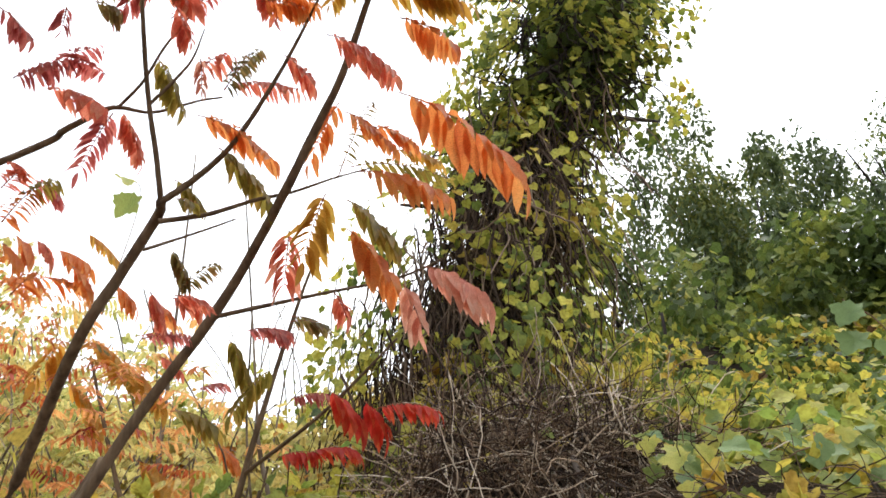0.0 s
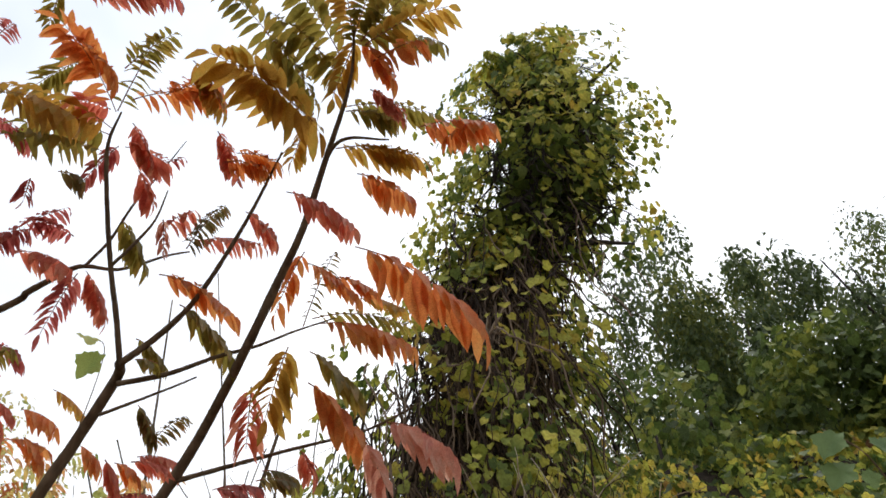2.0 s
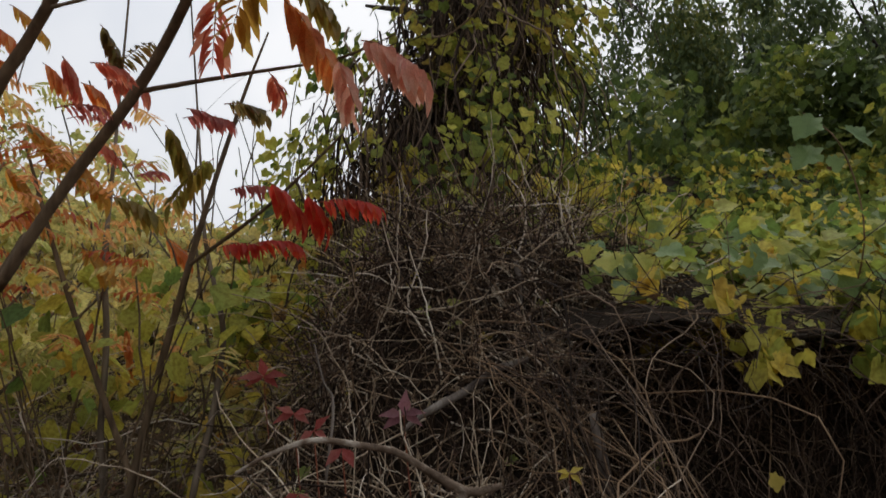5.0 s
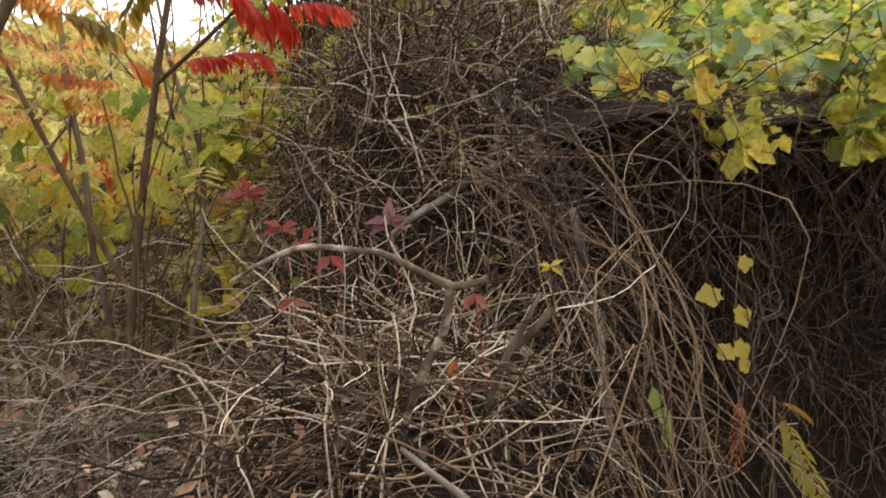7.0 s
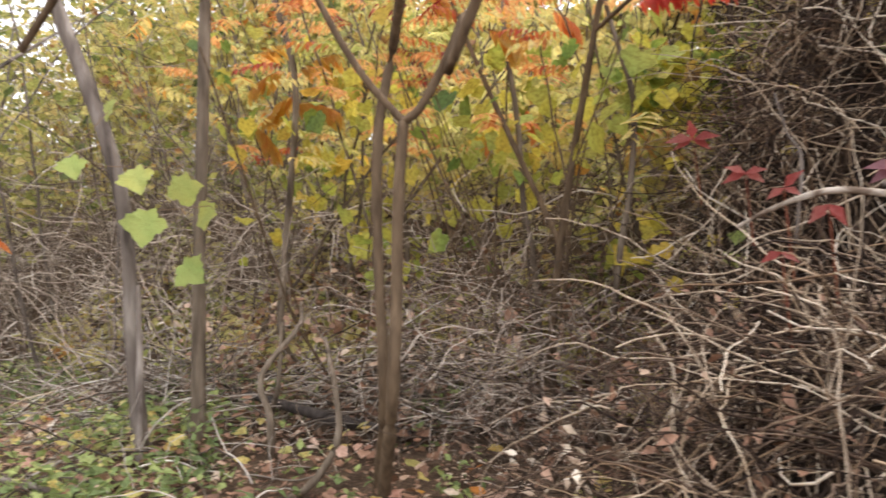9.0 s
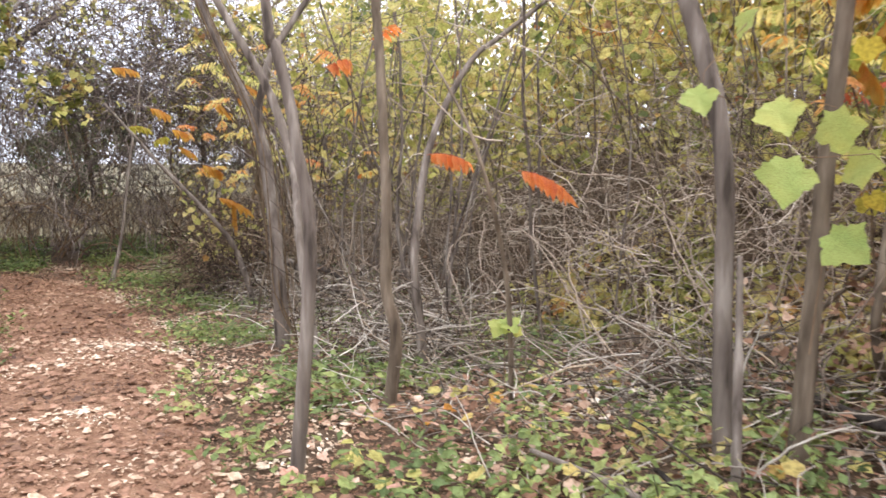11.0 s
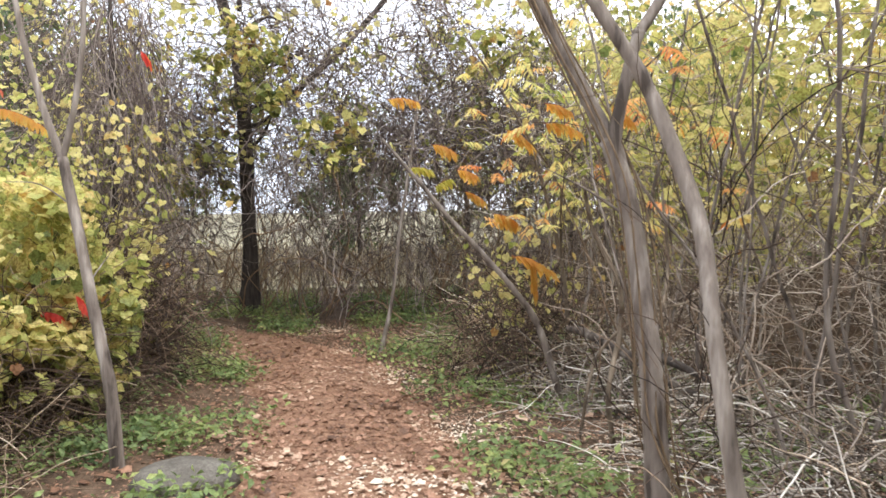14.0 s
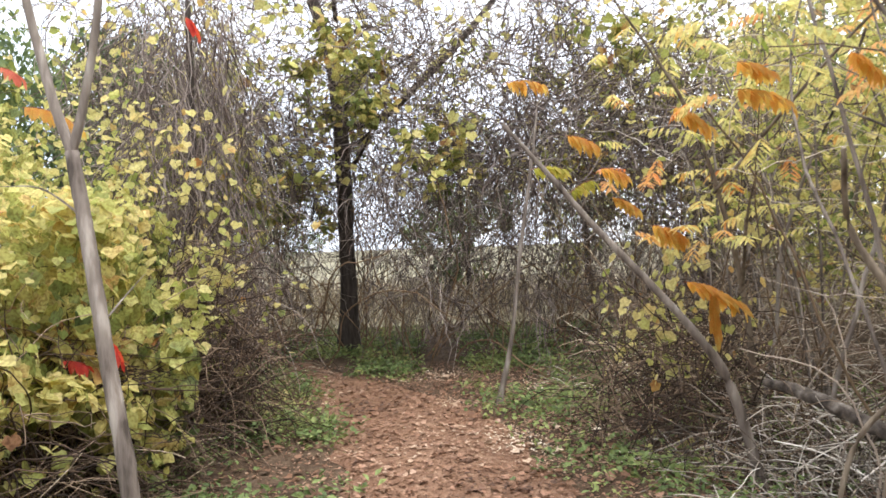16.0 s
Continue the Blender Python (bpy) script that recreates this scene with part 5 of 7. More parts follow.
compound_leaf(back_sumac, (-4.04, 4.62, 2.54), (-3.81, 4.73, 2.66), 0.209, M_SUM_YELLOW)
compound_leaf(back_sumac, (-3.81, 4.71, 2.46), (-4.04, 4.61, 2.33), 0.188, M_SUM_YELLOW)
compound_leaf(back_sumac, (-3.69, 4.75, 2.29), (-3.92, 4.64, 2.08), 0.188, M_SUM_YELLOW)
compound_leaf(back_sumac, (-3.73, 4.73, 2.21), (-3.38, 4.87, 2.12), 0.209, M_SUM_YELLOW)
compound_leaf(back_sumac, (-3.69, 4.76, 2.45), (-3.43, 4.89, 2.58), 0.209, M_SUM_YELLOW)
compound_leaf(back_sumac, (-4.0, 4.6, 2.04), (-3.84, 4.65, 1.83), 0.188, M_SUM_YELLOW)
compound_leaf(back_sumac, (-1.89, 5.33, 2.79), (-1.7, 5.4, 2.63), 0.181, M_SUM_ORANGE)
compound_leaf(west_sumac, (-11.98, 1.2, 2.6), (-11.98, 1.56, 2.58), 0.145, M_SUM_YELLOW)
compound_leaf(west_sumac, (-11.58, 1.36, 1.82), (-11.57, 1.63, 1.81), 0.157, M_SUM_LIME)
compound_leaf(west_sumac, (-11.58, 1.64, 2.08), (-11.57, 1.9, 1.99), 0.157, M_SUM_YELLOW)
compound_leaf(west_sumac, (-11.57, 1.67, 1.63), (-11.57, 1.85, 1.72), 0.157, M_SUM_LIME)
compound_leaf(west_sumac, (-11.57, 1.9, 1.81), (-11.57, 2.12, 1.75), 0.18, M_SUM_YELLOW)
compound_leaf(west_sumac, (-11.57, 1.98, 1.58), (-11.57, 2.2, 1.48), 0.135, M_SUM_YELLOW)
compound_leaf(west_sumac, (-11.47, 2.26, 1.34), (-11.46, 2.54, 1.24), 0.177, M_SUM_YELLOW)
compound_leaf(west_sumac, (-11.16, 2.4, 0.91), (-11.16, 2.81, 0.73), 0.23, M_SUM_YELLOW)
compound_leaf(west_sumac, (-11.16, 2.61, 0.86), (-11.16, 2.64, 0.52), 0.167, M_SUM_YELLOW)
compound_leaf(west_sumac, (-10.47, 2.52, 2.17), (-10.46, 2.88, 2.08), 0.145, M_SUM_YELLOW)
compound_leaf(west_sumac, (-10.97, 2.29, 2.17), (-10.96, 2.57, 2.0), 0.161, M_SUM_YELLOW)
compound_leaf(west_sumac, (-10.47, 2.53, 2.35), (-10.46, 2.78, 2.27), 0.145, M_SUM_YELLOW)
compound_leaf(west_sumac, (-9.96, 2.96, 2.27), (-9.96, 3.17, 2.1), 0.129, M_SUM_YELLOW)
compound_leaf(west_sumac, (-10.51, -0.97, 2.76), (-10.5, -0.9, 2.65), 0.101, M_SUM_BRIGHT)
compound_leaf(west_sumac, (-10.61, -1.89, 0.57), (-10.6, -1.71, 0.53), 0.111, M_SUM_BRIGHT)
compound_leaf(west_sumac, (-10.6, -1.59, 0.71), (-10.6, -1.5, 0.56), 0.111, M_SUM_BRIGHT)
compound_leaf(west_sumac, (-11.22, -2.44, 2.37), (-11.21, -1.99, 2.19), 0.167, M_SUM_YELLOW)
compound_leaf(west_sumac, (-10.82, -2.35, 2.56), (-10.82, -2.2, 2.48), 0.116, M_SUM_RED)
# the crown of the sumac and its outer leaves
compound_leaf(sumac, (-1.35, 2.15, 2.81), (-1.25, 2.15, 2.86), 0.075, M_SUM_OLIVE)
compound_leaf(sumac, (-1.41, 2.17, 2.72), (-1.31, 2.14, 2.82), 0.080, M_SUM_ORANGE)
compound_leaf(sumac, (-1.38, 2.08, 2.89), (-1.32, 2.09, 2.86), 0.060, M_SUM_RED)
compound_leaf(sumac, (-1.41, 2.2, 2.66), (-1.35, 2.24, 2.6), 0.080, M_SUM_ORANGE)
compound_leaf(sumac, (-1.33, 1.93, 3.1), (-1.17, 1.94, 3.17), 0.075, M_SUM_DARK)
compound_leaf(sumac, (-0.82, 2.1, 3.3), (-0.82, 2.15, 3.2), 0.060, M_SUM_PINK)
compound_leaf(sumac, (-0.76, 2.19, 3.23), (-0.65, 2.12, 3.31), 0.070, M_SUM_OLIVEDARK)
compound_leaf(sumac, (-0.95, 2.36, 2.9), (-0.87, 2.37, 2.88), 0.075, M_SUM_OLIVE)
compound_leaf(sumac, (-1.16, 1.85, 3.31), (-1.17, 1.87, 3.24), 0.070, M_SUM_DARK)
compound_leaf(sumac, (-1.09, 1.87, 3.35), (-1.01, 1.9, 3.33), 0.080, M_SUM_OLIVEDARK)
compound_leaf(sumac, (-1.32, 1.78, 3.25), (-1.25, 1.86, 3.19), 0.080, M_SUM_DARK)
compound_leaf(sumac, (-0.87, 1.96, 3.41), (-0.83, 2.03, 3.31), 0.090, M_SUM_RED)
compound_leaf(sumac, (-0.6, 2.02, 3.47), (-0.45, 2.05, 3.45), 0.085, M_SUM_ORANGE)
compound_leaf(sumac, (-1.4, 2.11, 2.81), (-1.33, 2.09, 2.86), 0.070, M_SUM_RED)
compound_leaf(sumac, (-1.4, 2.29, 2.52), (-1.31, 2.27, 2.59), 0.080, M_SUM_ORANGE)
compound_leaf(sumac, (-1.32, 2.26, 2.69), (-1.28, 2.27, 2.63), 0.070, M_SUM_RED)
compound_leaf(sumac, (-1.25, 2.34, 2.64), (-1.19, 2.38, 2.56), 0.085, M_SUM_ORANGE)
compound_leaf(sumac, (-1.07, 2.54, 2.45), (-0.92, 2.57, 2.46), 0.060, M_SUM_DARK)
compound_leaf(sumac, (-0.97, 2.52, 2.6), (-0.85, 2.55, 2.57), 0.075, M_SUM_RED)
compound_leaf(sumac, (-1.04, 2.48, 2.6), (-0.99, 2.53, 2.48), 0.075, M_SUM_RED)
compound_leaf(sumac, (-0.09, 1.76, 3.75), (-0.1, 1.61, 3.91), 0.096, M_SUM_GOLD)
compound_leaf(sumac, (-0.1, 1.78, 3.72), (0.0, 1.6, 3.77), 0.098, M_SUM_OLIVE)
compound_leaf(sumac, (-0.14, 1.84, 3.73), (-0.3, 1.67, 3.99), 0.12, M_SUM_OLIVE)
compound_leaf(sumac, (-0.17, 1.89, 3.74), (-0.38, 1.73, 3.91), 0.115, M_SUM_OLIVE)
compound_leaf(sumac, (-0.06, 1.74, 3.69), (0.16, 1.61, 3.77), 0.097, M_SUM_OLIVE)
compound_leaf(sumac, (-0.04, 1.72, 3.64), (0.25, 1.63, 3.67), 0.114, M_SUM_GOLD)
compound_leaf(sumac, (-0.02, 1.76, 3.6), (0.16, 1.67, 3.56), 0.11, M_SUM_ORANGE)
compound_leaf(sumac, (-0.25, 1.95, 3.53), (-0.56, 1.69, 3.65), 0.157, M_SUM_GOLD)
compound_leaf(sumac, (-0.32, 1.98, 3.79), (-0.58, 1.7, 4.09), 0.108, M_SUM_OLIVE)
compound_leaf(sumac, (-0.44, 1.79, 4.14), (-0.63, 1.73, 4.21), 0.09, M_SUM_OLIVE)
compound_leaf(sumac, (-0.04, 1.82, 3.53), (0.07, 1.85, 3.42), 0.073, M_SUM_RED)
compound_leaf(sumac, (-0.13, 1.86, 3.48), (0.04, 1.83, 3.37), 0.091, M_SUM_OLIVE)
compound_leaf(sumac, (-0.09, 1.95, 3.38), (0.07, 1.91, 3.29), 0.098, M_SUM_GOLD)
compound_leaf(sumac, (-1.04, 1.98, 3.77), (-1.2, 1.73, 4.03), 0.13, M_SUM_ORANGE)
compound_leaf(sumac, (-1.08, 2.04, 3.85), (-0.88, 1.86, 4.05), 0.094, M_SUM_OLIVE)
compound_leaf(sumac, (-1.11, 2.08, 3.8), (-1.48, 1.93, 3.95), 0.157, M_SUM_GOLD)
compound_leaf(sumac, (-1.17, 2.16, 3.86), (-1.53, 2.1, 3.92), 0.135, M_SUM_OLIVE)
compound_leaf(sumac, (-1.18, 1.71, 4.21), (-1.04, 1.71, 4.21), 0.09, M_SUM_RED)
compound_leaf(sumac, (-1.09, 1.74, 4.18), (-0.86, 1.74, 4.19), 0.112, M_SUM_RED)
compound_leaf(sumac, (-1.04, 1.76, 4.31), (-0.81, 1.83, 4.24), 0.089, M_SUM_DARK)
compound_leaf(sumac, (-1.29, 1.76, 4.3), (-1.35, 1.84, 4.2), 0.093, M_SUM_OLIVE)
compound_leaf(sumac, (-0.84, 1.95, 3.8), (-0.61, 1.88, 3.74), 0.117, M_SUM_ORANGE)
compound_leaf(sumac, (-0.69, 1.82, 3.81), (-0.6, 1.95, 3.66), 0.104, M_SUM_GOLD)
compound_leaf(sumac, (-1.37, 2.42, 3.56), (-1.53, 2.36, 3.62), 0.089, M_SUM_DARK)
compound_leaf(sumac, (-0.98, 2.01, 3.73), (-0.93, 2.12, 3.61), 0.091, M_SUM_RED)
compound_leaf(sumac, (0.07, 1.7, 3.96), (-0.1, 1.67, 3.99), 0.094, M_SUM_GOLD)
compound_leaf(sumac, (0.05, 1.67, 4.0), (0.1, 1.75, 3.91), 0.084, M_SUM_OLIVE)
compound_leaf(sumac, (0.32, 1.85, 3.35), (0.2, 1.88, 3.32), 0.092, M_SUM_ORANGE)
compound_leaf(sumac, (-1.63, 1.91, 4.27), (-1.55, 1.88, 4.3), 0.084, M_SUM_DARK)
compound_leaf(sumac, (-1.62, 2.07, 3.94), (-1.5, 2.16, 3.85), 0.093, M_SUM_DARK)


# ---- growth along the path ----
def heap(name, label, category, at, leaves, stems, mat, size, leafsize, stemmat=None, template=LOBED, kind="", low=0.0):
    """A rounded mass of leaves over a tangle of thin stems."""
    x, y = at
    z0 = float(ground_z(x, y))
    t = empty(name, (x, y, z0))
    tagged(t, label, category, kind=kind)
    c = np.array([x, y, z0 + size[2] * 0.5])
    if leaves:
        P, d = crown_points(leaves, c, (size[0], size[1], size[2] * 0.55), 40, 0.5)
        P[:, 2] = np.maximum(P[:, 2], z0 + low + 0.03)
        attach(leaf_mass("foliage", template, P, leafsize, mat, None, 0.6, d * 0.5, 1.1), t)
    if stems:
        a, r = rng.uniform(0, 6.28, stems), np.sqrt(rng.random(stems))
        p0 = np.c_[x + r * np.cos(a) * size[0] * 0.9, y + r * np.sin(a) * size[1] * 0.9, z0 + rng.random(stems) * size[2] * 0.75 * (1 - 0.6 * r)]
        d0 = np.c_[rng.normal(0, 0.8, (stems, 2)), rng.normal(0.1, 0.8, stems)]
        vine_set("stem_tangle", wander(p0, d0, 13, 0.09, 0.22, (0, 0, -0.06)), 0.003, 0.007, stemmat or M_DEAD, t)
    return t


for x, y, s, n in ((-12.3, -3.0, (1.4, 1.2, 2.5), 6500), (-10.6, -3.2, (1.1, 0.9, 2.3), 4200), (-8.6, -2.9, (1.0, 0.8, 1.9), 2600), (-14.0, -3.9, (1.6, 1.3, 3.4), 5200)):
    bush = heap("vine_bush", "bush draped in yellow-green vine leaves", "bush", (x, y), int(n * 0.55), 650, M_LIME, s, 0.10, M_DEADDARK)
    P, d = crown_points(int(n * 0.22), (x, y, float(ground_z(x, y)) + s[2] * 0.55), (s[0] * 1.15, s[1] * 1.15, s[2] * 0.62), 26, 0.6)
    P = P[P[:, 2] > float(ground_z(x, y)) + 0.1]
    attach(leaf_mass("foliage", LOBED, P, 0.085, M_YELLOW), bush)

for x, y, s, n in ((-11.3, -2.15, (1.0, 0.75, 2.1), 3000), (-10.2, -2.35, (0.8, 0.6, 1.6), 1500)):
    bush = heap("vine_bush", "low bush buried in bright yellow-green vine leaves", "bush", (x, y), int(n * 0.5), 620, M_LIME, s, 0.11, M_DEADDARK, GRAPE_LOW)
    P, d = crown_points(int(n * 0.4), (x, y, float(ground_z(x, y)) + s[2] * 0.6), (s[0] * 1.1, s[1] * 1.1, s[2] * 0.5), 26, 0.6)
    attach(leaf_mass("foliage", GRAPE_LOW, P[P[:, 2] > float(ground_z(x, y)) + 0.1], 0.10, M_YELLOW), bush)
heap("vine_heap", "tall brown heap of dead vines with a few yellow leaves", "vine heap", (-12.9, -1.85), 260, 1100, M_YELLOW, (0.75, 0.7, 3.0), 0.09, M_DEADDARK)

# a column of dead vines hung over a dead stem
column = empty("vine_column", (-14.6, -2.3, -0.6))
tagged(column, "column of dead brown vines hung over a dead stem", "vine")
attach(stem("trunk", [(-14.6, -2.4, -0.65, 0.08), (-14.6, -2.35, 2.0, 0.06), (-14.5, -2.3, 4.3, 0.03)], M_DARKBARK), column)
n = 900
zz = rng.uniform(0.3, 4.4, n)
aa = rng.uniform(0, 6.28, n)
rr = np.interp(zz, [-0.6, 2.5, 4.4], [0.9, 0.85, 0.6]) * np.sqrt(rng.random(n))
p0 = np.c_[-14.6 + rr * np.cos(aa), -2.35 + rr * np.sin(aa), zz]
vine_set("hanging_tangle", wander(p0, np.c_[rng.normal(0, 0.5, (n, 2)), -np.ones(n)], 13, 0.11, 0.2, (0, 0, -0.12)), 0.003, 0.008, M_VEIL, column)
P = np.c_[rng.normal(-14.5, 0.9, 1500), rng.normal(-2.6, 0.75, 1500), rng.uniform(0.0, 5.2, 1500)]
attach(leaf_mass("foliage", LOBED, P[lumps(P, 1.6, 3.0) > -0.05], 0.1, M_YELLOW), column)

# the curtain of bare vines behind the dark tree
veil = empty("vine_curtain", (-18.5, 2.0, -0.6))
tagged(veil, "curtain of bare brown vines hanging between trees", "vine")
n = 5600
p0 = np.c_[rng.uniform(-20.5, -16.0, n), rng.uniform(-4.5, 7.5, n), 0.2 + 3.5 * rng.random(n) ** 0.85]
p0 = p0[(np.abs(p0[:, 1] + 0.95) > 0.5) | (p0[:, 0] < -18.7)]
n = len(p0)
vine_set("hanging_tangle", wander(p0, np.c_[rng.normal(0, 0.6, (n, 2)), rng.normal(-0.5, 0.6, n)], 14, 0.11, 0.3, (0, 0, -0.07)), 0.0035, 0.009, M_VEIL, veil)
n = 230
p0 = np.c_[rng.uniform(-22, -16.5, n), rng.uniform(-6, 8, n), np.full(n, -0.62)]
single_stems("stem", wander(p0, np.c_[rng.normal(0, 0.45, (n, 2)), np.ones(n)], 16, 0.24, 0.2, (0, 0, 0.03)), 0.005, 0.018, M_DEAD, veil)
n = 5200
P = np.c_[rng.uniform(-21, -16.5, n), rng.uniform(-6, 8, n), 2.4 + rng.random(n) ** 1.5 * 3.6]
P = P[lumps(P, 1.3, 2.0) > 0.15]
attach(leaf_mass("foliage", LOBED, P, 0.12, M_YELLOW), veil)

# the brown heap under the leaning pole
heap("vine_heap", "heap of brown dead vines under a leaning pole", "vine heap", (-12.3, 2.75), 150, 480, M_YELLOW, (0.85, 0.85, 2.2), 0.09, M_DEADDARK)
heap("vine_heap", "low heap of dead vines and sticks", "vine heap", (-14.6, 3.6), 200, 500, M_YELLOW, (1.5, 1.2, 1.3), 0.09)

# dead brush over the ground to the north of the path
brush = empty("dead_brush", (-9, 4, 0))
tagged(brush, "dead grey brush and fallen sticks on the ground", "brush", kind="stuff")
n = 1900
p0 = np.c_[rng.uniform(-16, -2.2, n), 2.1 + 4.2 * rng.random(n), np.zeros(n)]
p0[:, 2] = ground_z(p0[:, 0], p0[:, 1]) + 0.02 + 0.35 * rng.random(n) ** 2 * smooth(1.8, 3.5, p0[:, 1])
vine_set("stick_tangle", wander(p0, np.c_[rng.normal(0, 1, (n, 2)), rng.uniform(-0.05, 0.35, n)], 9, 0.06, 0.2, (0, 0, -0.045)), 0.002, 0.006, M_GREYSTICK, brush)
n = 450
p0 = np.c_[rng.uniform(-12, -3.6, n), 2.2 + 2.8 * rng.random(n) ** 1.3, np.zeros(n)]
p0[:, 2] = ground_z(p0[:, 0], p0[:, 1]) + 0.03 + 0.25 * rng.random(n) ** 2
vine_set("pale_stick_tangle", above_ground(wander(p0, np.c_[rng.normal(0, 1, (n, 2)), rng.uniform(-0.1, 0.4, n)], 8, 0.075, 0.12, (0, 0, -0.05))), 0.002, 0.005, M_GREYSTICK, brush)
n = 110
p0 = np.c_[rng.uniform(-15, -3.5, n), rng.uniform(3.0, 6.0, n), np.zeros(n)]
p0[:, 2] = ground_z(p0[:, 0], p0[:, 1]) - 0.03
single_stems("stalk", wander(p0, np.c_[rng.normal(0, 0.25, (n, 2)), np.ones(n)], 12, 0.14, 0.2, (0, 0, 0.0)), 0.004, 0.010, M_TWIG, brush)

n = 420
vine_set("pale_stick_tangle", above_ground(volume_stems(n, (-1.7, 4.0, 0.6), (0.8, 0.6, 0.6), 12, 0.06, 0.24, (0, 0, -0.04), 0.5)), 0.0018, 0.004, M_TWIG, brush)

# leaf litter and herbs
def off_path(P, margin=0.0):
    a, b = path_sides(P[:, 0])
    return (P[:, 1] < a - margin) | (P[:, 1] > b + margin)


litter = empty("leaf_litter", (-6, 1, 0))
tagged(litter, "fallen brown and tan leaves over the ground", "leaf litter", kind="stuff")
n = 92000
P = np.c_[rng.uniform(-17, 3.0, n), np.where(rng.random(n) < 0.75, rng.normal(1.6, 1.9, n), rng.uniform(-6.0, 7.5, n)), np.zeros(n)]
P[:, 2] = ground_z(P[:, 0], P[:, 1]) + rng.uniform(0.012, 0.045, n)
a = rng.uniform(0, 6.28, n)
tipd = np.c_[np.cos(a), np.sin(a), rng.normal(0, 0.18, n)]
upd = np.c_[rng.normal(0, 0.28, (n, 2)), np.ones(n)]
V, F = blades(OVAL, P, tipd, upd, rng.uniform(0.02, 0.048, n))
attach(mesh_object("small_leaf_cover", V, F, M_LITTER), litter)
n = 1900
P = np.c_[rng.uniform(-16, 0.0, n), rng.normal(0.9, 1.4, n), np.zeros(n)]
P[:, 2] = ground_z(P[:, 0], P[:, 1]) + rng.uniform(0.02, 0.05, n)
a = rng.uniform(0, 6.28, n)
V, F = blades(LOBED, P, np.c_[np.cos(a), np.sin(a), rng.normal(0, 0.15, n)], np.c_[rng.normal(0, 0.25, (n, 2)), np.ones(n)], rng.uniform(0.045, 0.085, n))
attach(mesh_object("broad_leaf_cover", V, F, M_LITTER), litter)

n = 900
P = np.c_[rng.uniform(-6, -0.8, n), rng.uniform(1.9, 4.6, n), np.zeros(n)]
P[:, 2] = ground_z(P[:, 0], P[:, 1]) + rng.uniform(0.03, 0.12, n)
a = rng.uniform(0, 6.28, n)
V, F = blades(LOBED, P, np.c_[np.cos(a), np.sin(a), rng.normal(0, 0.25, n)], np.c_[rng.normal(0, 0.4, (n, 2)), np.ones(n)], rng.uniform(0.035, 0.07, n))
attach(mesh_object("broad_leaf_cover", V, F, M_LITTER), litter)

n = 3000
P = np.c_[rng.uniform(-17, -1.0, n), rng.uniform(0, 1, n), np.zeros(n)]
a, b = path_sides(P[:, 0])
P[:, 1] = a + (b - a) * P[:, 1]
P[:, 2] = ground_z(P[:, 0], P[:, 1]) + rng.uniform(0.025, 0.05, n)
a = rng.uniform(0, 6.28, n)
V, F = blades(HEART, P, np.c_[np.cos(a), np.sin(a), rng.normal(0, 0.2, n)], np.c_[rng.normal(0, 0.3, (n, 2)), np.ones(n)], rng.uniform(0.025, 0.06, n))
attach(mesh_object("path_leaf_cover", V, F, M_LITTER), litter)

herbs = empty("ground_herbs", (-8, 1.5, 0))
tagged(herbs, "low green weeds beside the path", "weeds", kind="stuff")
n = 8500
C = np.c_[rng.uniform(-21, -2.0, n), np.r_[rng.uniform(-2.6, 0.2, n // 2), rng.uniform(1.0, 5.2, n - n // 2)], np.zeros(n)]
C = C[off_path(C, -0.12) & ((C[:, 0] < -5.0) | (rng.random(len(C)) < 0.6))]
C = C[(lumps(C, 1.5, 3.0) + 0.55 * lumps(C, 5.0, 1.0) + rng.normal(0, 0.25, len(C)) > 0.12 - 0.3 * smooth(-11, -15, C[:, 0]))]
k = 12
P = np.repeat(C, k, 0) + np.c_[rng.normal(0, 0.11, (len(C) * k, 2)), np.zeros(len(C) * k)]
P[:, 2] = ground_z(P[:, 0], P[:, 1]) + 0.015 + 0.17 * rng.random(len(P)) ** 1.6
tip, up = drooping(len(P), -0.1)
V, F = blades(OVAL, P, tip, up, rng.uniform(0.035, 0.095, len(P)))
attach(mesh_object("weed_cover", V, F, M_HERB), herbs)
# scattered tufts near the mound's foot
n = 75
C = np.c_[rng.uniform(-4.5, -0.5, n), rng.uniform(1.9, 3.3, n), np.zeros(n)]
P = np.repeat(C, 20, 0) + np.c_[rng.normal(0, 0.075, (n * 20, 2)), np.zeros(n * 20)]
P[:, 2] = ground_z(P[:, 0], P[:, 1]) + 0.03 + 0.22 * rng.random(len(P))
tip, up = drooping(len(P), -0.1)
V, F = blades(OVAL, P, tip, up, rng.uniform(0.03, 0.075, len(P)))
attach(mesh_object("weed_cover", V, F, M_HERB), herbs)
n = 2600
P = np.c_[rng.uniform(-4.5, -0.4, n), rng.uniform(3.8, 6.4, n), np.zeros(n)]
P[:, 2] = ground_z(P[:, 0], P[:, 1]) + 0.03 + 0.75 * rng.random(n) ** 1.6
tip, up = drooping(n, 0.2)
V, F = blades(HEART, P, tip, up, rng.uniform(0.035, 0.075, n))
attach(mesh_object("broad_leaf_cover", V, F, M_LITTER), litter)
n = 130
P = np.c_[rng.uniform(-6.5, -0.6, n), rng.uniform(1.3, 3.6, n), np.zeros(n)]
P[:, 2] = ground_z(P[:, 0], P[:, 1]) + rng.uniform(0.05, 0.09, n)
a = rng.uniform(0, 6.28, n)
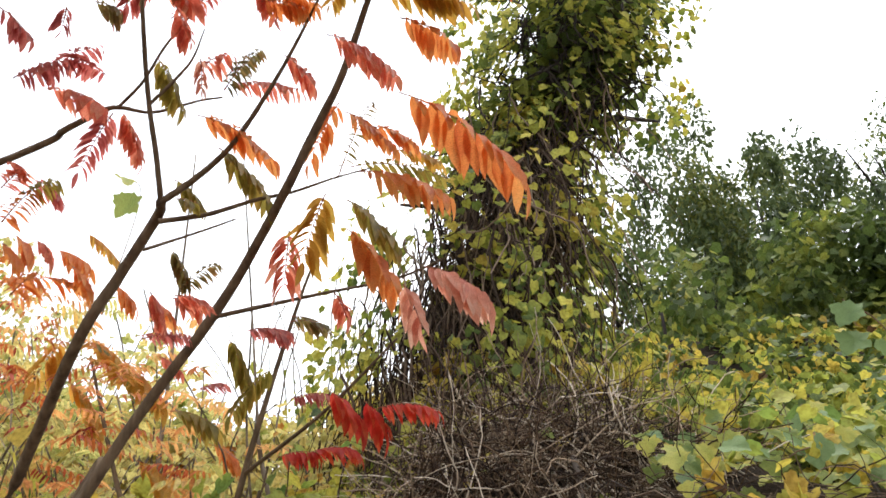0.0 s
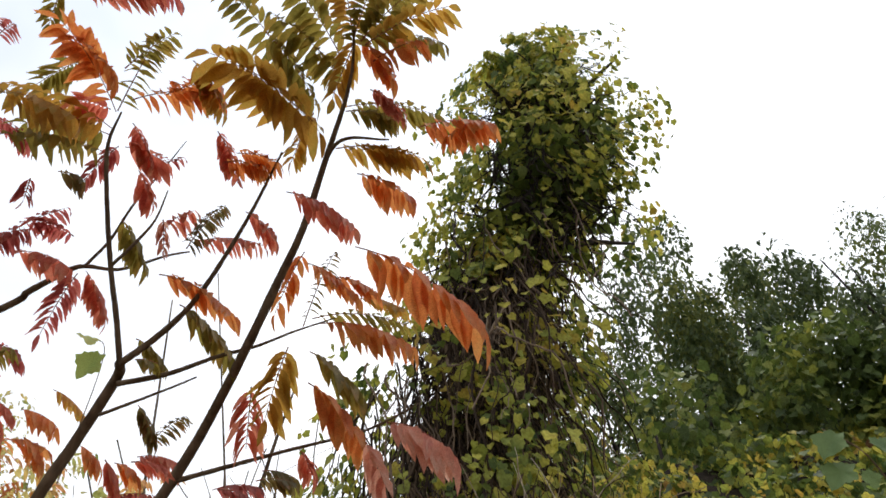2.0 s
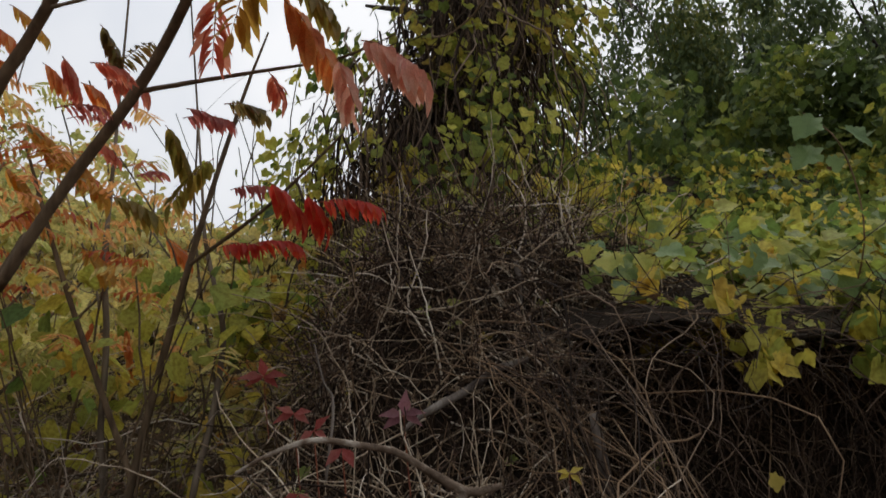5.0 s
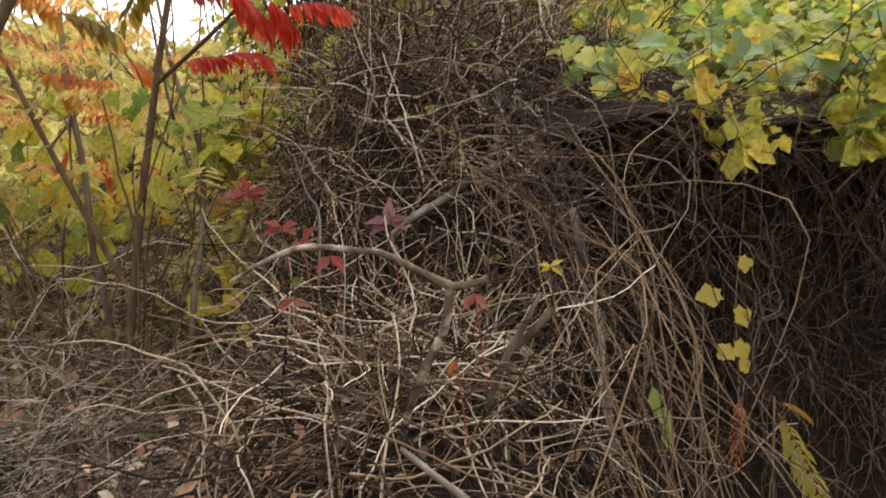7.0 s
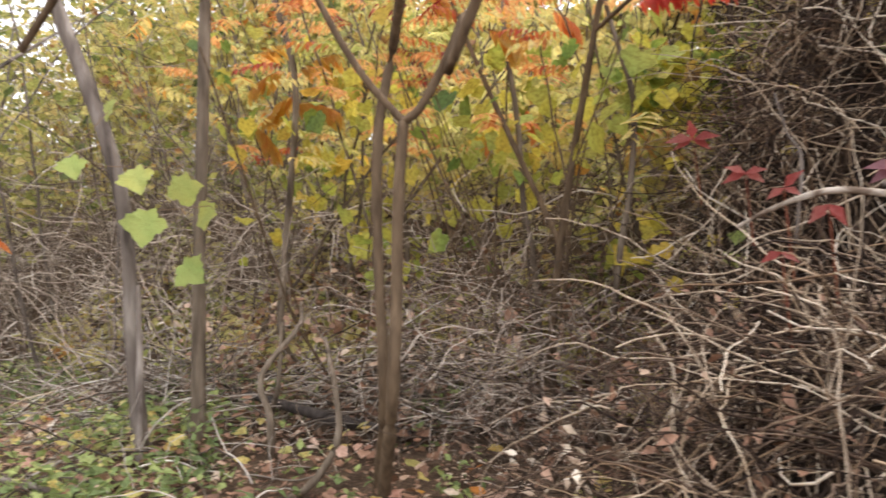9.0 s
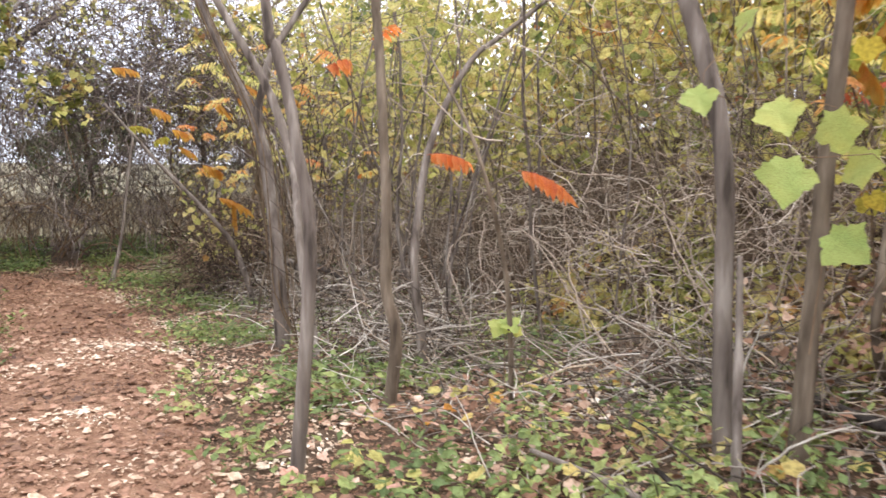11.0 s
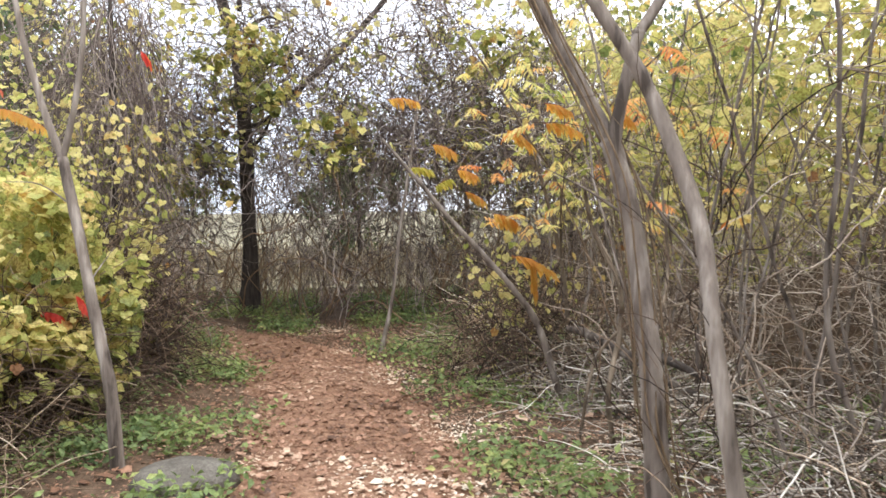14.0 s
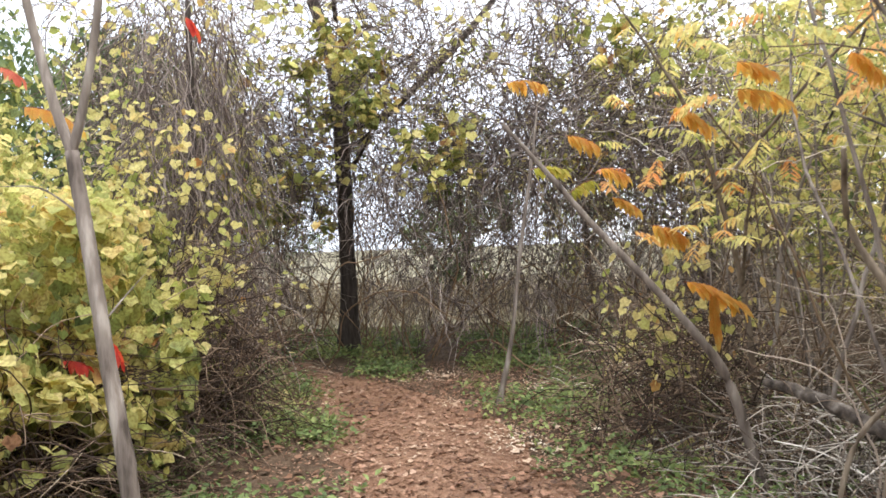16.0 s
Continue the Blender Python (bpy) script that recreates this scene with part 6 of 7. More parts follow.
V, F = blades(GRAPE_LOW, P, np.c_[np.cos(a), np.sin(a), rng.normal(0, 0.25, n)], np.c_[rng.normal(0, 0.35, (n, 2)), np.ones(n)], rng.uniform(0.045, 0.09, n))
attach(mesh_object("pale_leaf_cover", V, F, M_FALLEN), litter)
n = 170
P = np.c_[rng.uniform(-5.5, 0.2, n), rng.uniform(1.6, 3.8, n), np.zeros(n)]
P[:, 2] = ground_z(P[:, 0], P[:, 1]) + rng.uniform(0.05, 0.16, n)
a = rng.uniform(0, 6.28, n)
V, F = blades(LOBED, P, np.c_[np.cos(a), np.sin(a), rng.normal(0, 0.25, n)], np.c_[rng.normal(0, 0.4, (n, 2)), np.ones(n)], rng.uniform(0.05, 0.09, n))
attach(mesh_object("yellow_leaf_cover", V, F, M_AMBER), litter)

# dry grass beyond the vine curtain
grass = empty("dry_grass", (-25, 0, -0.6))
tagged(grass, "pale dry grass standing beyond the trees", "grass", kind="stuff")
n = 7000
p0 = np.c_[rng.uniform(-30, -20.0, n), rng.uniform(-10, 12, n), np.full(n, -0.62)]
P2 = wander(p0, np.c_[rng.normal(0, 0.2, (n, 2)), np.ones(n)], 6, 0.2, 0.16)
vine_set("grass_cover", P2, 0.006, 0.012, M_STRAW, grass, 3)

field = grid_object("field", np.r_[[-800.0, -300, -120], np.linspace(-60, -22, 12)], np.r_[[-600.0, -200, -60], np.linspace(-25, 25, 12), [60, 200, 600]], lambda x, y: ground_z(x, y) + 0.06 + 0.0 * x, M_FIELD)
tagged(field, "pale dry field beyond the trees", "field", kind="structure")

# fine dark twigs and vines that hang from the dark tree's crown
twigs = empty("hanging_twigs", (-18.0, 0.5, 5.0))
tagged(twigs, "dark bare twigs and vines hanging from the tree crown", "twigs", kind="stuff")
n = 9000
p0 = np.c_[rng.uniform(-19.5, -15.6, n), rng.uniform(-4.8, 5.5, n), 2.2 + 5.0 * rng.random(n) ** 1.25]
p0 = p0[(lumps(p0, 0.9, 4.0) + 0.4 * lumps(p0, 3.0, 1.0) > -0.15) & ((np.abs(p0[:, 1] + 0.95) > 0.5) | (p0[:, 2] > 3.8) | (p0[:, 0] < -18.7))]
n = len(p0)
vine_set("twig_tangle", wander(p0, np.c_[rng.normal(0, 0.8, (n, 2)), rng.normal(-0.4, 0.6, n)], 12, 0.12, 0.3, (0, 0, -0.08)), 0.004, 0.011, M_VEIL, twigs)
n = 4200
P = np.c_[rng.uniform(-19, -14.0, n), rng.uniform(-4.8, 5.0, n), rng.uniform(2.0, 6.8, n)]
P = P[lumps(P, 1.3, 8.0) > 0.30]
attach(leaf_mass("foliage", LOBED, P, 0.13, M_YELLOW), twigs)
for _ in range(24):
    c = np.array([rng.uniform(-18.8, -15.5), rng.uniform(-3.6, 4.6), rng.uniform(1.9, 4.6)])
    P, d = crown_points(150, c, (0.6, 0.6, 0.6), 8)
    attach(leaf_mass("foliage", LOBED, P, 0.12, M_LIME), twigs)
for a in range(9):
    z = 2.6 + 0.45 * a
    an = rng.uniform(-2.6, 0.6)
    l = rng.uniform(1.0, 2.2)
    attach(stem("limb", [(-18.5, -1.05, z, 0.05), (-18.5 - 0.5 * l * math.sin(an), -1.05 + 0.5 * l * math.cos(an), z + 0.5 * rng.random(), 0.03), (-18.5 - l * math.sin(an), -1.05 + l * math.cos(an), z + rng.uniform(-0.3, 0.8), 0.01)], M_DARKBARK, None, 6, 12), twigs)

# distance to the west
for x, y, h, s in ((-30, -9, 8.5, 3.0), (-70, -14, 9, 5), (-75, 2, 8, 5), (-72, 16, 9, 5), (-30, -15, 10, 3.5), (-33, 16, 10, 3.5), (-26, 12, 8, 3.0), (-22, -12, 8, 2.6), (-24, -7.5, 7.0, 2.4)):
    leafy_tree(x, y, h, s, M_FAR, "green tree in the distance", 5000, 0.3, low=0.2)

for x, y, h, s, m in ((-23.5, -4.6, 5.6, 1.5, M_LIME), (-25.5, 1.6, 5.2, 1.5, M_FAR), (-24.5, 4.6, 6.0, 1.9, M_LIME), (-23.0, 7.2, 6.4, 2.0, M_YELLOW)):
    leafy_tree(x, y, h, s, m, "slender tree with thin autumn leaves behind the vines", 3000, 0.16, low=0.22, blobs=34, loose=0.6, small=0.10, large=0.24)

# a hazy yellow wood behind the thicket
for x, y, h, s in ((-10.5, 12.0, 7.5, 2.6), (-14.5, 12.5, 7.0, 2.6), (-18.5, 10.5, 7.0, 2.4), (-22.5, 8.0, 7.0, 2.2)):
    leafy_tree(x, y, h, s, M_YELLOW, "pale yellow-green tree behind the thicket", 6500, 0.17, low=0.1)

for x, y, h, s in ((-1.9, 10.3, 1.5, 1.4), (-4.2, 10.6, 1.8, 1.6), (-6.6, 10.8, 2.6, 1.8), (-8.6, 10.2, 4.6, 2.0), (-12.5, 9.6, 5.6, 2.2)):
    leafy_tree(x, y, h, s, M_AMBER, "yellow bush on the bank behind the thicket", 6500, 0.12, "yellow_bush", 0.03, GRAPE_LOW)

# piles of grey sticks on the north side of the path
def stick_pile(at, size, n, label, mat=M_GREYSTICK):
    x, y = at
    t = empty("brush_pile", (x, y, float(ground_z(x, y))))
    tagged(t, label, "brush pile")
    c = (x, y, float(ground_z(x, y)) + 0.1)
    vine_set("stick_tangle", above_ground(volume_stems(n, c, size, 9, 0.075, 0.10, (0, 0, -0.03), 0.35)), 0.003, 0.007, mat, t)
    vine_set("twig_tangle", above_ground(volume_stems(n, c, size, 10, 0.05, 0.25, (0, 0, -0.04), 0.5)), 0.0015, 0.004, M_DEADDARK, t)
    single_stems("stick", above_ground(volume_stems(26, c, size, 10, 0.09, 0.09, (0, 0, -0.03), 0.3)), 0.003, 0.0065, M_PALE, t)


stick_pile((-6.6, 3.2), (1.1, 0.75, 0.5), 380, "pile of grey dead sticks under the saplings")
stick_pile((-8.6, 3.5), (1.2, 0.9, 0.55), 340, "pile of grey dead sticks beside the forked tree")
stick_pile((-11.0, 3.4), (1.1, 0.9, 0.65), 500, "low pile of brown sticks and vines")
stick_pile((-4.4, 3.9), (1.0, 0.8, 0.4), 220, "pile of dead twigs among saplings")
stick_pile((-2.6, 4.4), (0.9, 0.7, 0.45), 260, "pile of dead twigs beside the mound")
stick_pile((-9.0, -2.0), (1.0, 0.6, 0.5), 220, "dead brown sticks under the vine bush", M_DEADDARK)
stick_pile((-11.4, -1.9), (1.2, 0.6, 0.55), 260, "dead brown stems under the vine bush", M_DEADDARK)

# young sumacs in the thicket, orange and gold
def compound_mass(name, B, D, length, leaflet, mat, parent, pairs=7):
    """Many small feather leaves: bases B, directions D."""
    D = unit(np.asarray(D, float))
    side = unit(np.cross(D, [0, 0, 1.0]))
    Ps, tips, ups, sizes = [], [], [], []
    n = len(B)
    for k in range(pairs):
        v = (k + 0.5) / pairs
        for sgn in (1, -1):
            Ps.append(B + D * (length * v)[:, None] + np.array([0, 0, 0.3]) * (length * v * (1 - v))[:, None])
            tips.append(side * sgn + D * 0.5 + np.c_[np.zeros((n, 2)), rng.uniform(-1.1, -0.2, n)])
            ups.append(np.c_[rng.normal(0, 0.3, (n, 2)), np.ones(n)])
            sizes.append(leaflet * (0.6 + 0.4 * np.sin(np.pi * v)) * rng.uniform(0.85, 1.15, n))
    V, F = blades(LANCE, np.concatenate(Ps), np.concatenate(tips), np.concatenate(ups), np.concatenate(sizes))
    attach(mesh_object(name, V, F, mat), parent)


young = empty("young_sumac_thicket", (-2.6, 4.6, 0.05))
tagged(young, "thicket of young sumacs with orange and gold leaves", "sumac", kind="stuff")
for mat, n, z1 in ((M_ORANGE, 85, 3.9), (M_AMBER, 150, 3.9), (M_SUMAC, 12, 3.9)):
    B = np.c_[rng.uniform(-4.4, -1.0, n), rng.uniform(3.8, 5.4, n), rng.uniform(1.7, z1, n)]
    B = B[(B[:, 2] < 1.9 + 1.75 * smooth(-0.9, -2.5, B[:, 0]) + 0.45 * rng.random(n))]
    a = rng.uniform(0, 6.28, len(B))
    compound_mass("foliage", B, np.c_[np.cos(a), np.sin(a), rng.uniform(-0.3, 0.4, len(B))], rng.uniform(0.2, 0.36, len(B)), 0.115, mat, young)
n = 26
p0 = np.c_[rng.uniform(-4.4, -1.2, n), rng.uniform(3.9, 5.4, n), np.full(n, 0.02)]
single_stems("stem", wander(p0, np.c_[rng.normal(0, 0.2, (n, 2)), np.ones(n)], 14, 0.19, 0.08, (0, 0, 0.03)), 0.006, 0.012, M_STEM, young)

for mat, n in ((M_ORANGE, 45), (M_SUMAC, 60)):
    B = np.c_[rng.uniform(-2.9, -1.1, n), rng.uniform(3.5, 4.4, n), rng.uniform(2.1, 3.3, n)]
    B = B[B[:, 2] < 2.5 + 0.9 * smooth(-1.2, -2.4, B[:, 0])]
    a = rng.uniform(0, 6.28, len(B))
    compound_mass("foliage", B, np.c_[np.cos(a), np.sin(a), rng.uniform(-0.3, 0.3, len(B))], rng.uniform(0.18, 0.30, len(B)), 0.085, mat, young)

west = empty("young_sumac_thicket", (-11.5, 3.0, -0.6))
tagged(west, "young sumac with drooping gold and orange leaves", "sumac", kind="stuff")
for mat, n in ((M_AMBER, 70), (M_ORANGE, 26)):
    B = np.c_[rng.uniform(-13.5, -9.5, n), rng.uniform(2.2, 4.2, n), rng.uniform(1.2, 3.2, n)]
    a = rng.uniform(0, 6.28, n)
    compound_mass("foliage", B, np.c_[np.cos(a), np.sin(a), rng.uniform(-0.6, 0.1, n)], rng.uniform(0.25, 0.4, n), 0.13, mat, west)
n = 14
p0 = np.c_[rng.uniform(-13.3, -9.7, n), rng.uniform(2.5, 4.2, n), np.full(n, -0.6)]
single_stems("stem", wander(p0, np.c_[rng.normal(0, 0.2, (n, 2)), np.ones(n)], 14, 0.24, 0.08, (0, 0, 0.03)), 0.006, 0.013, M_STEM, west)

# dark vines that climb the forked tree
climb = empty("climbing_vine", (-7.7, 2.35, -0.3))
tagged(climb, "dark bare vine stems climbing a forked tree", "vine")
for k in range(7):
    a = 0.9 * k
    r = 0.085
    pts = [(-7.75 + rng.normal(0, 0.1), 2.42 + rng.normal(0, 0.1), -0.34, 0.012)]
    for z, x, y in ((0.2, -7.76, 2.29), (0.65, -7.83, 2.28), (1.1, -7.93, 2.27), (1.55, -8.04, 2.23), (1.95, -8.17, 2.11), (2.5, -8.36, 1.90), (3.2, -8.58, 1.66)):
        w = r if z < 1.8 else 0.06
        pts.append((x + w * math.cos(a + 0.4 * z) + rng.normal(0, 0.012), y + w * math.sin(a + 0.4 * z) + rng.normal(0, 0.012), z, rng.uniform(0.004, 0.008)))
    attach(stem("vine_stem", pts, M_STEM, None, 6, 30, 0.1), climb)
n = 60
p0 = np.c_[rng.normal(-7.7, 0.25, n), rng.normal(2.5, 0.2, n), rng.uniform(-0.3, 1.6, n)]
vine_set("stem_tangle", wander(p0, np.c_[rng.normal(0, 0.4, (n, 2)), np.ones(n)], 12, 0.1, 0.2), 0.002, 0.006, M_DEADDARK, climb)


M_DRIFTLOG = bark_material("rotten_wood", [(0.35, (0.03, 0.023, 0.018)), (0.5, (0.09, 0.072, 0.058)), (0.66, (0.22, 0.19, 0.16))], 11, 1.2, 1.0)


# grey dead wood and twisted vine stems on the north side
def dead_wood(name, label, category, mat, *stems):
    t = empty(name, stems[0][0][:3])
    tagged(t, label, category)
    for pts in stems:
        attach(stem("stem", pts, mat, None, 9, 26, 0.09), t)


dead_wood("fallen_log", "grey weathered dead log lying on brush", "log", M_DRIFTLOG,
          [(-11.2, 3.0, 0.14, 0.03), (-10.9, 3.12, 0.12, 0.05), (-10.4, 3.32, 0.0, 0.052), (-9.8, 3.5, -0.16, 0.045), (-9.3, 3.7, -0.24, 0.03)])
dead_wood("fallen_branch", "dark fallen branch in the brush", "branch", M_DARKBARK,
          [(-10.9, 3.6, -0.2, 0.05), (-10.2, 3.4, 0.05, 0.045), (-9.5, 3.35, 0.1, 0.035), (-8.8, 3.5, 0.0, 0.02)])
dead_wood("twisted_vine", "twisted grey-brown woody vine stems", "vine", M_BARK,
          [(-9.3, 2.7, -0.45, 0.022), (-9.2, 2.62, 0.0, 0.02), (-9.28, 2.75, 0.45, 0.021), (-9.12, 2.66, 0.85, 0.018), (-9.22, 2.5, 1.25, 0.016), (-9.0, 2.35, 1.6, 0.012)],
          [(-9.15, 2.95, -0.42, 0.018), (-9.25, 2.85, 0.1, 0.017), (-9.05, 2.95, 0.55, 0.015), (-9.2, 3.1, 0.95, 0.013), (-9.1, 3.0, 1.5, 0.01)],
          [(-9.5, 2.5, -0.45, 0.014), (-9.4, 2.6, 0.2, 0.013), (-9.2, 2.85, 0.55, 0.011), (-9.0, 3.2, 0.7, 0.008)])
dead_wood("twisted_vine", "crooked brown vine stems rising from leaf litter", "vine", M_BARK,
          [(-2.75, 3.35, 0.05, 0.022), (-2.7, 3.3, 0.3, 0.02), (-2.85, 3.4, 0.5, 0.018), (-2.75, 3.6, 0.75, 0.014), (-2.9, 3.8, 0.85, 0.01)],
          [(-2.35, 2.95, 0.06, 0.016), (-2.2, 3.0, 0.14, 0.018), (-2.1, 3.1, 0.35, 0.017), (-2.2, 3.2, 0.62, 0.014), (-2.4, 3.4, 0.75, 0.01)],
          [(-3.2, 3.8, 0.05, 0.018), (-3.05, 3.75, 0.35, 0.016), (-3.15, 3.9, 0.7, 0.012)])
dead_wood("fallen_branch", "dark fallen branch on leaf litter", "branch", M_DARKBARK,
          [(-1.75, 2.55, 0.09, 0.02), (-2.3, 2.62, 0.1, 0.024), (-2.9, 2.55, 0.1, 0.022), (-3.5, 2.7, 0.12, 0.012)])
dead_wood("fallen_branch", "dark crooked branch lying under saplings", "branch", M_DARKBARK,
          [(-2.2, 3.9, 0.12, 0.03), (-2.7, 3.75, 0.2, 0.034), (-3.2, 3.85, 0.2, 0.03), (-3.8, 4.1, 0.15, 0.02)])
dead_wood("fallen_branch", "thin grey branch lying across the litter", "branch", M_GREYBARK,
          [(-3.9, 2.35, 0.12, 0.012), (-3.3, 2.42, 0.14, 0.014), (-2.7, 2.36, 0.12, 0.012), (-2.2, 2.4, 0.1, 0.006)])


dead_wood("rotten_log", "short dark rotten log beside the stone", "log", M_DARKBARK,
          [(-8.4, -1.2, -0.27, 0.035), (-8.25, -0.98, -0.26, 0.05), (-8.12, -0.78, -0.27, 0.048), (-8.05, -0.62, -0.28, 0.03)])


# ---- small things on the mound ----
M_DRIFT = bark_material("weathered_branch", [(0.35, (0.06, 0.04, 0.026)), (0.5, (0.14, 0.10, 0.07)), (0.62, (0.36, 0.31, 0.25))], 16, 1.0, 0.8)


def branch_thing(name, label, mat, *stems):
    x, y, z = stems[0][0][:3]
    t = empty(name, (x, y, z))
    tagged(t, label, "branch")
    for k, pts in enumerate(stems):
        attach(stem("limb" if k == 0 else "side_limb", pts, mat, None, 8, 20, 0.1), t)
    return t


branch_thing("dead_branch", "grey forked dead branch resting on the vine mound", M_DRIFT,
        [(-0.31, 2.27, 1.37, 0.004), (-0.22, 2.27, 1.42, 0.006), (-0.12, 2.27, 1.45, 0.007), (-0.01, 2.27, 1.44, 0.008), (0.09, 2.27, 1.42, 0.009), (0.24, 2.27, 1.34, 0.011), (0.33, 2.27, 1.355, 0.007)],
        [(0.24, 2.27, 1.34, 0.012), (0.22, 2.3, 1.23, 0.012), (0.16, 2.33, 1.11, 0.012), (0.10, 2.42, 0.95, 0.009)])
branch_thing("dead_branch", "short brown dead branch stub in the vines", M_BARK,
        [(0.47, 2.31, 1.31, 0.006), (0.42, 2.31, 1.22, 0.009), (0.38, 2.33, 1.15, 0.010), (0.33, 2.45, 0.98, 0.009)],
        [(0.5, 2.31, 1.27, 0.010), (0.46, 2.33, 1.22, 0.011), (0.40, 2.36, 1.16, 0.009)])
branch_thing("dead_stump", "pale weathered stub standing out of the mound", M_GREYBARK,
        [(0.56, 3.84, 1.70, 0.022), (0.54, 3.81, 1.86, 0.019), (0.5, 3.81, 1.98, 0.021), (0.52, 3.82, 2.12, 0.019), (0.5, 3.82, 2.28, 0.012)])
branch_thing("dead_branch", "thick grey dead branch lying across the mound", M_GREYBARK,
        [(0.02, 3.27, 1.48, 0.010), (0.11, 3.31, 1.55, 0.014), (0.25, 3.38, 1.63, 0.017), (0.39, 3.45, 1.73, 0.016), (0.52, 3.51, 1.78, 0.012)])
branch_thing("dead_branch", "weathered grey stem leaning on the mound", M_GREYBARK,
        [(0.80, 2.98, 0.6, 0.02), (0.77, 3.0, 1.09, 0.02), (0.75, 3.0, 1.19, 0.02), (0.72, 3.01, 1.39, 0.02), (0.69, 3.01, 1.55, 0.014)])
branch_thing("dead_twig", "thin pale dead twig on the mound", M_GREYBARK,
        [(-0.29, 3.01, 1.77, 0.003), (-0.25, 3.01, 1.64, 0.004), (-0.21, 3.01, 1.56, 0.005), (-0.22, 3.01, 1.30, 0.005)])
branch_thing("fallen_log", "dark fallen log under the vines", M_DARKBARK,
        [(-0.75, 2.65, 0.16, 0.05), (-0.33, 2.72, 0.18, 0.07), (-0.06, 2.77, 0.19, 0.075), (0.4, 2.8, 0.18, 0.06)])
branch_thing("dead_branch", "pale broken stick low in the vines", M_GREYBARK,
        [(0.12, 1.98, 1.02, 0.006), (0.18, 1.95, 0.98, 0.007), (0.28, 1.98, 0.88, 0.008), (0.4, 2.05, 0.7, 0.006)])
branch_thing("dead_branch", "pale dead stick leaning among saplings", M_GREYBARK,
        [(-3.30, 2.95, 0.08, 0.022), (-3.40, 3.05, 0.55, 0.02), (-3.48, 3.12, 1.0, 0.012)])

M_PURPLE = sumac_colour("creeper_purple", (0.26, 0.10, 0.13), (0.36, 0.16, 0.19), (0.45, 0.22, 0.24))
M_CREEPRED = sumac_colour("creeper_red", (0.42, 0.07, 0.06), (0.55, 0.14, 0.12), (0.60, 0.24, 0.20))
M_VINE1 = leaf_material("single_vine_leaf", [(0.0, (0.12, 0.19, 0.04)), (0.3, (0.30, 0.36, 0.07)), (0.55, (0.52, 0.52, 0.10)), (0.85, (0.70, 0.58, 0.10)), (1.0, (0.62, 0.42, 0.08))], 0.5, 0.7, True)
M_GREEN1 = leaf_material("green_vine_leaf", [(0.0, (0.12, 0.20, 0.07)), (1.0, (0.28, 0.40, 0.14))], 0.4, 1.0, True)
M_LIME1 = leaf_material("lime_vine_leaf", [(0.0, (0.36, 0.48, 0.13)), (0.5, (0.50, 0.56, 0.16)), (1.0, (0.68, 0.62, 0.15))], 0.5, 1.0, True)
M_GOLD1 = leaf_material("gold_vine_leaf", [(0.0, (0.62, 0.48, 0.06)), (1.0, (0.72, 0.58, 0.14))], 0.45, 1.0, True)

BLADES = {}


def grape_blade(seed):
    """A broad toothed leaf with five shallow lobes, curled at the rim."""
    r = random.Random(seed)
    a = np.linspace(-math.pi + 0.25, math.pi - 0.25, 27)
    lobes = 0.49 + 0.085 * np.cos(5 * a * 0.93) + 0.11 * np.cos(a)
    teeth = np.array([r.uniform(-0.035, 0.035) + (0.028 if k % 2 else -0.028) for k in range(27)])
    rad = lobes + teeth
    o = np.c_[np.sin(a) * rad, 0.42 + np.cos(a) * rad]
    o = np.vstack([[0, 0.06], o])
    z = 0.16 * np.abs(o[:, 0]) - 0.20 * (o[:, 1] - 0.3) ** 2 + np.array([r.uniform(-0.05, 0.05) for _ in o])
    V = np.vstack([[[0, 0.40, -0.02]], np.c_[o, z]])
    n = len(o)
    return V, np.array([[0, 1 + (i + 1) % n, 1 + i] for i in range(n)])


GRAPE = [grape_blade(s) for s in range(4)]


def blade_mesh(kind, mat):
    key = (kind, mat.name)
    if key not in BLADES:
        T, F = OVAL if kind == "oval" else GRAPE[int(kind)]
        V = T.copy()
        V[:, 2] -= 0.10 * V[:, 1] ** 2
        me = bpy.data.meshes.new("leaf")
        me.from_pydata(V.tolist(), [], F.tolist())
        me.polygons.foreach_set("use_smooth", np.ones(len(F), bool))
        me.materials.append(mat)
        BLADES[key] = me
    return BLADES[key]


def leaf_at(parent, place, tip, up, size, kind, mat, name="leaf"):
    d = unit(np.array(tip, float))
    x = unit(np.cross(d, np.array(up, float)))
    z = np.cross(x, d)
    lf = new(name, blade_mesh(kind if kind == "oval" else int(rng.integers(0, 4)), mat))
    p = place
    lf.matrix_basis = Matrix(((x[0] * size, d[0] * size, z[0] * size, p[0]), (x[1] * size, d[1] * size, z[1] * size, p[1]), (x[2] * size, d[2] * size, z[2] * size, p[2]), (0, 0, 0, 1)))
    lf.parent = parent
    if parent:
        lf.matrix_parent_inverse = Matrix.Translation(-parent.location)
    return lf


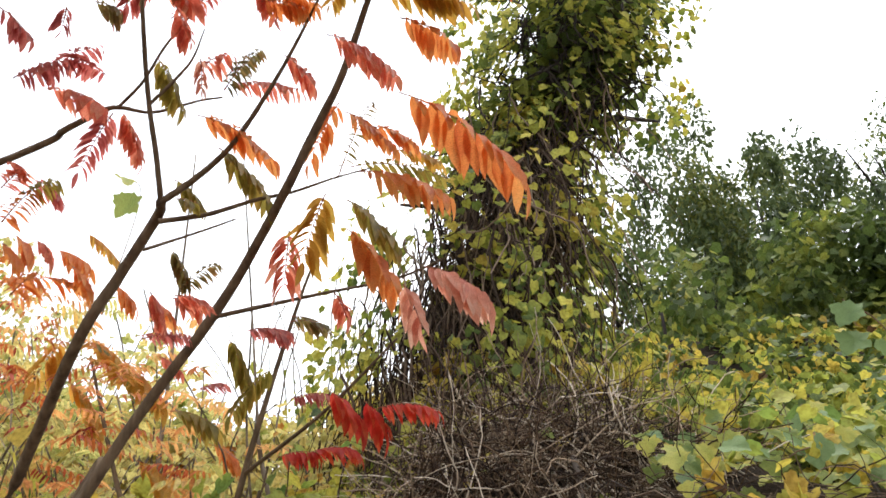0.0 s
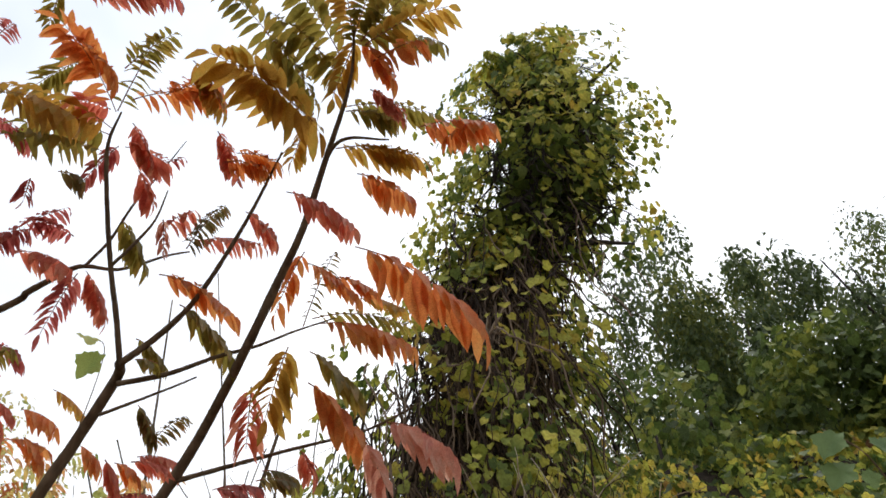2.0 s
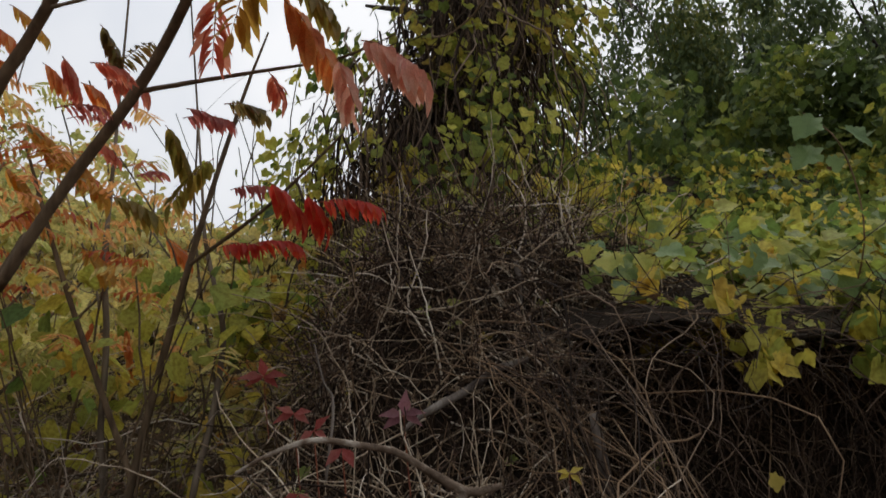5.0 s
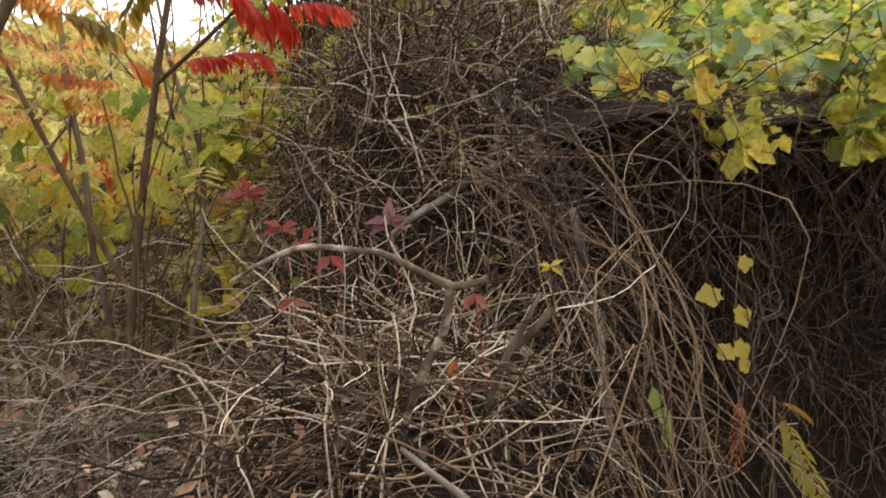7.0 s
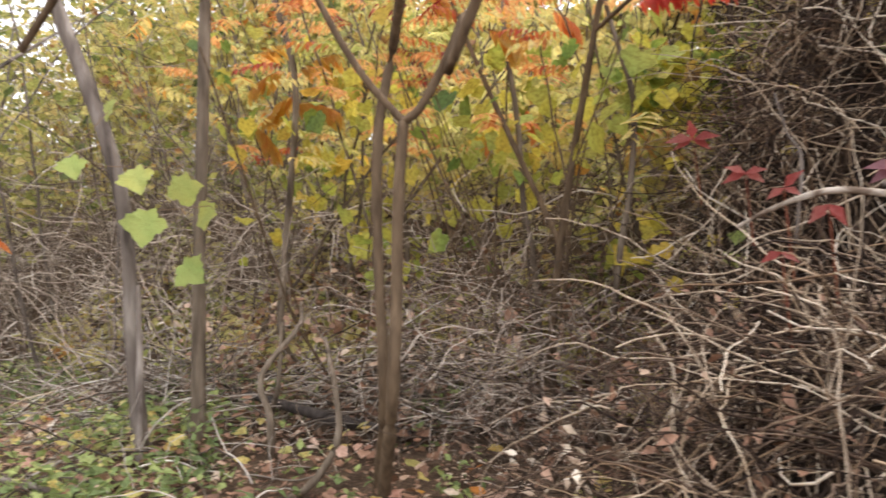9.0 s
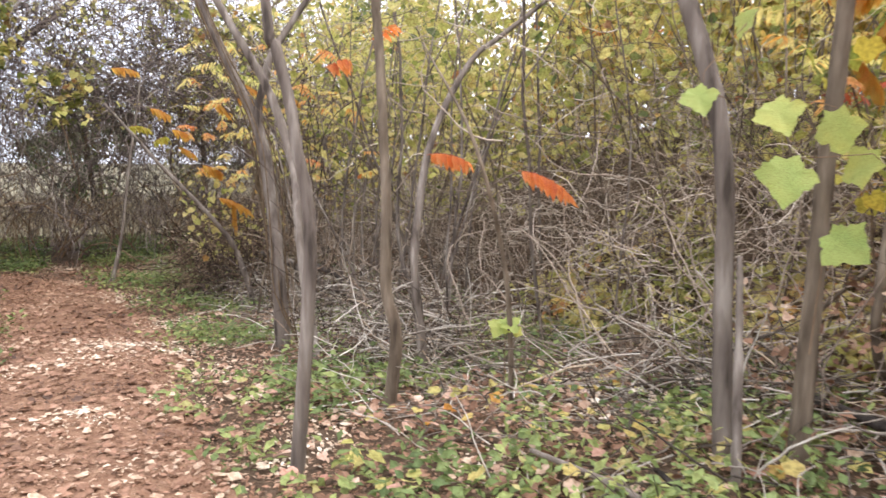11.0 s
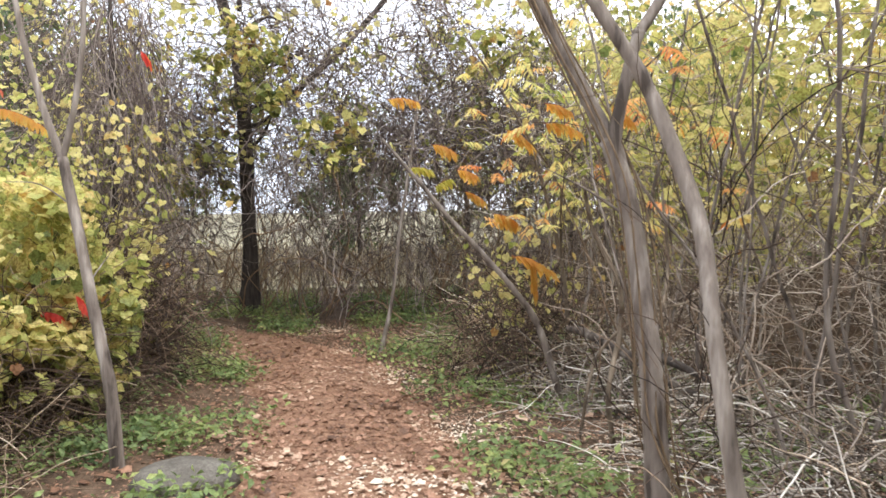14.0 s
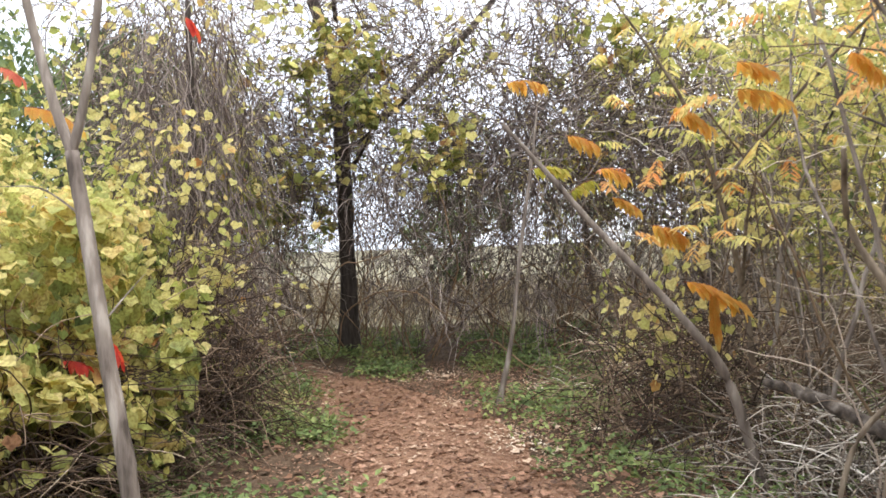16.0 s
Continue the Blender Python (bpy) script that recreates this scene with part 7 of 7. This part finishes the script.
def creeper(place, size, mat, count=5, label="creeper sprig with five purple-pink leaflets", drop=0.25):
    """A five-fingered creeper leaf on a thin stalk that rises from the mound."""
    t = empty("creeper_leaf", place)
    tagged(t, label, "creeper")
    x, y, z = place
    attach(stem("stalk", [(x + 0.03, y + 0.06, z - 0.28, 0.003), (x + 0.01, y + 0.02, z - 0.1, 0.0025), (x, y, z, 0.0015)], M_RACHIS, None, 5, 8), t)
    for k in range(count):
        a = -1.9 + 3.8 * k / max(count - 1, 1) + rng.normal(0, 0.12)
        leaf_at(t, place, (math.sin(a), -0.35 + 0.2 * math.cos(a), 0.55 * math.cos(a) - drop), (0.1, -0.7, 0.7), size * rng.uniform(0.8, 1.1), "oval", mat, "leaflet")
    return t


creeper((0.04, 2.97, 1.53), 0.085, M_PURPLE)
creeper((-0.65, 3.71, 1.70), 0.11, M_CREEPRED, 5, "creeper sprig with faded red leaflets")
creeper((-0.39, 3.21, 1.53), 0.08, M_CREEPRED, 4, "creeper sprig with faded red leaflets")
creeper((-0.25, 2.9, 1.47), 0.07, M_CREEPRED, 3, "creeper sprig with faded red leaflets")
creeper((-0.13, 2.75, 1.42), 0.07, M_CREEPRED, 3, "creeper sprig with faded red leaflets", 0.7)
creeper((-0.24, 2.68, 1.29), 0.055, M_CREEPRED, 2, "small red creeper leaf on the vines")
creeper((0.31, 2.5, 1.30), 0.06, M_CREEPRED, 2, "small red creeper leaf on the vines", 0.8)
creeper((0.25, 2.4, 1.13), 0.055, M_SUM_ORANGE, 1, "single orange leaf caught on the vines", 1.0)
creeper((0.57, 2.78, 1.36), 0.05, M_GOLD1, 4, "small yellow leaf caught on the vines")

# a vine of yellow leaves hanging in front of the dark hollow
hanger = empty("hanging_vine", (1.35, 3.15, 1.6))
tagged(hanger, "thin hanging vine with a few yellow leaves", "vine")
attach(stem("stalk", [(1.42, 3.25, 1.75, 0.003), (1.38, 3.2, 1.5, 0.003), (1.30, 3.1, 1.2, 0.0028), (1.30, 3.1, 0.9, 0.0025), (1.24, 3.0, 0.6, 0.002)], M_DEAD, None, 5, 22), hanger)
for place, tip, s in (((1.32, 3.08, 1.36), (0.2, -0.2, -1), 0.09), ((1.24, 3.08, 1.22), (-1, -0.1, -0.05), 0.13), ((1.29, 3.08, 1.17), (0.5, -0.3, -0.8), 0.11), ((1.29, 3.08, 1.05), (0.3, -0.3, -0.8), 0.11), ((1.27, 3.07, 1.03), (-0.8, -0.3, -0.5), 0.10), ((1.30, 3.08, 0.98), (0.5, -0.2, -0.9), 0.08)):
    leaf_at(hanger, place, tip, (0.1, -0.8, 0.5), s * 0.66, "lobed", M_GOLD1)
sprig = empty("yellow_seedling", (1.30, 2.8, 0.0))
tagged(sprig, "young tree of heaven shoot with yellow and orange leaves", "seedling")
attach(stem("stalk", [(1.34, 2.95, 0.0, 0.006), (1.32, 2.9, 0.5, 0.005), (1.30, 2.82, 0.9, 0.003)], M_DEAD, None, 6, 10), sprig)
compound_leaf(sprig, (1.30, 2.8, 0.85), (1.37, 2.62, 0.54), 0.085, M_SUM_LIME)
compound_leaf(sprig, (1.21, 2.88, 0.88), (1.16, 2.80, 0.70), 0.05, M_SUM_ORANGE)
compound_leaf(sprig, (1.36, 2.9, 0.86), (1.46, 2.9, 0.80), 0.04, M_SUM_YELLOW)
sprig2 = empty("yellow_sprig", (0.88, 2.7, 0.9))
tagged(sprig2, "small yellow-green sprig at the mound's foot", "sprig")
attach(stem("stalk", [(0.92, 2.72, 0.3, 0.003), (0.90, 2.7, 0.7, 0.003), (0.86, 2.7, 1.0, 0.002)], M_DEAD, None, 5, 8), sprig2)
for place, tip in (((0.86, 2.69, 0.98), (0.1, -0.2, -1)), ((0.87, 2.69, 0.92), (0.5, -0.2, -0.8)), ((0.89, 2.69, 0.86), (0.3, -0.2, -1))):
    leaf_at(sprig2, place, tip, (0.2, -0.9, 0.3), 0.10, "oval", M_LIME1)

# vine leaves on the slim sapling by the path, and loose ones on the sumac
for label, mat, items in (("climbing vine with a few pale green leaves", M_LIME1, (((-2.97, 3.22, 1.42), 0.15), ((-3.06, 3.06, 1.14), 0.16), ((-3.22, 2.92, 1.63), 0.15), ((-3.39, 2.69, 1.68), 0.12), ((-3.09, 3.09, 1.60), 0.15), ((-3.17, 2.95, 1.42), 0.18), ((-3.29, 2.88, 1.97), 0.10))),
                          ("climbing vine with two yellow leaves", M_LIME1, (((-1.37, 2.67, 3.24), 0.085), ((-1.31, 2.73, 3.18), 0.11)))):
    x, y, z = items[0][0]
    t = empty("climbing_vine", (x, y, z))
    tagged(t, label, "vine")
    line = sorted([p for p, _ in items], key=lambda p: p[2])
    attach(stem("stalk", [(line[0][0] - 0.1, line[0][1] + 0.1, line[0][2] - 0.5, 0.003)] + [(p[0], p[1] + 0.02, p[2], 0.002) for p in line], M_DEAD, None, 5, 20), t)
    for p, s in items:
        leaf_at(t, p, (rng.normal(0, 0.8), rng.normal(-0.3, 0.3), -0.8), (rng.normal(0.3, 0.4), -0.8, rng.normal(0.5, 0.3)), s * 1.05, "heart" if mat is M_GREEN1 else "lobed", mat)

# single leaves along the lip of the blanket and over the mound
n = 300
X = rng.uniform(0.75, 3.4, n)
Yv = rng.uniform(2.82, 4.0, n)
Z = np.maximum(mound_z(X, Yv), 2.08 + 0.2 * (Yv - 2.9)) + rng.uniform(-0.02, 0.2, n) - 0.25 * rng.random(n) ** 3
for k in range(n):
    m = M_VINE1 if rng.random() < 0.8 else M_GREEN1
    leaf_at(vine_blanket, (X[k], Yv[k], Z[k]), (rng.normal(0, 0.6), -0.5, rng.normal(-0.5, 0.3)), (rng.normal(0, 0.3), -0.5, 0.9), rng.uniform(0.065, 0.105), "lobed" if rng.random() < 0.7 else "heart", m)
runner = empty("green_vine_runner", (1.5, 2.88, 2.4))
tagged(runner, "green vine shoot with large pale leaves", "vine")
attach(stem("stalk", [(1.75, 3.3, 1.9, 0.004), (1.70, 3.0, 2.2, 0.003), (1.6, 2.9, 2.5, 0.003), (1.46, 2.87, 2.62, 0.002)], M_DEAD, None, 5, 14), runner)
for place, tip, s in (((1.50, 2.86, 2.60), (-0.8, -0.2, -0.7), 0.13), ((1.50, 2.88, 2.49), (-0.8, -0.2, -0.6), 0.13), ((1.60, 2.87, 2.56), (0.8, -0.2, -0.5), 0.12), ((1.56, 2.9, 2.47), (0.1, -0.3, -0.9), 0.08), ((1.66, 3.12, 2.08), (0.3, -0.4, -0.8), 0.11)):
    leaf_at(runner, place, tip, (0.0, -0.8, 0.7), s * 0.85, "heart", M_GREEN1)
scat = empty("mound_leaf_scatter", (0.3, 3.9, 2.4))
tagged(scat, "yellow vine leaves scattered over the dead mound", "vine")
for k in range(46):
    x, y = rng.uniform(-0.7, 1.1), rng.uniform(3.5, 4.8)
    z = float(mound_z(x, y)) + 0.05
    leaf_at(scat, (x, y, z), (rng.normal(0, 0.6), -0.6, -0.4), (rng.normal(0, 0.3), -0.6, 0.9), rng.uniform(0.05, 0.08), "lobed", M_GOLD1 if rng.random() < 0.5 else M_LIME1)

# the flat stone beside the path
bm = bmesh.new()
bmesh.ops.create_icosphere(bm, subdivisions=3, radius=1.0)
for v in bm.verts:
    v.co.x *= 0.30 * (1 + 0.08 * noise.noise(v.co * 1.7))
    v.co.y *= 0.36 * (1 + 0.10 * noise.noise(v.co * 2.1))
    v.co.z = 0.13 * math.copysign(abs(v.co.z) ** 0.6, v.co.z) * (1 + 0.1 * noise.noise(v.co * 3))
    v.co += 0.012 * noise.noise_vector(v.co * 9)
me = bpy.data.meshes.new("stone")
bm.to_mesh(me)
bm.free()
me.polygons.foreach_set("use_smooth", np.ones(len(me.polygons), bool))
me.materials.append(M_STONE)
stone = new("stone", me)
stone.location = (-9.1, -0.45, float(ground_z(-9.1, -0.45)) + 0.05)
tagged(stone, "flat grey stone half sunk beside the path", "stone")

# a bright seedling by the brush
seedling = empty("green_seedling", (-5.04, 2.96, -0.1))
tagged(seedling, "bright green seedling with three broad leaves", "seedling")
attach(stem("stalk", [(-5.08, 3.0, -0.18, 0.004), (-5.05, 2.97, 0.15, 0.003), (-5.04, 2.96, 0.42, 0.002)], M_DEAD, None, 5, 8), seedling)
for place, tip in (((-5.04, 2.95, 0.42), (0.5, -0.8, -0.4)), ((-5.04, 2.96, 0.40), (0.3, 0.9, -0.4)), ((-5.03, 2.94, 0.44), (0.9, 0.1, -0.3))):
    leaf_at(seedling, place, tip, (0.6, -0.2, 0.8), 0.13, "lobed", M_LIME1)

# leaves and dry curls caught in the front tangle
caught = empty("caught_leaves", (0.0, 2.8, 0.8))
tagged(caught, "dry brown leaves caught among the dead vines", "leaf litter", kind="stuff")
n = 650
d = unit(rng.normal(0, 1, (n, 3))) * rng.random((n, 1)) ** 0.4
P = np.array([-0.15, 2.95, 0.6]) + d * [1.0, 0.75, 0.62]
P[:, 2] = np.maximum(P[:, 2], 0.1)
attach(leaf_mass("dry_leaf_cover", OVAL, P, 0.055, M_LITTER, None, 0.4), caught)
